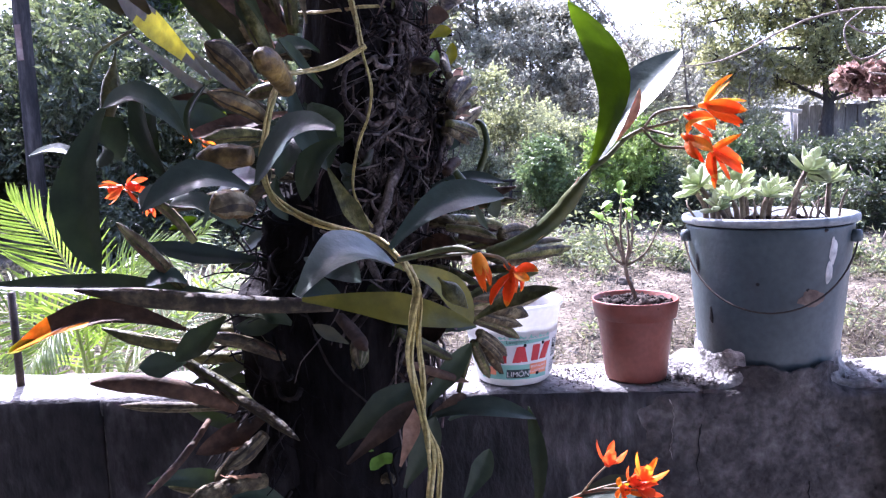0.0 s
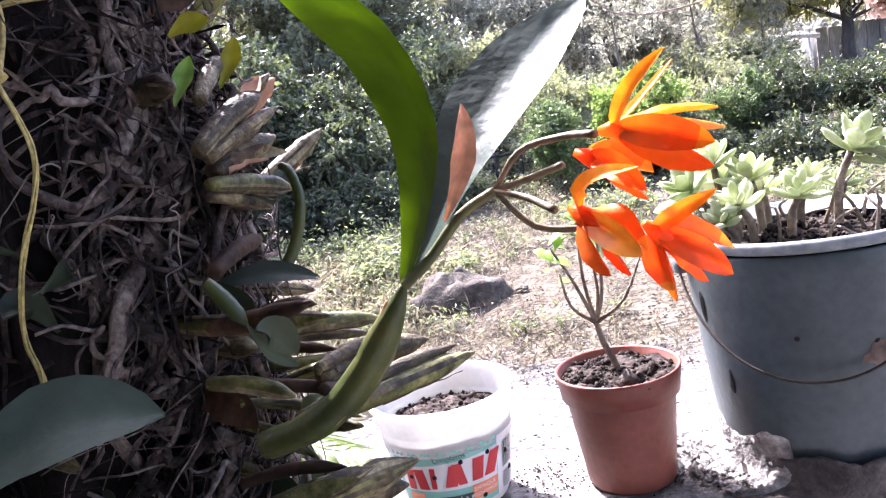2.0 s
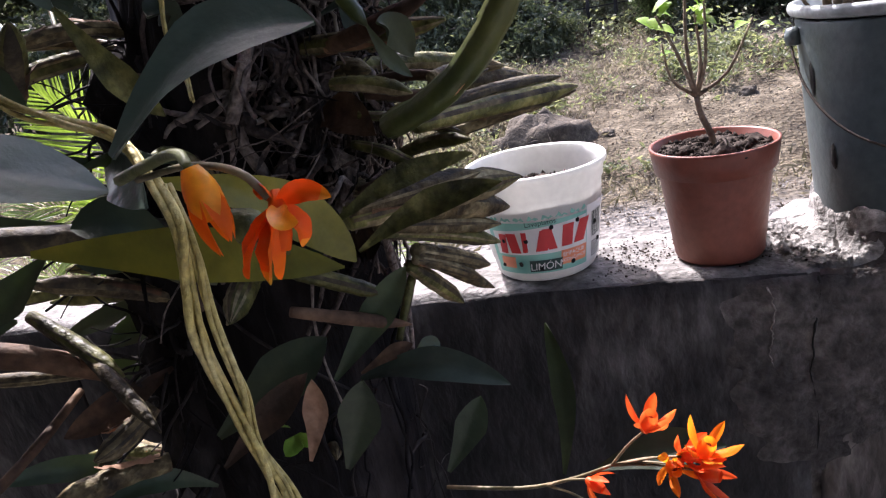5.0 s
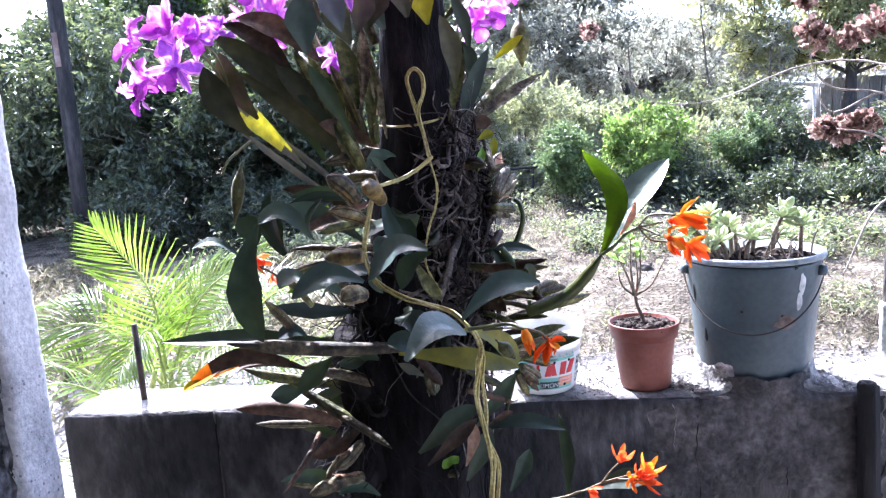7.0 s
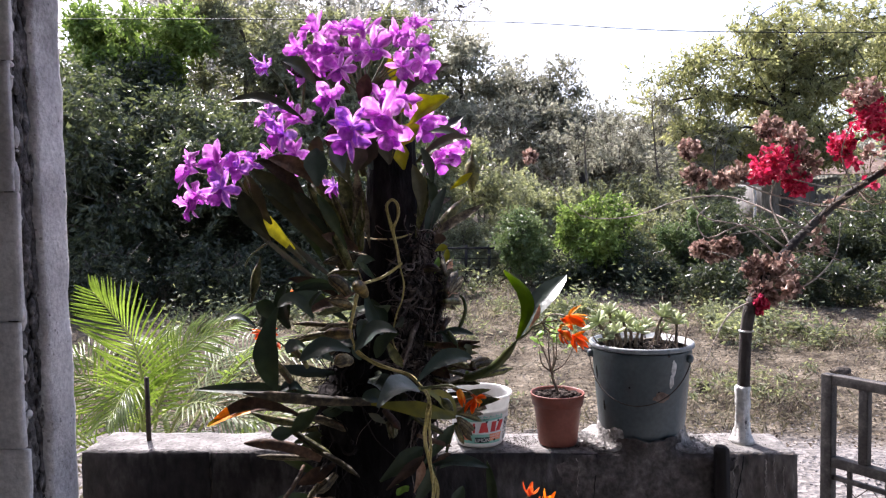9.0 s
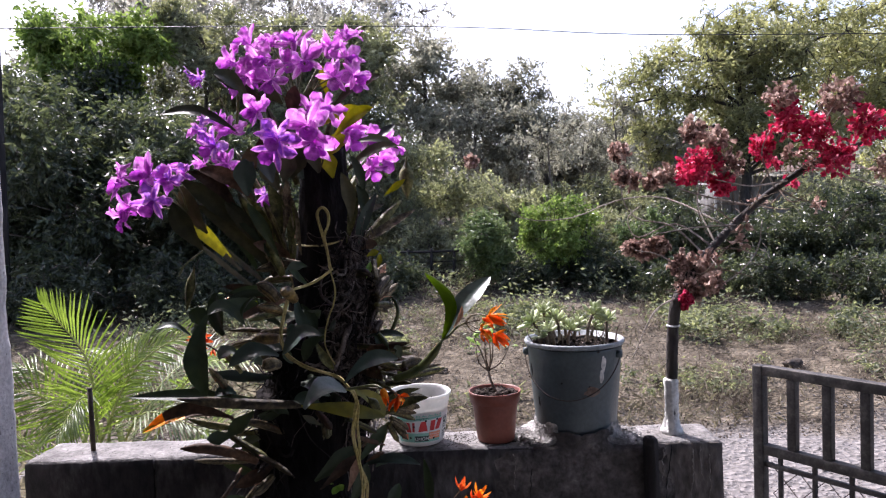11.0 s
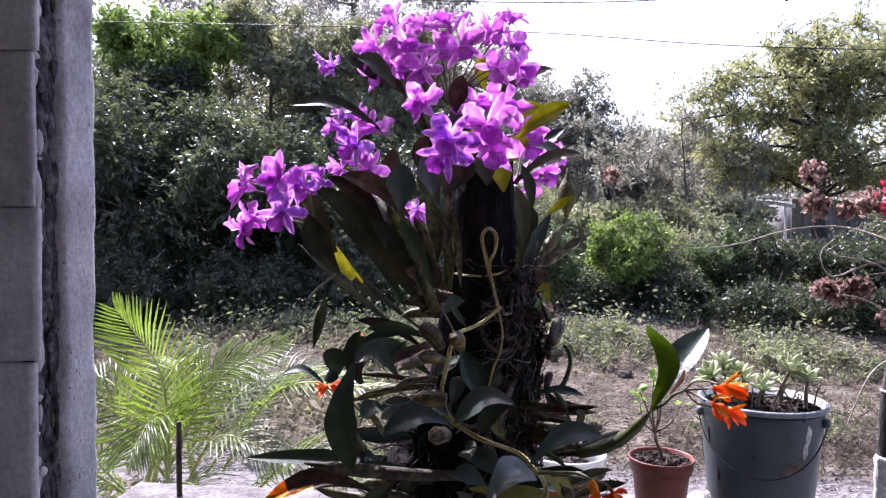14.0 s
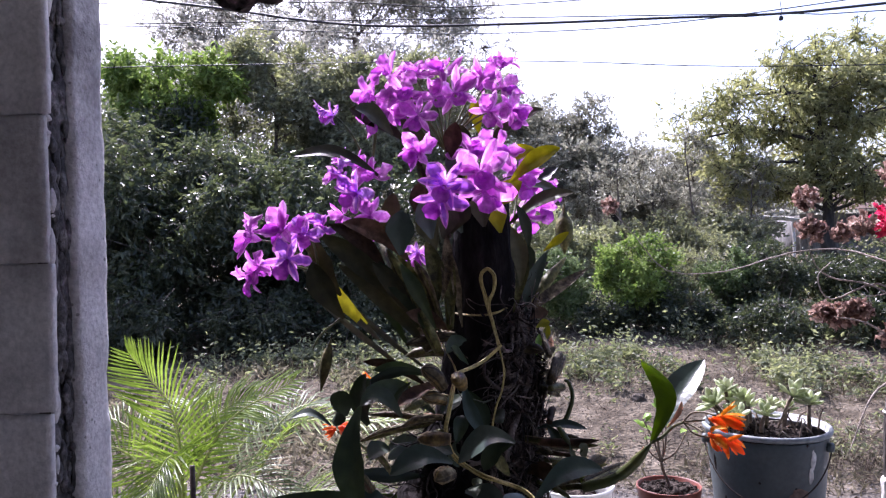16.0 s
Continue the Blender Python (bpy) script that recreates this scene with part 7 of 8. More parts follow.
    ((-0.1730, -0.4000, 1.0340), 0.0055, (0, 0, 0.002), ORANGE), ((-0.1510, -0.4000, 1.0300), 0.0065, (0, -0.001, 0.003), ORANGE), ((-0.1820, -0.4000, 1.0090), 0.0085, (-0.003, -0.002, 0), ORANGE), ((-0.1720, -0.4060, 1.0090), 0.0095, (0, -0.004, 0), ORANGE), ((-0.1720, -0.4000, 1.0080), 0.009, (0.002, -0.003, 0), ORANGE), ((-0.1630, -0.4000, 1.0170), 0.007, (0.003, 0, 0), ORANGE), ((-0.1570, -0.4100, 1.0270), 0.0065, (0, -0.004, 0), ORANGEGOLD)))
bud(ol, (-0.22, -0.35, 1.02), (-0.2, -0.34, 0.995), 0.007, BULB, "green bud")
orchid_leaf(ol, (-0.202, -0.27, 0.969), (-0.129, -0.27, 0.995), 0.014, BULB, (0, 0, 0.006), (0, -1, 0.2), 0.3, 0.5)
orchid_leaf(ol, (-0.215, -0.27, 0.982), (-0.144, -0.25, 1.005), 0.012, BULB, (0, 0, 0.006), (0, -1, 0.3), 0.3, 0.5)

ob2 = thing("orange_orchid", (-0.498, -0.12, 1.108), "small orange blooms showing behind the trunk's leaves", "orchid", "orchids on the trunk")
for e, w, s, k in (((-0.512, -0.08, 1.152), (0.2, -0.5, -0.6), 0.017, 21), ((-0.503, -0.07, 1.138), (0.6, -0.4, -0.4), 0.014, 22), ((-0.53, -0.2, 1.092), (-0.8, -0.3, -0.25), 0.022, 23), ((-0.526, -0.2, 1.093), (0.75, -0.3, -0.1), 0.023, 24), ((-0.505, -0.2, 1.075), (0.2, -0.3, -0.8), 0.014, 25)):
    orange_flower(ob2, e, w, s, k, 0.55, ORANGEGOLD if k < 23 else REDORANGE)
stalk(ob2, ((-0.457, -0.12, 1.087), (-0.487, -0.08, 1.123), (-0.519, -0.08, 1.15)), (0.0018, 0.0014))
stalk(ob2, ((-0.472, -0.2, 1.047), (-0.503, -0.2, 1.075), (-0.532, -0.2, 1.09)), (0.0018, 0.0014))

# ---- the orchid at the trunk's foot, with its own orange spray ----
lo = thing("orange_orchid", (-0.223, -0.15, 0.806), "orange-flowered orchid low on the trunk above the floor", "orchid", "orchids on the trunk")
SP = (-0.104, -0.175, 0.772)
stalk(lo, ((-0.228, -0.15, 0.735), (-0.17, -0.16, 0.742), (-0.135, -0.168, 0.755), SP), (0.0016, 0.0011), FLOWERSTEM)
for e, w, s, k, m in (((-0.081, -0.185, 0.805), (0.25, -0.2, 0.75), 0.026, 31, REDORANGE), ((-0.06, -0.19, 0.789), (0.4, -0.5, 0.55), 0.024, 32, REDORANGE), ((-0.05, -0.2, 0.797), (0.3, -0.3, 0.8), 0.025, 33, ORANGE), ((-0.054, -0.2, 0.787), (0.8, -0.4, 0.0), 0.024, 34, REDORANGE), ((-0.068, -0.19, 0.784), (0.2, -0.8, 0.2), 0.022, 36, ORANGE), ((-0.121, -0.18, 0.765), (0.7, -0.4, -0.25), 0.02, 35, REDORANGE), ((-0.118, -0.18, 0.744), (0.6, -0.4, -0.5), 0.018, 37, REDORANGE)):
    root = SP if k < 35 or k == 36 else (-0.15, -0.165, 0.748)
    stalk(lo, (root, Vector(root).lerp(Vector(e), 0.5) + Vector((0, 0, 0.002)), e), (0.001, 0.0008), FLOWERSTEM, "flower_stalk")
    orange_flower(lo, e, w, s, k, 0.62, m)
orchid_leaf(lo, (-0.251, -0.2, 0.859), (-0.149, -0.232, 0.87), 0.022, GREYLEAF, (0, 0, 0.012), (0, -0.7, 0.7), 0.35, 0.5, "narrow grey-green leaf")
orchid_leaf(lo, (-0.115, -0.15, 0.75), (-0.03, -0.14, 0.76), 0.03, LEATHER, (0, 0, 0.006), (0, -0.7, 0.7), 0.3, 0.5)
orchid_leaf(lo, (-0.147, -0.1, 0.707), (-0.151, -0.06, 0.821), 0.022, LEATHER, (0.008, 0, 0), (-0.3, -0.9, 0.1), 0.25, 0.4)
for b, e, w, m in (((-0.258, -0.22, 0.871), (-0.206, -0.2, 0.933), 0.022, LEATHER), ((-0.276, -0.2, 0.791), (-0.241, -0.22, 0.87), 0.03, LEATHER), ((-0.327, -0.25, 0.853), (-0.257, -0.22, 0.9), 0.035, LEATHER), ((-0.224, -0.15, 0.749), (-0.195, -0.13, 0.8), 0.025, LEATHER), ((-0.234, -0.16, 0.843), (-0.215, -0.14, 0.851), 0.018, LEATHER), ((-0.314, -0.27, 0.846), (-0.253, -0.26, 0.899), 0.02, BROWNLEAF), ((-0.245, -0.21, 0.869), (-0.212, -0.2, 0.882), 0.01, BROWNLEAF), ((-0.271, -0.25, 0.835), (-0.257, -0.25, 0.889), 0.016, TANSHEATH)):
    orchid_leaf(lo, b, e, w, m, (0.004, 0, 0.004), (0.2, -0.95, 0.3), 0.25, 0.5)
for c, s in (((-0.301, -0.22, 0.829), 1), ((-0.291, -0.22, 0.834), 2), ((-0.307, -0.21, 0.832), 3), ((-0.294, -0.22, 0.824), 4)):
    d = Vector((math.sin(s * 2.1), -0.4, math.cos(s * 1.7))) * 0.014
    orchid_leaf(lo, c, Vector(c) + d, 0.012, YOUNGLEAF, (0, 0, 0), (0, -1, 0.3), 0.2, 0.8, "", "leaflet", 0.0006)

# ---- leafy clump around the trunk's middle ----
ml = thing("orchid", (-0.412, -0.15, 0.99), "dark leathery-leaved orchid clump tied round the trunk", "orchid", "orchids on the trunk")
orchid_leaf(ml, (-0.465, -0.335, 1.152), (-0.458, -0.372, 1.034), 0.042, LEATHER, (-0.014, -0.008, 0), (-0.1, -1, 0.1), 0.25, 0.6, "long dark hanging leaf")
orchid_leaf(ml, (-0.419, -0.3, 1.131), (-0.465, -0.335, 1.152), 0.03, LEATHER, (0, 0, 0.02), (0, -0.7, 0.7), 0.35, 0.4)
pseudobulb(ml, (-0.475, -0.2, 0.988), (-0.472, -0.32, 1.066), 0.006, BULB, (0, 0, 0), 0.8)
orchid_leaf(ml, (-0.412, -0.2, 0.978), (-0.621, -0.28, 1.013), 0.03, LEATHER, (0, 0, 0.006), (0, -0.6, 0.8), 0.4, 0.4, "long narrow outstretched leaf")
pseudobulb(ml, (-0.335, -0.2, 0.972), (-0.545, -0.27, 1.006), 0.0088, STREAK, (0, 0, -0.006), 0.45, "long flattened dry cane")
dying = orchid_leaf(ml, (-0.462, -0.24, 0.961), (-0.595, -0.288, 0.957), 0.036, BROWNLEAF, (0, -0.004, 0.024), (0, -0.6, 0.8), 0.45, 0.5, "dying leaf with an orange tip")
dying.data.materials.append(ORANGEGOLD)
for f in dying.data.polygons:
    if (f.index % 78) // 6 >= 10 or ((f.index % 78) // 6 >= 7 and f.index % 6 < 2):
        f.material_index = 1
orchid_leaf(ml, (-0.573, -0.283, 0.965), (-0.597, -0.29, 0.956), 0.014, YELLOWLEAF, (0, 0, 0.001), (0, -0.6, 0.8), 0.4, 0.6, "orange leaf tip", "leaf_tip")


def set_leaf(b, e, w, m, sg, fc):
    orchid_leaf(ml, b, e, w, m, sg, fc, 0.25, 0.7)


set_leaf((-0.42, -0.28, 1.058), (-0.352, -0.33, 1.092), 0.036, GREYLEAF, (0, -0.006, 0.016), (0, -0.6, 0.8))
set_leaf((-0.2755, -0.405, 1.125), (-0.3416, -0.369, 1.092), 0.032, GREYLEAF, (0, 0, 0.018), (-0.1, -0.75, 0.65))
set_leaf((-0.2755, -0.384, 1.1195), (-0.3125, -0.356, 1.079), 0.024, LEATHER, (-0.006, 0, 0.006), (-0.3, -0.9, 0.2))
set_leaf((-0.398, -0.26, 1.054), (-0.438, -0.3, 1.076), 0.03, LEATHER, (0, 0, 0.01), (-0.2, -0.7, 0.7))
set_leaf((-0.477, -0.22, 1.103), (-0.473, -0.26, 1.18), 0.032, LEATHER, (-0.01, 0, 0), (-0.4, -0.9, 0.2))
set_leaf((-0.525, -0.25, 1.108), (-0.574, -0.268, 1.122), 0.017, GREYLEAF, (0, 0, 0.012), (-0.1, -0.5, 0.85))
set_leaf((-0.35, -0.36, 1.089), (-0.424, -0.37, 1.077), 0.032, GREYLEAF, (0, 0, 0.016), (0, -0.75, 0.65))
set_leaf((-0.442, -0.26, 1.076), (-0.462, -0.3, 1.075), 0.03, LEATHER, (0, 0, 0.01), (0, -0.7, 0.6))
set_leaf((-0.507, -0.24, 1.118), (-0.517, -0.26, 1.132), 0.05, LEATHER, (0, 0, 0.006), (0, -0.9, 0.4))
set_leaf((-0.479, -0.22, 1.101), (-0.471, -0.24, 1.17), 0.04, LEATHER, (-0.012, 0, 0), (-0.3, -0.9, 0.2))
set_leaf((-0.428, -0.26, 1.123), (-0.408, -0.28, 1.172), 0.01, LEATHER, (-0.012, 0, 0), (-0.5, -0.8, 0.2))
set_leaf((-0.318, -0.22, 0.94), (-0.346, -0.235, 0.962), 0.013, DULLLEAF, (0, 0, 0), (0, -0.9, 0.4))
set_leaf((-0.474, -0.22, 0.926), (-0.51, -0.24, 0.927), 0.026, LEATHER, (0, 0, 0), (0, -0.9, 0.4))
set_leaf((-0.432, -0.22, 0.968), (-0.475, -0.24, 0.932), 0.028, LEATHER, (0, 0, 0), (0, -0.9, 0.4))
set_leaf((-0.453, -0.25, 1.006), (-0.485, -0.26, 1.006), 0.026, GREYLEAF, (0, 0, 0.008), (0, -0.6, 0.8))
set_leaf((-0.307, -0.26, 0.98), (-0.349, -0.28, 0.999), 0.03, LEATHER, (0, 0, 0.008), (0, -0.7, 0.6))
set_leaf((-0.268, -0.1, 1.103), (-0.21, -0.06, 1.14), 0.016, LEATHER, (0.012, 0, 0.0), (0.5, -0.8, 0.2))
set_leaf((-0.241, -0.154, 1.0787), (-0.1705, -0.162, 1.0793), 0.015, GREYLEAF, (0, 0, 0.007), (0.2, -0.75, 0.6))
set_leaf((-0.187, -0.22, 1.069), (-0.178, -0.2, 1.049), 0.018, LEATHER, (0, 0, 0.006), (0.2, -0.9, 0.4))
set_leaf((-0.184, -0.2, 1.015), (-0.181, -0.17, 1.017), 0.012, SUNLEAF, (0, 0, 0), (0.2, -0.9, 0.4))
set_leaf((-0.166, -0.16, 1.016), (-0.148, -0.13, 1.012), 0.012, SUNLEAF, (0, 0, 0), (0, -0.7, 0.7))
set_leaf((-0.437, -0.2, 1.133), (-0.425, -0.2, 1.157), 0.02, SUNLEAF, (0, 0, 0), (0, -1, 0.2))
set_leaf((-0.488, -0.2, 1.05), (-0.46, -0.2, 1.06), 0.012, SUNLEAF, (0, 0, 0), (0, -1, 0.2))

for b, e, w, m, sg in (((-0.34, -0.27, 1.171), (-0.311, -0.285, 1.099), 0.02, GREYLEAF, (-0.006, -0.004, 0)), ((-0.334, -0.26, 1.155), (-0.314, -0.27, 1.1), 0.022, LEATHER, (0.006, 0, 0.004)), ((-0.311, -0.285, 1.101), (-0.283, -0.27, 1.046), 0.016, BULB, (0, 0, -0.004)), ((-0.346, -0.26, 1.122), (-0.351, -0.29, 1.093), 0.022, LEATHER, (0.004, 0, 0.01)), ((-0.351, -0.29, 1.097), (-0.348, -0.28, 1.06), 0.016, LEATHER, (-0.006, 0, 0))):
    orchid_leaf(ml, b, e, w, m, sg, (0.2, -0.95, 0.2), 0.3, 0.5)


def set_blade(b, e, w, m, sg):
    orchid_leaf(ml, b, e, w, m, sg, (0.3, -0.9, 0.2), 0.4, 0.5)


set_blade((-0.238, -0.13, 1.224), (-0.217, -0.12, 1.231), 0.014, YELLOWLEAF, (0, 0, 0.002))
set_blade((-0.227, -0.1, 1.195), (-0.219, -0.08, 1.226), 0.013, YELLOWLEAF, (0.002, 0, 0))
set_blade((-0.247, -0.13, 1.237), (-0.219, -0.12, 1.245), 0.02, BROWNLEAF, (0, 0, 0.004))
set_blade((-0.239, -0.14, 1.185), (-0.233, -0.12, 1.213), 0.012, YOUNGLEAF, (0, 0, 0))
set_blade((-0.219, -0.1, 1.179), (-0.212, -0.07, 1.201), 0.012, TANSHEATH, (0, 0, 0))
set_blade((-0.234, -0.12, 1.151), (-0.201, -0.08, 1.15), 0.01, PALESTREAK, (0, 0, 0.002))
set_blade((-0.232, -0.12, 1.166), (-0.207, -0.09, 1.189), 0.011, PALESTREAK, (0, 0, 0.004))
set_blade((-0.239, -0.13, 1.137), (-0.195, -0.09, 1.129), 0.008, STREAK, (0, 0, 0.002))
set_blade((-0.227, -0.16, 1.084), (-0.209, -0.17, 1.054), 0.016, LEATHER, (0, 0, 0.004))

stalk(ml, ((-0.2, -0.13, 1.083), (-0.193, -0.125, 1.095), (-0.186, -0.12, 1.118), (-0.19, -0.115, 1.137), (-0.196, -0.112, 1.142)), (0.004, 0.0026), CANE, "cane", "bent grey-green cane")

# Short fat bulbs in front.
for b, e, r in (((-0.364, -0.3, 1.167), (-0.388, -0.324, 1.197), 0.0125), ((-0.341, -0.278, 1.165), (-0.3434, -0.338, 1.185), 0.0115), ((-0.366, -0.272, 1.144), (-0.389, -0.3245, 1.161), 0.0098), ((-0.353, -0.34, 1.1125), (-0.3946, -0.34, 1.1133), 0.0108), ((-0.352, -0.358, 1.075), (-0.369, -0.384, 1.076), 0.012)):
    pseudobulb(ml, b, e, r * 0.83, FATBULB, (0, 0, 0.002), 0.55, "fat striped yellow-brown bulb")
for b, e, r in (((-0.388, -0.2, 1.133), (-0.422, -0.26, 1.13), 0.0062), ((-0.414, -0.22, 1.057), (-0.369, -0.25, 1.102), 0.007), ((-0.442, -0.25, 1.042), (-0.473, -0.27, 1.084), 0.0047)):
    pseudobulb(ml, b, e, r, BULB, (0, 0, 0.004), 0.5)
# Dry canes that stick out beside the trunk.


def set_cane(b, e, r, m):
    pseudobulb(ml, b, e, r * 0.78, m, (0, 0, 0.002), 0.5, "", "cane")
    if 0.0075 < r < 0.0125:
        q = random.Random(round(r * 1e5 + Vector(e).z * 1e4))
        o = Vector((q.uniform(-0.006, 0.006), q.uniform(-0.01, 0.006), q.choice((-1, 1)) * q.uniform(0.007, 0.013)))
        pseudobulb(ml, Vector(b) + o * 0.5, Vector(b).lerp(Vector(e), q.uniform(0.7, 1.05)) + o, r * 0.5, DRYBULB, (0, 0, 0.002), 0.55, "", "cane")


set_cane((-0.181, -0.21, 1.015), (-0.102, -0.105, 1.008), 0.0085, BULB)
set_cane((-0.175, -0.18, 1.03), (-0.133, -0.081, 1.014), 0.009, DRYBULB)
set_cane((-0.213, -0.25, 0.98), (-0.138, -0.16, 0.968), 0.012, BULB)
set_cane((-0.206, -0.23, 0.974), (-0.151, -0.14, 0.944), 0.011, DRYBULB)
set_cane((-0.206, -0.22, 0.961), (-0.16, -0.14, 0.921), 0.007, BULB)
set_cane((-0.198, -0.2, 0.942), (-0.174, -0.12, 0.898), 0.008, DRYBULB)
set_cane((-0.204, -0.2, 0.933), (-0.192, -0.14, 0.88), 0.007, BULB)
set_cane((-0.2, -0.18, 0.93), (-0.178, -0.1, 0.872), 0.006, DRYBULB)
set_cane((-0.218, -0.17, 1.156), (-0.2, -0.11, 1.185), 0.0085, DRYBULB)
set_cane((-0.222, -0.15, 1.145), (-0.203, -0.09, 1.161), 0.009, DRYBULB)
set_cane((-0.221, -0.16, 1.138), (-0.195, -0.1, 1.127), 0.008, BULB)
set_cane((-0.227, -0.14, 1.134), (-0.225, -0.09, 1.119), 0.007, DRYBULB)
set_cane((-0.22, -0.15, 1.184), (-0.231, -0.08, 1.216), 0.007, DRYBULB)
set_cane((-0.172, -0.19, 1.026), (-0.165, -0.16, 1.008), 0.006, BROWNLEAF)
set_cane((-0.243, -0.08, 1.121), (-0.192, -0.02, 1.163), 0.009, DRYBULB)
set_cane((-0.243, -0.08, 1.163), (-0.212, -0.04, 1.202), 0.009, TANSHEATH)
set_cane((-0.242, -0.12, 1.044), (-0.166, -0.05, 1.025), 0.008, BULB)
set_cane((-0.243, -0.1, 1.072), (-0.215, -0.04, 1.051), 0.007, DRYBULB)
set_cane((-0.242, -0.12, 1.024), (-0.109, -0.08, 0.999), 0.006, BULB)

# Slender canes and a small leafy shoot beside the trunk.
pseudobulb(ml, (-0.2245, -0.172, 1.092), (-0.2148, -0.118, 1.1015), 0.0052, BROWNLEAF, (0, 0, 0.002), 0.7, "pointed reddish-brown bract", "bract")
pseudobulb(ml, (-0.265, -0.147, 1.0625), (-0.159, -0.194, 1.0643), 0.0062, BULB, (0, 0, -0.003), 0.75, "smooth dark cane", "cane")
pseudobulb(ml, (-0.26, -0.14, 1.058), (-0.1602, -0.2149, 1.0772), 0.0055, BROWNLEAF, (0, 0, -0.003), 0.8, "dark brown cane", "cane")
pseudobulb(ml, (-0.214, -0.204, 1.093), (-0.198, -0.2036, 1.068), 0.0042, CANE, (-0.002, 0, 0), 0.5, "slim olive bulb")
orchid_leaf(ml, (-0.1985, -0.2036, 1.069), (-0.187, -0.178, 1.037), 0.0095, LEATHER, (-0.002, 0, -0.002), (0.3, -0.85, 0.4), 0.3, 0.5, "small fresh green leaf")
pseudobulb(ml, (-0.215, -0.18, 1.032), (-0.155, -0.174, 1.017), 0.0035, BROWNLEAF, (0, 0, 0.001), 0.8, "purple-brown striped sheath", "cane")
pseudobulb(ml, (-0.218, -0.134, 0.985), (-0.104, -0.0905, 1.0033), 0.0046, DRYBULB, (0, 0, 0.003), 0.7, "", "cane")
for k in range(9):
    q = random.Random(900 + k)
    b = Vector((-0.235 + q.uniform(-0.01, 0.02), -0.16 + q.uniform(-0.05, 0.05), 0.965 + 0.011 * k))
    pseudobulb(ml, b, b + Vector((q.uniform(0.04, 0.075), q.uniform(-0.03, 0.05), q.uniform(-0.03, 0.012))), q.uniform(0.003, 0.0052), q.choice((BULB, BULB, BROWNLEAF, DRYBULB)), (0, 0, 0.003), 0.6, "", "cane")

# Crowded smaller leaves and canes close to the trunk.
rg = random.Random(31)
for k in range(64):
    z = rg.uniform(0.86, 1.22) if k < 46 else rg.uniform(0.5, 0.86)
    c, r = trunk_axis(z)
    a = rg.gauss(-2.5, 0.55) if k % 4 else rg.gauss(-0.5, 0.4)
    d = Vector((math.cos(a), math.sin(a), rg.uniform(-0.25, 0.55))).normalized()
    b = c + Vector((math.cos(a), math.sin(a), 0)) * r * 0.9
    L = rg.uniform(0.05, 0.13) if k % 4 else rg.uniform(0.03, 0.07)
    e = b + d * L
    if k % 3 == 0:
        pseudobulb(ml, b, e, rg.uniform(0.004, 0.009), BULB if k % 2 else DRYBULB, (0, 0, 0.006), 0.5, "", "cane")
    else:
        orchid_leaf(ml, b + d * L * 0.25, e + d * L * 0.3, rg.uniform(0.016, 0.03), LEATHER if k % 5 else BROWNLEAF, (0, 0, rg.uniform(-0.01, 0.016)), (rg.uniform(-0.3, 0.3), -0.8, rg.uniform(0.1, 0.7)), 0.25, 0.7)
# Spent stems and roots low on the trunk.


def set_stem(b, e, r, m, sg):
    pseudobulb(ml, b, e, r, m, sg, 0.6, "", "spent_stem")


set_stem((-0.436, -0.2, 0.874), (-0.552, -0.25, 0.916), 0.009, BROWNLEAF, (0, 0, 0.008))
set_stem((-0.452, -0.2, 0.892), (-0.358, -0.26, 0.864), 0.005, DRYBULB, (0, 0, 0.004))
set_stem((-0.466, -0.2, 0.861), (-0.484, -0.3, 0.829), 0.0035, BROWNLEAF, (0.004, 0, 0))
set_stem((-0.448, -0.2, 0.875), (-0.538, -0.23, 0.888), 0.005, DRYBULB, (0, 0, 0))
set_stem((-0.411, -0.2, 0.846), (-0.436, -0.24, 0.829), 0.008, DRYBULB, (0, 0, 0))
set_stem((-0.414, -0.2, 0.799), (-0.467, -0.26, 0.806), 0.009, DRYBULB, (0, 0, 0.004))
set_stem((-0.484, -0.2, 0.921), (-0.407, -0.22, 0.881), 0.006, BULB, (0, 0, 0))
set_stem((-0.44, -0.2, 0.829), (-0.457, -0.22, 0.806), 0.005, DRYBULB, (0, 0, 0))
set_stem((-0.454, -0.2, 0.937), (-0.542, -0.24, 0.965), 0.006, BULB, (0, 0, -0.006))
set_stem((-0.264, -0.24, 0.927), (-0.21, -0.2, 0.895), 0.004, BROWNLEAF, (0, 0, 0))
set_stem((-0.22, -0.2, 0.885), (-0.206, -0.18, 0.928), 0.003, BULB, (0, 0, 0))
set_stem((-0.268, -0.24, 0.955), (-0.219, -0.2, 0.915), 0.005, BULB, (0, 0, 0))
set_stem((-0.318, -0.25, 0.972), (-0.289, -0.28, 0.949), 0.006, BROWNLEAF, (0, 0, 0))

bud(ml, (-0.54, -0.17, 1.225), (-0.558, -0.175, 1.14), 0.0085, BULB, "closed olive seed pod hanging from its stalk")
stalk(ml, ((-0.531, -0.15, 1.246), (-0.557, -0.17, 1.223), (-0.569, -0.172, 1.203)), (0.0018, 0.0014))

# ---- the purple orchid on top ----
po = thing("purple_orchid", (-0.33, -0.1, 1.2), "large cattleya orchid in full magenta-purple bloom on top of the trunk", "orchid", "orchids on the trunk")


def set_pseudobulb(b, e, r):
    pseudobulb(po, b, e, r, (DRYBULB if r > 0.0107 else BULB), (0, 0, 0.006), 0.4)


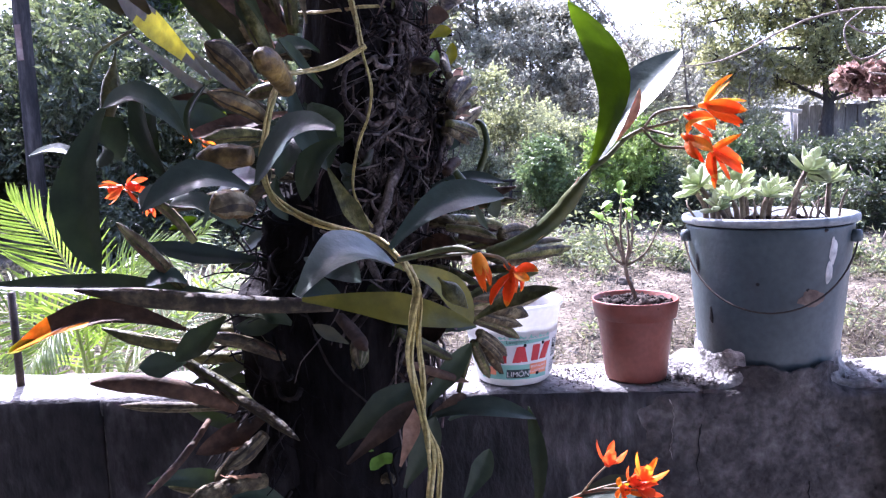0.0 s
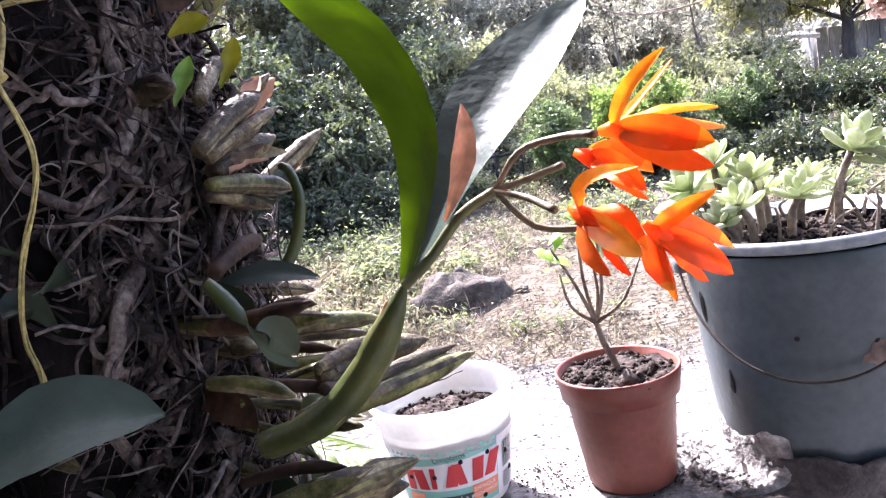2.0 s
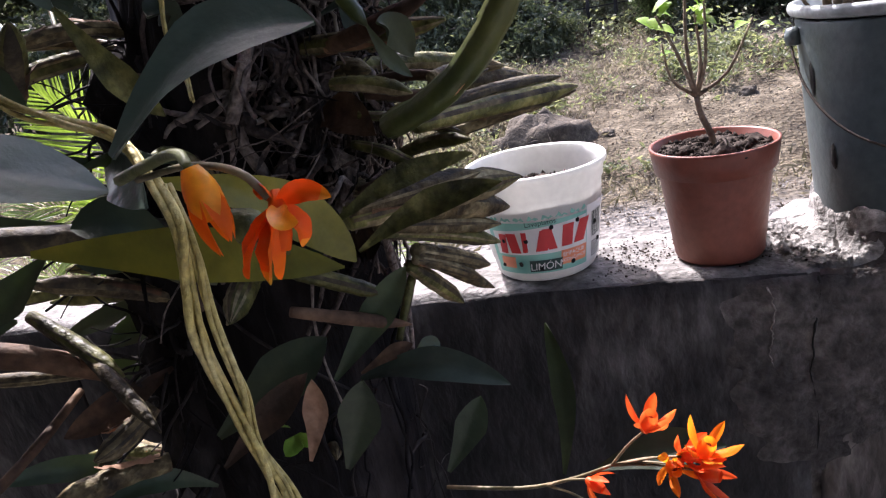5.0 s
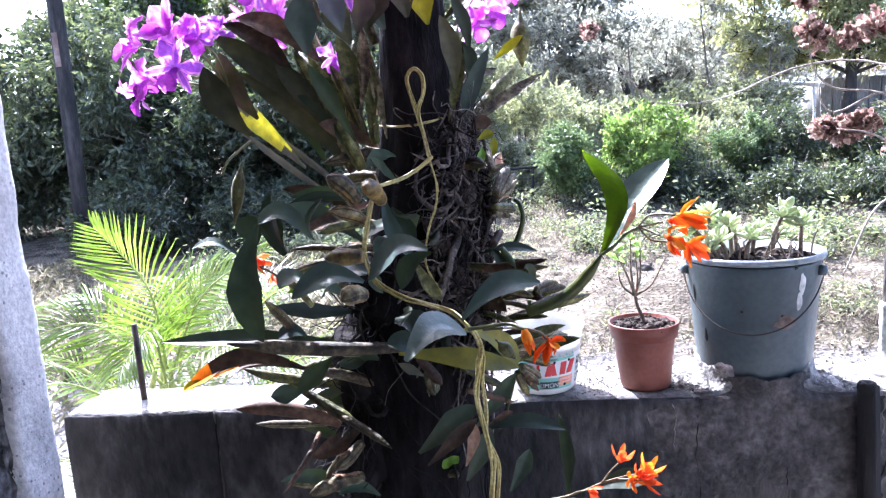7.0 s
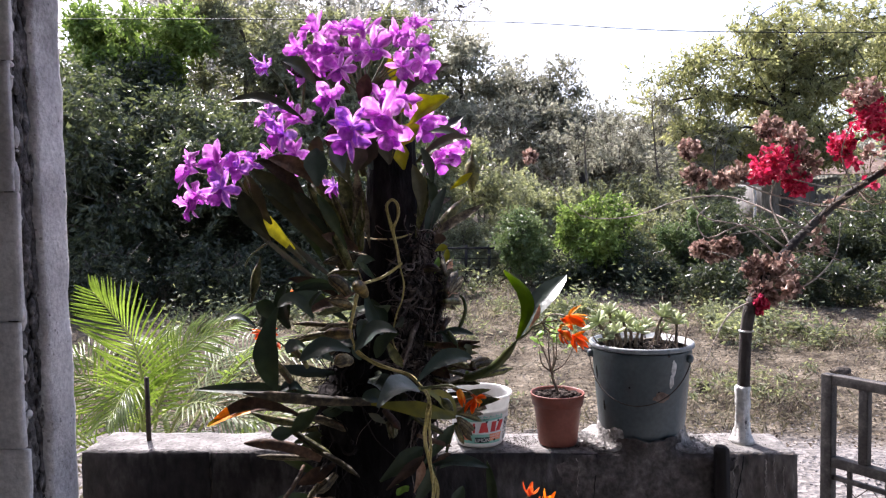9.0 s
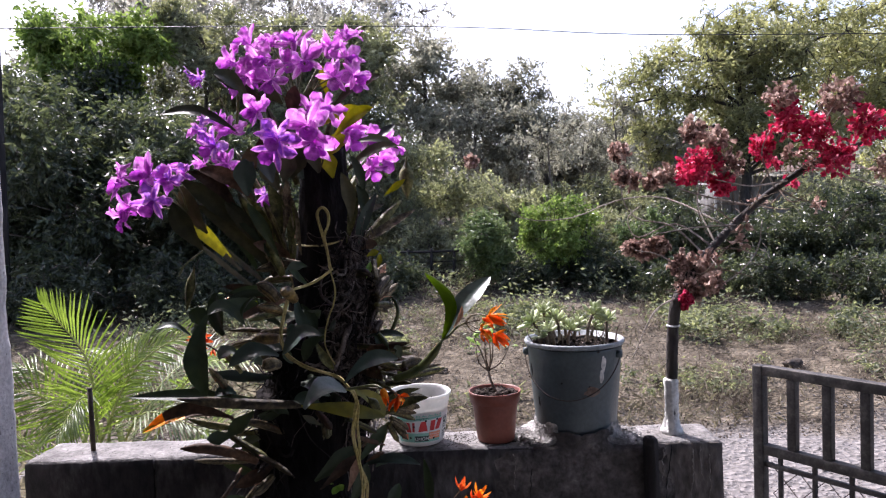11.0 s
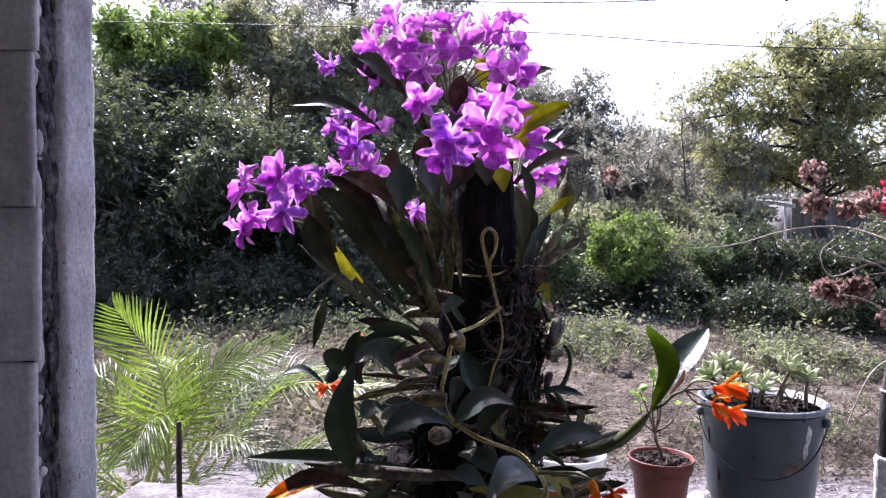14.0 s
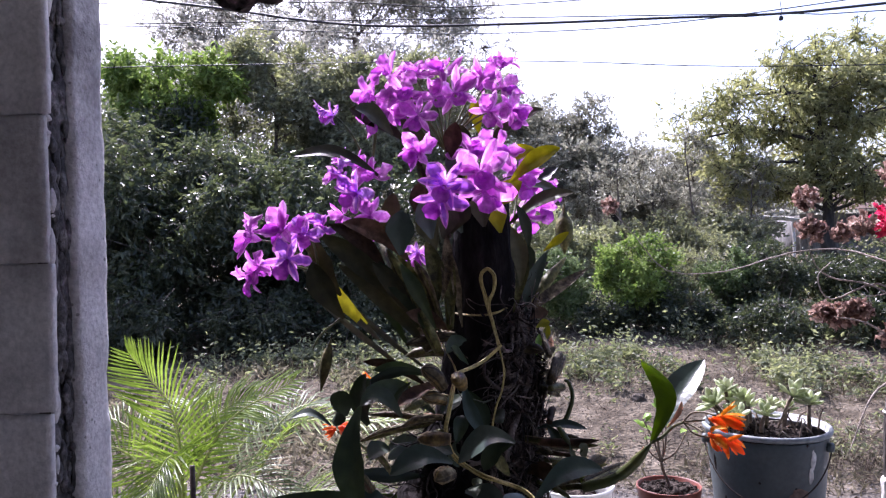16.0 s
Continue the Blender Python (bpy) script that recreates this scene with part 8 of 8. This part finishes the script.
for b, e, w in (((-0.4, -0.11, 1.13), (-0.645, 0.05, 1.285), 0.013), ((-0.39, -0.12, 1.15), (-0.56, 0.0, 1.265), 0.012)):
    orchid_leaf(po, b, e, w, DULLLEAF, (0, 0, -0.004), (-0.2, -0.95, -0.15), 0.3, 0.35, "dull folded leaf stalk", "leaf_stalk")
set_pseudobulb((-0.395, -0.17, 1.197), (-0.496, -0.13, 1.342), 0.011)
set_pseudobulb((-0.381, -0.18, 1.198), (-0.449, -0.2, 1.348), 0.0105)
set_pseudobulb((-0.378, -0.16, 1.229), (-0.415, -0.16, 1.33), 0.009)
set_pseudobulb((-0.364, -0.17, 1.229), (-0.356, -0.19, 1.327), 0.008)
set_pseudobulb((-0.39, -0.15, 1.245), (-0.392, -0.12, 1.363), 0.009)
set_pseudobulb((-0.289, -0.1, 1.185), (-0.18, 0.0, 1.327), 0.0095)
set_pseudobulb((-0.292, -0.12, 1.222), (-0.26, -0.08, 1.357), 0.0095)
set_pseudobulb((-0.286, -0.1, 1.254), (-0.262, -0.02, 1.386), 0.009)
set_pseudobulb((-0.29, -0.08, 1.27), (-0.229, 0.03, 1.339), 0.008)
set_pseudobulb((-0.409, -0.1, 1.224), (-0.497, -0.02, 1.37), 0.009)
set_pseudobulb((-0.403, -0.06, 1.256), (-0.508, 0.0, 1.438), 0.009)
set_pseudobulb((-0.325, -0.06, 1.379), (-0.303, -0.06, 1.485), 0.009)
set_pseudobulb((-0.37, -0.08, 1.362), (-0.425, -0.08, 1.517), 0.009)
set_pseudobulb((-0.344, -0.05, 1.38), (-0.357, -0.02, 1.541), 0.009)


def set_leaf_b(b, e, w, m, sg, fc):
    orchid_leaf(po, b, e, w, DULLLEAF if m is LEATHER and w > 0.025 else m, sg, fc, 0.25, 0.75)


set_leaf_b((-0.546, -0.08, 1.276), (-0.582, -0.1, 1.368), 0.04, LEATHER, (-0.008, 0, 0), (-0.2, -0.95, 0.2))
turning = orchid_leaf(po, (-0.485, -0.08, 1.203), (-0.65, 0.03, 1.337), 0.035, DULLLEAF, (0.002, 0, 0.002), (-0.2, -0.95, -0.12), 0.2, 0.8, "olive leaf with a bright yellow band")
turning.data.materials.append(YELLOWLEAF)
for f in turning.data.polygons:
    if 3 <= (f.index % 78) // 6 + 0.3 * (f.index % 6) < 8.5:
        f.material_index = 1
set_leaf_b((-0.416, -0.18, 1.248), (-0.547, -0.2, 1.372), 0.036, LEATHER, (0, 0, 0.012), (-0.3, -0.8, 0.5))
set_leaf_b((-0.426, -0.22, 1.339), (-0.421, -0.24, 1.4), 0.042, GREYLEAF, (0, -0.006, 0), (0, -1, 0.1))
set_leaf_b((-0.416, -0.21, 1.33), (-0.508, -0.22, 1.386), 0.032, BROWNLEAF, (0, 0, 0.014), (-0.2, -0.8, 0.6))
set_leaf_b((-0.447, -0.02, 1.532), (-0.535, -0.03, 1.586), 0.042, LEATHER, (0, 0, 0.01), (0, -0.9, 0.4))
set_leaf_b((-0.31, -0.14, 1.463), (-0.233, -0.154, 1.489), 0.03, YELLOWLEAF, (0, 0, 0.006), (-0.2, -0.9, 0.4))
set_leaf_b((-0.321, -0.14, 1.401), (-0.262, -0.16, 1.429), 0.034, YELLOWLEAF, (0, 0, 0.008), (0, -0.9, 0.4))
set_leaf_b((-0.249, 0.02, 1.445), (-0.187, 0.02, 1.481), 0.026, GREYLEAF, (0, 0, 0), (0.3, -0.6, 0.7))
set_leaf_b((-0.287, -0.06, 1.426), (-0.181, 0.0, 1.43), 0.026, LEATHER, (0, 0, 0.022), (0, -0.8, 0.6))
set_leaf_b((-0.322, -0.1, 1.421), (-0.362, -0.1, 1.501), 0.034, YELLOWLEAF, (0.006, 0, 0), (-0.2, -0.9, 0.3))
set_leaf_b((-0.346, -0.12, 1.446), (-0.355, -0.13, 1.501), 0.036, GREYLEAF, (0, 0, 0), (0, -1, 0.2))
set_leaf_b((-0.399, -0.2, 1.385), (-0.401, -0.2, 1.441), 0.03, BROWNLEAF, (0, 0, 0), (0, -1, 0.3))
set_leaf_b((-0.382, -0.22, 1.36), (-0.394, -0.23, 1.414), 0.034, GREYLEAF, (0, 0, 0), (0.2, -0.9, 0.3))
set_leaf_b((-0.368, -0.2, 1.36), (-0.354, -0.2, 1.411), 0.034, LEATHER, (0, 0, 0), (0.2, -0.9, 0.3))
set_leaf_b((-0.312, 0.0, 1.513), (-0.21, 0.02, 1.581), 0.03, LEATHER, (0, 0, 0.016), (0.2, -0.8, 0.6))
set_leaf_b((-0.472, -0.06, 1.368), (-0.459, -0.06, 1.44), 0.034, LEATHER, (0, 0, 0), (0, -1, 0.2))
set_leaf_b((-0.26, -0.08, 1.357), (-0.245, -0.1, 1.304), 0.024, LEATHER, (0.006, 0, 0.006), (0.2, -0.9, 0.3))
set_leaf_b((-0.356, -0.19, 1.327), (-0.361, -0.2, 1.248), 0.016, BULB, (0, 0, 0), (0, -1, 0.1))
set_leaf_b((-0.216, 0.02, 1.338), (-0.172, 0.02, 1.37), 0.016, YELLOWLEAF, (0, 0, 0), (0, -0.9, 0.4))
set_leaf_b((-0.34, -0.02, 1.502), (-0.352, -0.02, 1.554), 0.03, LEATHER, (0, 0, 0), (0, -1, 0.2))
set_leaf_b((-0.405, -0.02, 1.525), (-0.449, -0.03, 1.564), 0.03, LEATHER, (0, 0, 0), (0, -0.9, 0.4))
set_leaf_b((-0.32, 0.0, 1.542), (-0.327, 0.0, 1.599), 0.026, YELLOWLEAF, (0, 0, 0), (0, -1, 0.2))
set_leaf_b((-0.28, -0.1, 1.297), (-0.211, -0.04, 1.32), 0.018, DRYBULB, (0, 0, 0), (0, -0.9, 0.4))
set_leaf_b((-0.382, -0.2, 1.233), (-0.427, -0.22, 1.327), 0.022, LEATHER, (0, 0, 0.004), (-0.2, -0.9, 0.3))
set_leaf_b((-0.398, -0.2, 1.234), (-0.466, -0.2, 1.332), 0.024, LEATHER, (0, 0, 0.006), (-0.2, -0.9, 0.3))
set_leaf_b((-0.283, -0.12, 1.221), (-0.149, -0.04, 1.308), 0.02, DRYBULB, (0, 0, 0.004), (0, -0.8, 0.5))


def set_leaf_c(b, e, w, m, sg, fc):
    orchid_leaf(po, b, e, w, DULLLEAF if m is LEATHER and w > 0.025 else m, sg, fc, 0.25, 0.75)


set_leaf_c((-0.444, -0.2, 1.344), (-0.413, -0.22, 1.396), 0.04, GREYLEAF, (-0.004, -0.006, 0), (-0.2, -1, 0.2))
set_leaf_c((-0.514, -0.2, 1.25), (-0.55, -0.23, 1.333), 0.042, LEATHER, (-0.006, -0.004, 0), (-0.2, -1, 0.1))
set_leaf_c((-0.448, -0.2, 1.311), (-0.533, -0.2, 1.385), 0.028, BROWNLEAF, (0.006, 0, 0.012), (-0.3, -0.8, 0.6))
set_leaf_c((-0.474, -0.1, 1.462), (-0.6, -0.14, 1.494), 0.03, LEATHER, (0, 0, 0.022), (0, -0.75, 0.65))
set_leaf_c((-0.454, -0.09, 1.529), (-0.507, -0.12, 1.567), 0.04, LEATHER, (0, 0, 0.012), (0, -0.8, 0.6))
set_leaf_c((-0.273, -0.23, 1.431), (-0.204, -0.25, 1.475), 0.03, YELLOWLEAF, (0, 0, 0.008), (-0.2, -0.9, 0.4))
set_leaf_c((-0.297, -0.2, 1.398), (-0.255, -0.22, 1.435), 0.034, YELLOWLEAF, (0, 0, 0.004), (-0.3, -0.9, 0.2))
set_leaf_c((-0.274, -0.1, 1.381), (-0.174, -0.12, 1.425), 0.03, LEATHER, (0, 0, 0.014), (0, -0.75, 0.65))
set_leaf_c((-0.377, -0.2, 1.348), (-0.398, -0.22, 1.401), 0.034, LEATHER, (0, 0, 0), (0, -1, 0.2))
set_leaf_c((-0.378, -0.19, 1.272), (-0.392, -0.21, 1.357), 0.026, BULB, (0.006, 0, 0), (0, -1, 0.1))
set_leaf_c((-0.408, -0.19, 1.234), (-0.469, -0.21, 1.33), 0.03, LEATHER, (0.004, 0, 0.006), (-0.3, -0.9, 0.2))
set_leaf_c((-0.36, -0.16, 1.476), (-0.347, -0.17, 1.531), 0.03, BROWNLEAF, (0, 0, 0), (0, -1, 0.2))
set_leaf_c((-0.425, -0.17, 1.2), (-0.49, -0.16, 1.295), 0.018, LEATHER, (0.004, 0, 0.006), (-0.2, -0.9, 0.3))
set_leaf_c((-0.245, -0.08, 1.341), (-0.262, -0.12, 1.41), 0.02, LEATHER, (0.006, 0, 0), (0.2, -0.9, 0.2))
set_leaf_c((-0.359, -0.19, 1.252), (-0.354, -0.2, 1.324), 0.018, BULB, (-0.004, 0, 0), (0, -1, 0.1))


def set_blade_b(b, e, w, m, sg):
    orchid_leaf(po, b, e, w, DULLLEAF if m is LEATHER else m, sg, (0.1, -1, 0.15), 0.3, 0.6)


set_blade_b((-0.271, -0.15, 1.25), (-0.252, -0.16, 1.357), 0.02, BULB, (0.004, 0, 0))
set_blade_b((-0.261, -0.12, 1.228), (-0.217, -0.12, 1.339), 0.024, GREYLEAF, (-0.006, 0, 0))
set_blade_b((-0.26, -0.16, 1.289), (-0.271, -0.18, 1.375), 0.026, LEATHER, (0.006, 0, 0))
set_blade_b((-0.359, -0.18, 1.368), (-0.335, -0.2, 1.422), 0.04, LEATHER, (0, 0, 0))
set_blade_b((-0.31, -0.18, 1.376), (-0.316, -0.2, 1.427), 0.036, LEATHER, (0, 0, 0))
set_blade_b((-0.287, -0.17, 1.367), (-0.294, -0.19, 1.413), 0.03, YELLOWLEAF, (0, 0, 0))
set_blade_b((-0.344, -0.15, 1.369), (-0.364, -0.17, 1.417), 0.03, GREYLEAF, (0, 0, 0))
set_blade_b((-0.389, -0.18, 1.218), (-0.437, -0.18, 1.34), 0.026, BULB, (0.006, 0, 0))
set_blade_b((-0.401, -0.18, 1.204), (-0.523, -0.19, 1.327), 0.032, LEATHER, (0.01, 0, 0.006))
set_blade_b((-0.372, -0.2, 1.272), (-0.363, -0.2, 1.366), 0.018, DRYBULB, (0.004, 0, 0))
set_blade_b((-0.345, -0.19, 1.233), (-0.356, -0.2, 1.338), 0.014, PALESTREAK, (0, 0, 0))

bud(po, (-0.173, 0.1, 1.423), (-0.174, 0.1, 1.332), 0.016, BULB, "closed olive seed pod")
HEADS = ((-0.581, -0.08, 1.314), (-0.496, -0.08, 1.359), (-0.358, -0.16, 1.385), (-0.266, -0.02, 1.387), (-0.376, -0.03, 1.512), (-0.506, 0.0, 1.477), (-0.408, -0.15, 1.313))


def set_bloom(k, e, w, s):
    h = min(HEADS, key=lambda q: (Vector(q) - Vector(e)).length)
    back = Vector(e) - Vector(w).normalized() * 0.006
    stalk(po, (h, Vector(h).lerp(back, 0.55) + Vector((0, 0.01, 0.012)), back), (0.002, 0.0013), STEM, "flower_stalk")
    # Blooms in the shade take the bluer petal copy.
    tint = VIOLET if k in (3, 4, 6, 7, 8, 12, 15, 16, 40, 41) else None
    purple_flower(po, e, w, s, 900 + k, 0.95 - 0.3 * (k % 3 == 2), tint)
    if k % 2 == 0 or k < 7:
        rg = random.Random(1500 + k)
        v = Vector(w) + Vector((rg.uniform(-1, 1), rg.uniform(-0.4, 0.6), rg.uniform(-1, 1)))
        purple_flower(po, Vector(e) + Vector((rg.uniform(-0.018, 0.018), rg.uniform(0.008, 0.025), rg.uniform(-0.015, 0.015))), v, s * 0.85, 1600 + k, 0.6, tint)


set_bloom(0, (-0.647, -0.2, 1.369), (-0.5, -0.7, 0.2), 0.042)
set_bloom(1, (-0.633, -0.21, 1.328), (-0.4, -0.8, -0.2), 0.042)
set_bloom(2, (-0.597, -0.21, 1.379), (-0.1, -0.8, 0.5), 0.044)
set_bloom(3, (-0.567, -0.2, 1.373), (0.2, -0.9, 0.3), 0.044)
set_bloom(4, (-0.588, -0.22, 1.338), (0.1, -0.9, -0.3), 0.042)
set_bloom(5, (-0.65, -0.2, 1.312), (-0.5, -0.6, -0.5), 0.036)
set_bloom(6, (-0.554, -0.17, 1.382), (0.4, -0.6, 0.4), 0.04)
set_bloom(7, (-0.532, -0.12, 1.465), (-0.6, -0.5, 0.3), 0.042)
set_bloom(8, (-0.503, -0.14, 1.436), (-0.2, -0.9, 0.0), 0.044)
set_bloom(9, (-0.528, -0.13, 1.403), (-0.5, -0.7, -0.3), 0.04)
set_bloom(10, (-0.487, -0.1, 1.465), (-0.1, -0.8, 0.4), 0.042)
set_bloom(11, (-0.483, -0.14, 1.401), (0.2, -0.9, -0.2), 0.042)
set_bloom(12, (-0.527, -0.08, 1.487), (-0.4, -0.4, 0.6), 0.038)
set_bloom(13, (-0.494, -0.13, 1.376), (0.0, -0.8, -0.4), 0.036)
set_bloom(14, (-0.392, -0.26, 1.476), (-0.2, -0.9, 0.2), 0.05)
set_bloom(15, (-0.355, -0.28, 1.43), (0.05, -1.0, -0.05), 0.054)
set_bloom(16, (-0.363, -0.275, 1.413), (0.0, -0.9, -0.3), 0.044)
set_bloom(17, (-0.311, -0.26, 1.448), (0.3, -0.9, 0.1), 0.05)
set_bloom(18, (-0.305, -0.25, 1.423), (0.3, -0.9, -0.2), 0.044)
set_bloom(19, (-0.288, -0.22, 1.479), (0.3, -0.7, 0.4), 0.044)
set_bloom(20, (-0.261, -0.16, 1.453), (0.5, -0.7, 0.1), 0.044)
set_bloom(21, (-0.225, 0.06, 1.418), (0.5, -0.7, -0.1), 0.046)
set_bloom(22, (-0.207, 0.08, 1.458), (0.6, -0.6, 0.2), 0.042)
set_bloom(23, (-0.245, 0.05, 1.399), (0.3, -0.8, -0.4), 0.04)
set_bloom(24, (-0.249, 0.02, 1.455), (0.4, -0.8, 0.2), 0.044)
set_bloom(25, (-0.496, -0.02, 1.607), (-0.5, -0.7, 0.2), 0.048)
set_bloom(26, (-0.469, 0.0, 1.647), (-0.3, -0.7, 0.5), 0.05)
set_bloom(27, (-0.441, -0.04, 1.607), (-0.1, -0.9, 0.2), 0.05)
set_bloom(28, (-0.425, 0.0, 1.644), (0.0, -0.7, 0.6), 0.048)
set_bloom(29, (-0.39, -0.04, 1.595), (0.1, -0.9, 0.1), 0.05)
set_bloom(30, (-0.377, 0.0, 1.645), (0.0, -0.7, 0.6), 0.05)
set_bloom(31, (-0.358, -0.03, 1.604), (0.2, -0.9, 0.1), 0.048)
set_bloom(32, (-0.312, 0.02, 1.641), (0.2, -0.8, 0.4), 0.048)
set_bloom(33, (-0.279, 0.0, 1.615), (0.4, -0.8, 0.2), 0.048)
set_bloom(34, (-0.263, -0.02, 1.576), (0.5, -0.8, -0.1), 0.042)
set_bloom(35, (-0.3, -0.02, 1.574), (0.2, -0.9, -0.2), 0.042)
set_bloom(36, (-0.465, -0.04, 1.577), (-0.2, -0.9, -0.2), 0.044)
set_bloom(37, (-0.418, -0.05, 1.567), (0.0, -0.9, -0.3), 0.042)
set_bloom(38, (-0.278, 0.03, 1.66), (0.3, -0.6, 0.7), 0.04)
set_bloom(39, (-0.493, -0.02, 1.573), (-0.4, -0.8, -0.3), 0.04)
set_bloom(40, (-0.57, 0.0, 1.582), (-0.6, -0.6, 0.1), 0.034)
set_bloom(41, (-0.411, -0.15, 1.342), (-0.1, -0.8, -0.4), 0.034)
set_bloom(42, (-0.325, -0.15, 1.483), (0.1, -0.8, 0.5), 0.042)


# ---- twine round the trunk ----
def strands(pts, r, seed):
    """Three loose fibres that wind round one another and stray apart here and there."""
    run, geos = curve_points(pts, 90), []
    for k in range(3):
        line = []
        for i, q in enumerate(run):
            d = (run[min(i + 1, len(run) - 1)] - run[max(i - 1, 0)]).normalized()
            s = d.cross(Vector((0.3, -1, 0.2))).normalized()
            a = i * 0.11 + k * 2.094 + seed
            loose = 0.55 + 0.9 * max(0.0, noise.noise(Vector((i * 0.09, seed, k * 0.4))))
            line.append(q + (s * math.cos(a) + d.cross(s) * math.sin(a)) * r * loose)
        geos.append(tube(line, r * (0.62, 0.5, 0.4)[k], 6))
    return join(*geos)


FK = (-0.293, -0.205, 1.206)


def tie_twine(lab, pts, r):
    tagged(part("twine", strands(pts, r, r * 3000), TWINE), lab, "twine")


tie_twine('yellowed nylon twine knotted in a loop on the trunk', ((-0.305, -0.17, 1.252), (-0.314, -0.175, 1.285), (-0.316, -0.178, 1.305), (-0.307, -0.178, 1.315), (-0.297, -0.178, 1.304), (-0.299, -0.175, 1.284), (-0.306, -0.172, 1.264), (-0.301, -0.18, 1.236), (-0.294, -0.2, 1.21), FK, (-0.319, -0.23, 1.188), (-0.349, -0.262, 1.179)), 0.0024)
tie_twine('thin end of yellow twine hanging on the trunk', (FK, (-0.287, -0.2, 1.171), (-0.291, -0.205, 1.144), (-0.301, -0.21, 1.118), (-0.306, -0.215, 1.084), (-0.299, -0.22, 1.063), (-0.286, -0.24, 1.049)), 0.0014)
tie_twine('yellow twine running down to the leaves', ((-0.349, -0.262, 1.179), (-0.355, -0.28, 1.156), (-0.36, -0.285, 1.129), (-0.363, -0.29, 1.106), (-0.354, -0.3, 1.084), (-0.334, -0.31, 1.068), (-0.297, -0.32, 1.055), (-0.265, -0.33, 1.046), (-0.245, -0.345, 1.031)), 0.0026)
tie_twine('frayed yellow twine hanging in front of the trunk', ((-0.245, -0.345, 1.031), (-0.236, -0.35, 1.013), (-0.24, -0.35, 0.988), (-0.243, -0.348, 0.958), (-0.239, -0.346, 0.927), (-0.234, -0.345, 0.901), (-0.232, -0.345, 0.875), (-0.235, -0.345, 0.843), (-0.235, -0.345, 0.816)), 0.003)
tie_twine('second strand of frayed yellow twine', ((-0.241, -0.343, 1.028), (-0.234, -0.348, 1.004), (-0.237, -0.346, 0.974), (-0.235, -0.344, 0.94), (-0.236, -0.343, 0.913), (-0.227, -0.343, 0.887), (-0.227, -0.343, 0.86), (-0.232, -0.343, 0.824)), 0.0022)
tie_twine('twine tied across the trunk', ((-0.369, -0.15, 1.252), (-0.335, -0.165, 1.248), (-0.302, -0.168, 1.249), (-0.282, -0.14, 1.255), (-0.269, -0.1, 1.258)), 0.0015)
tie_twine('twine strand across the upper trunk', ((-0.379, -0.15, 1.207), (-0.36, -0.2, 1.185), (-0.349, -0.26, 1.179)), 0.0012)


nest = part("hanging_bundle", join(lathe([(0.001, -0.03), (0.02, -0.026), (0.034, -0.01), (0.036, 0.01), (0.025, 0.03), (0.004, 0.05)], (-0.64, -0.25, 1.714), 18, 0.014, 5), lathe([(0.001, -0.02), (0.018, -0.014), (0.024, 0.0), (0.018, 0.02), (0.003, 0.03)], (-0.597, -0.25, 1.711), 14, 0.01, 9), tube([(-0.625, -0.25, 1.73), (-0.625, -0.25, 2.75)], 0.0015, 5)), SCALE)
tagged(nest, "brown dried bundle hanging on a string", "bundle")

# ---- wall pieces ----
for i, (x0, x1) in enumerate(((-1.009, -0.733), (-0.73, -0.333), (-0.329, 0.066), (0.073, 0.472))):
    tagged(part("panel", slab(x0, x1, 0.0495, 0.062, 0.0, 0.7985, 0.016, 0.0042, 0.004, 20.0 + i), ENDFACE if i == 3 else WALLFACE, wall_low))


def ragged_strip(x, z0, z1, width, seed, lean=0.0):
    """A thin uneven strip that runs down the wall's face, for a crack's broken edge or a run of lime."""
    rg, verts, faces, n = random.Random(seed), [], [], 34
    c = x
    for i in range(n + 1):
        t = i / n
        c += rg.uniform(-1, 1) * 0.0016 + lean / n
        w = width * (0.35 + 0.65 * abs(noise.noise(Vector((seed, t * 6, 0)))) * 2) * (1 - 0.7 * t)
        z = z0 + (z1 - z0) * t
        verts += [(c - w, 0.0462, z), (c - 0.3 * w, 0.0447, z), (c + 0.4 * w, 0.0449, z), (c + w, 0.0462, z)]
    for i in range(n):
        faces += [[4 * i + k + 1, 4 * i + k, 4 * i + k + 4, 4 * i + k + 5] for k in range(3)]
    return verts, faces


for x, z0, z1, w, k, lean in ((0.407, 0.79, 0.69, 0.0026, 1, 0.002), (0.44, 0.775, 0.645, 0.0018, 2, 0.0), (0.424, 0.793, 0.72, 0.0015, 3, 0.001), (0.352, 0.795, 0.72, 0.003, 4, -0.008), (0.03, 0.79, 0.71, 0.0016, 5, 0.0)):
    part("lime_run", ragged_strip(x, z0, z1, w, k, lean), LIMERUN, wall_low, "pale lime run down the face")
for x, z0, z1, w, k, lean in ((0.364, 0.797, 0.6, 0.0016, 11, -0.028), (0.2, 0.77, 0.62, 0.0014, 12, 0.01), (0.0725, 0.797, 0.62, 0.0022, 13, -0.004), (0.262, 0.76, 0.66, 0.0012, 14, 0.01)):
    part("crack", ragged_strip(x, z0, z1, w, k, lean), DARKHOLE, wall_low, "dark crack down the plaster")
for i in range(12):
    z1 = 2.503 - 0.2325 * (i - 0)
    off = 0.2 if i % 2 else 0.0
    for k in range(3):
        xa = max(-1.6, -0.9805 - 0.42 * (k + 1) + off)
        xb = min(-0.9805, -0.9805 - 0.42 * k + off - 0.007)
        if xb - xa > 0.05:
            part("block", slab(xa, xb, JY0 - 0.001, JY0 + 0.012, z1 - 0.2312, z1, 0.01, 0.003, 0.002, 40.0 + i * 3 + k), BLOCK, wall_left)
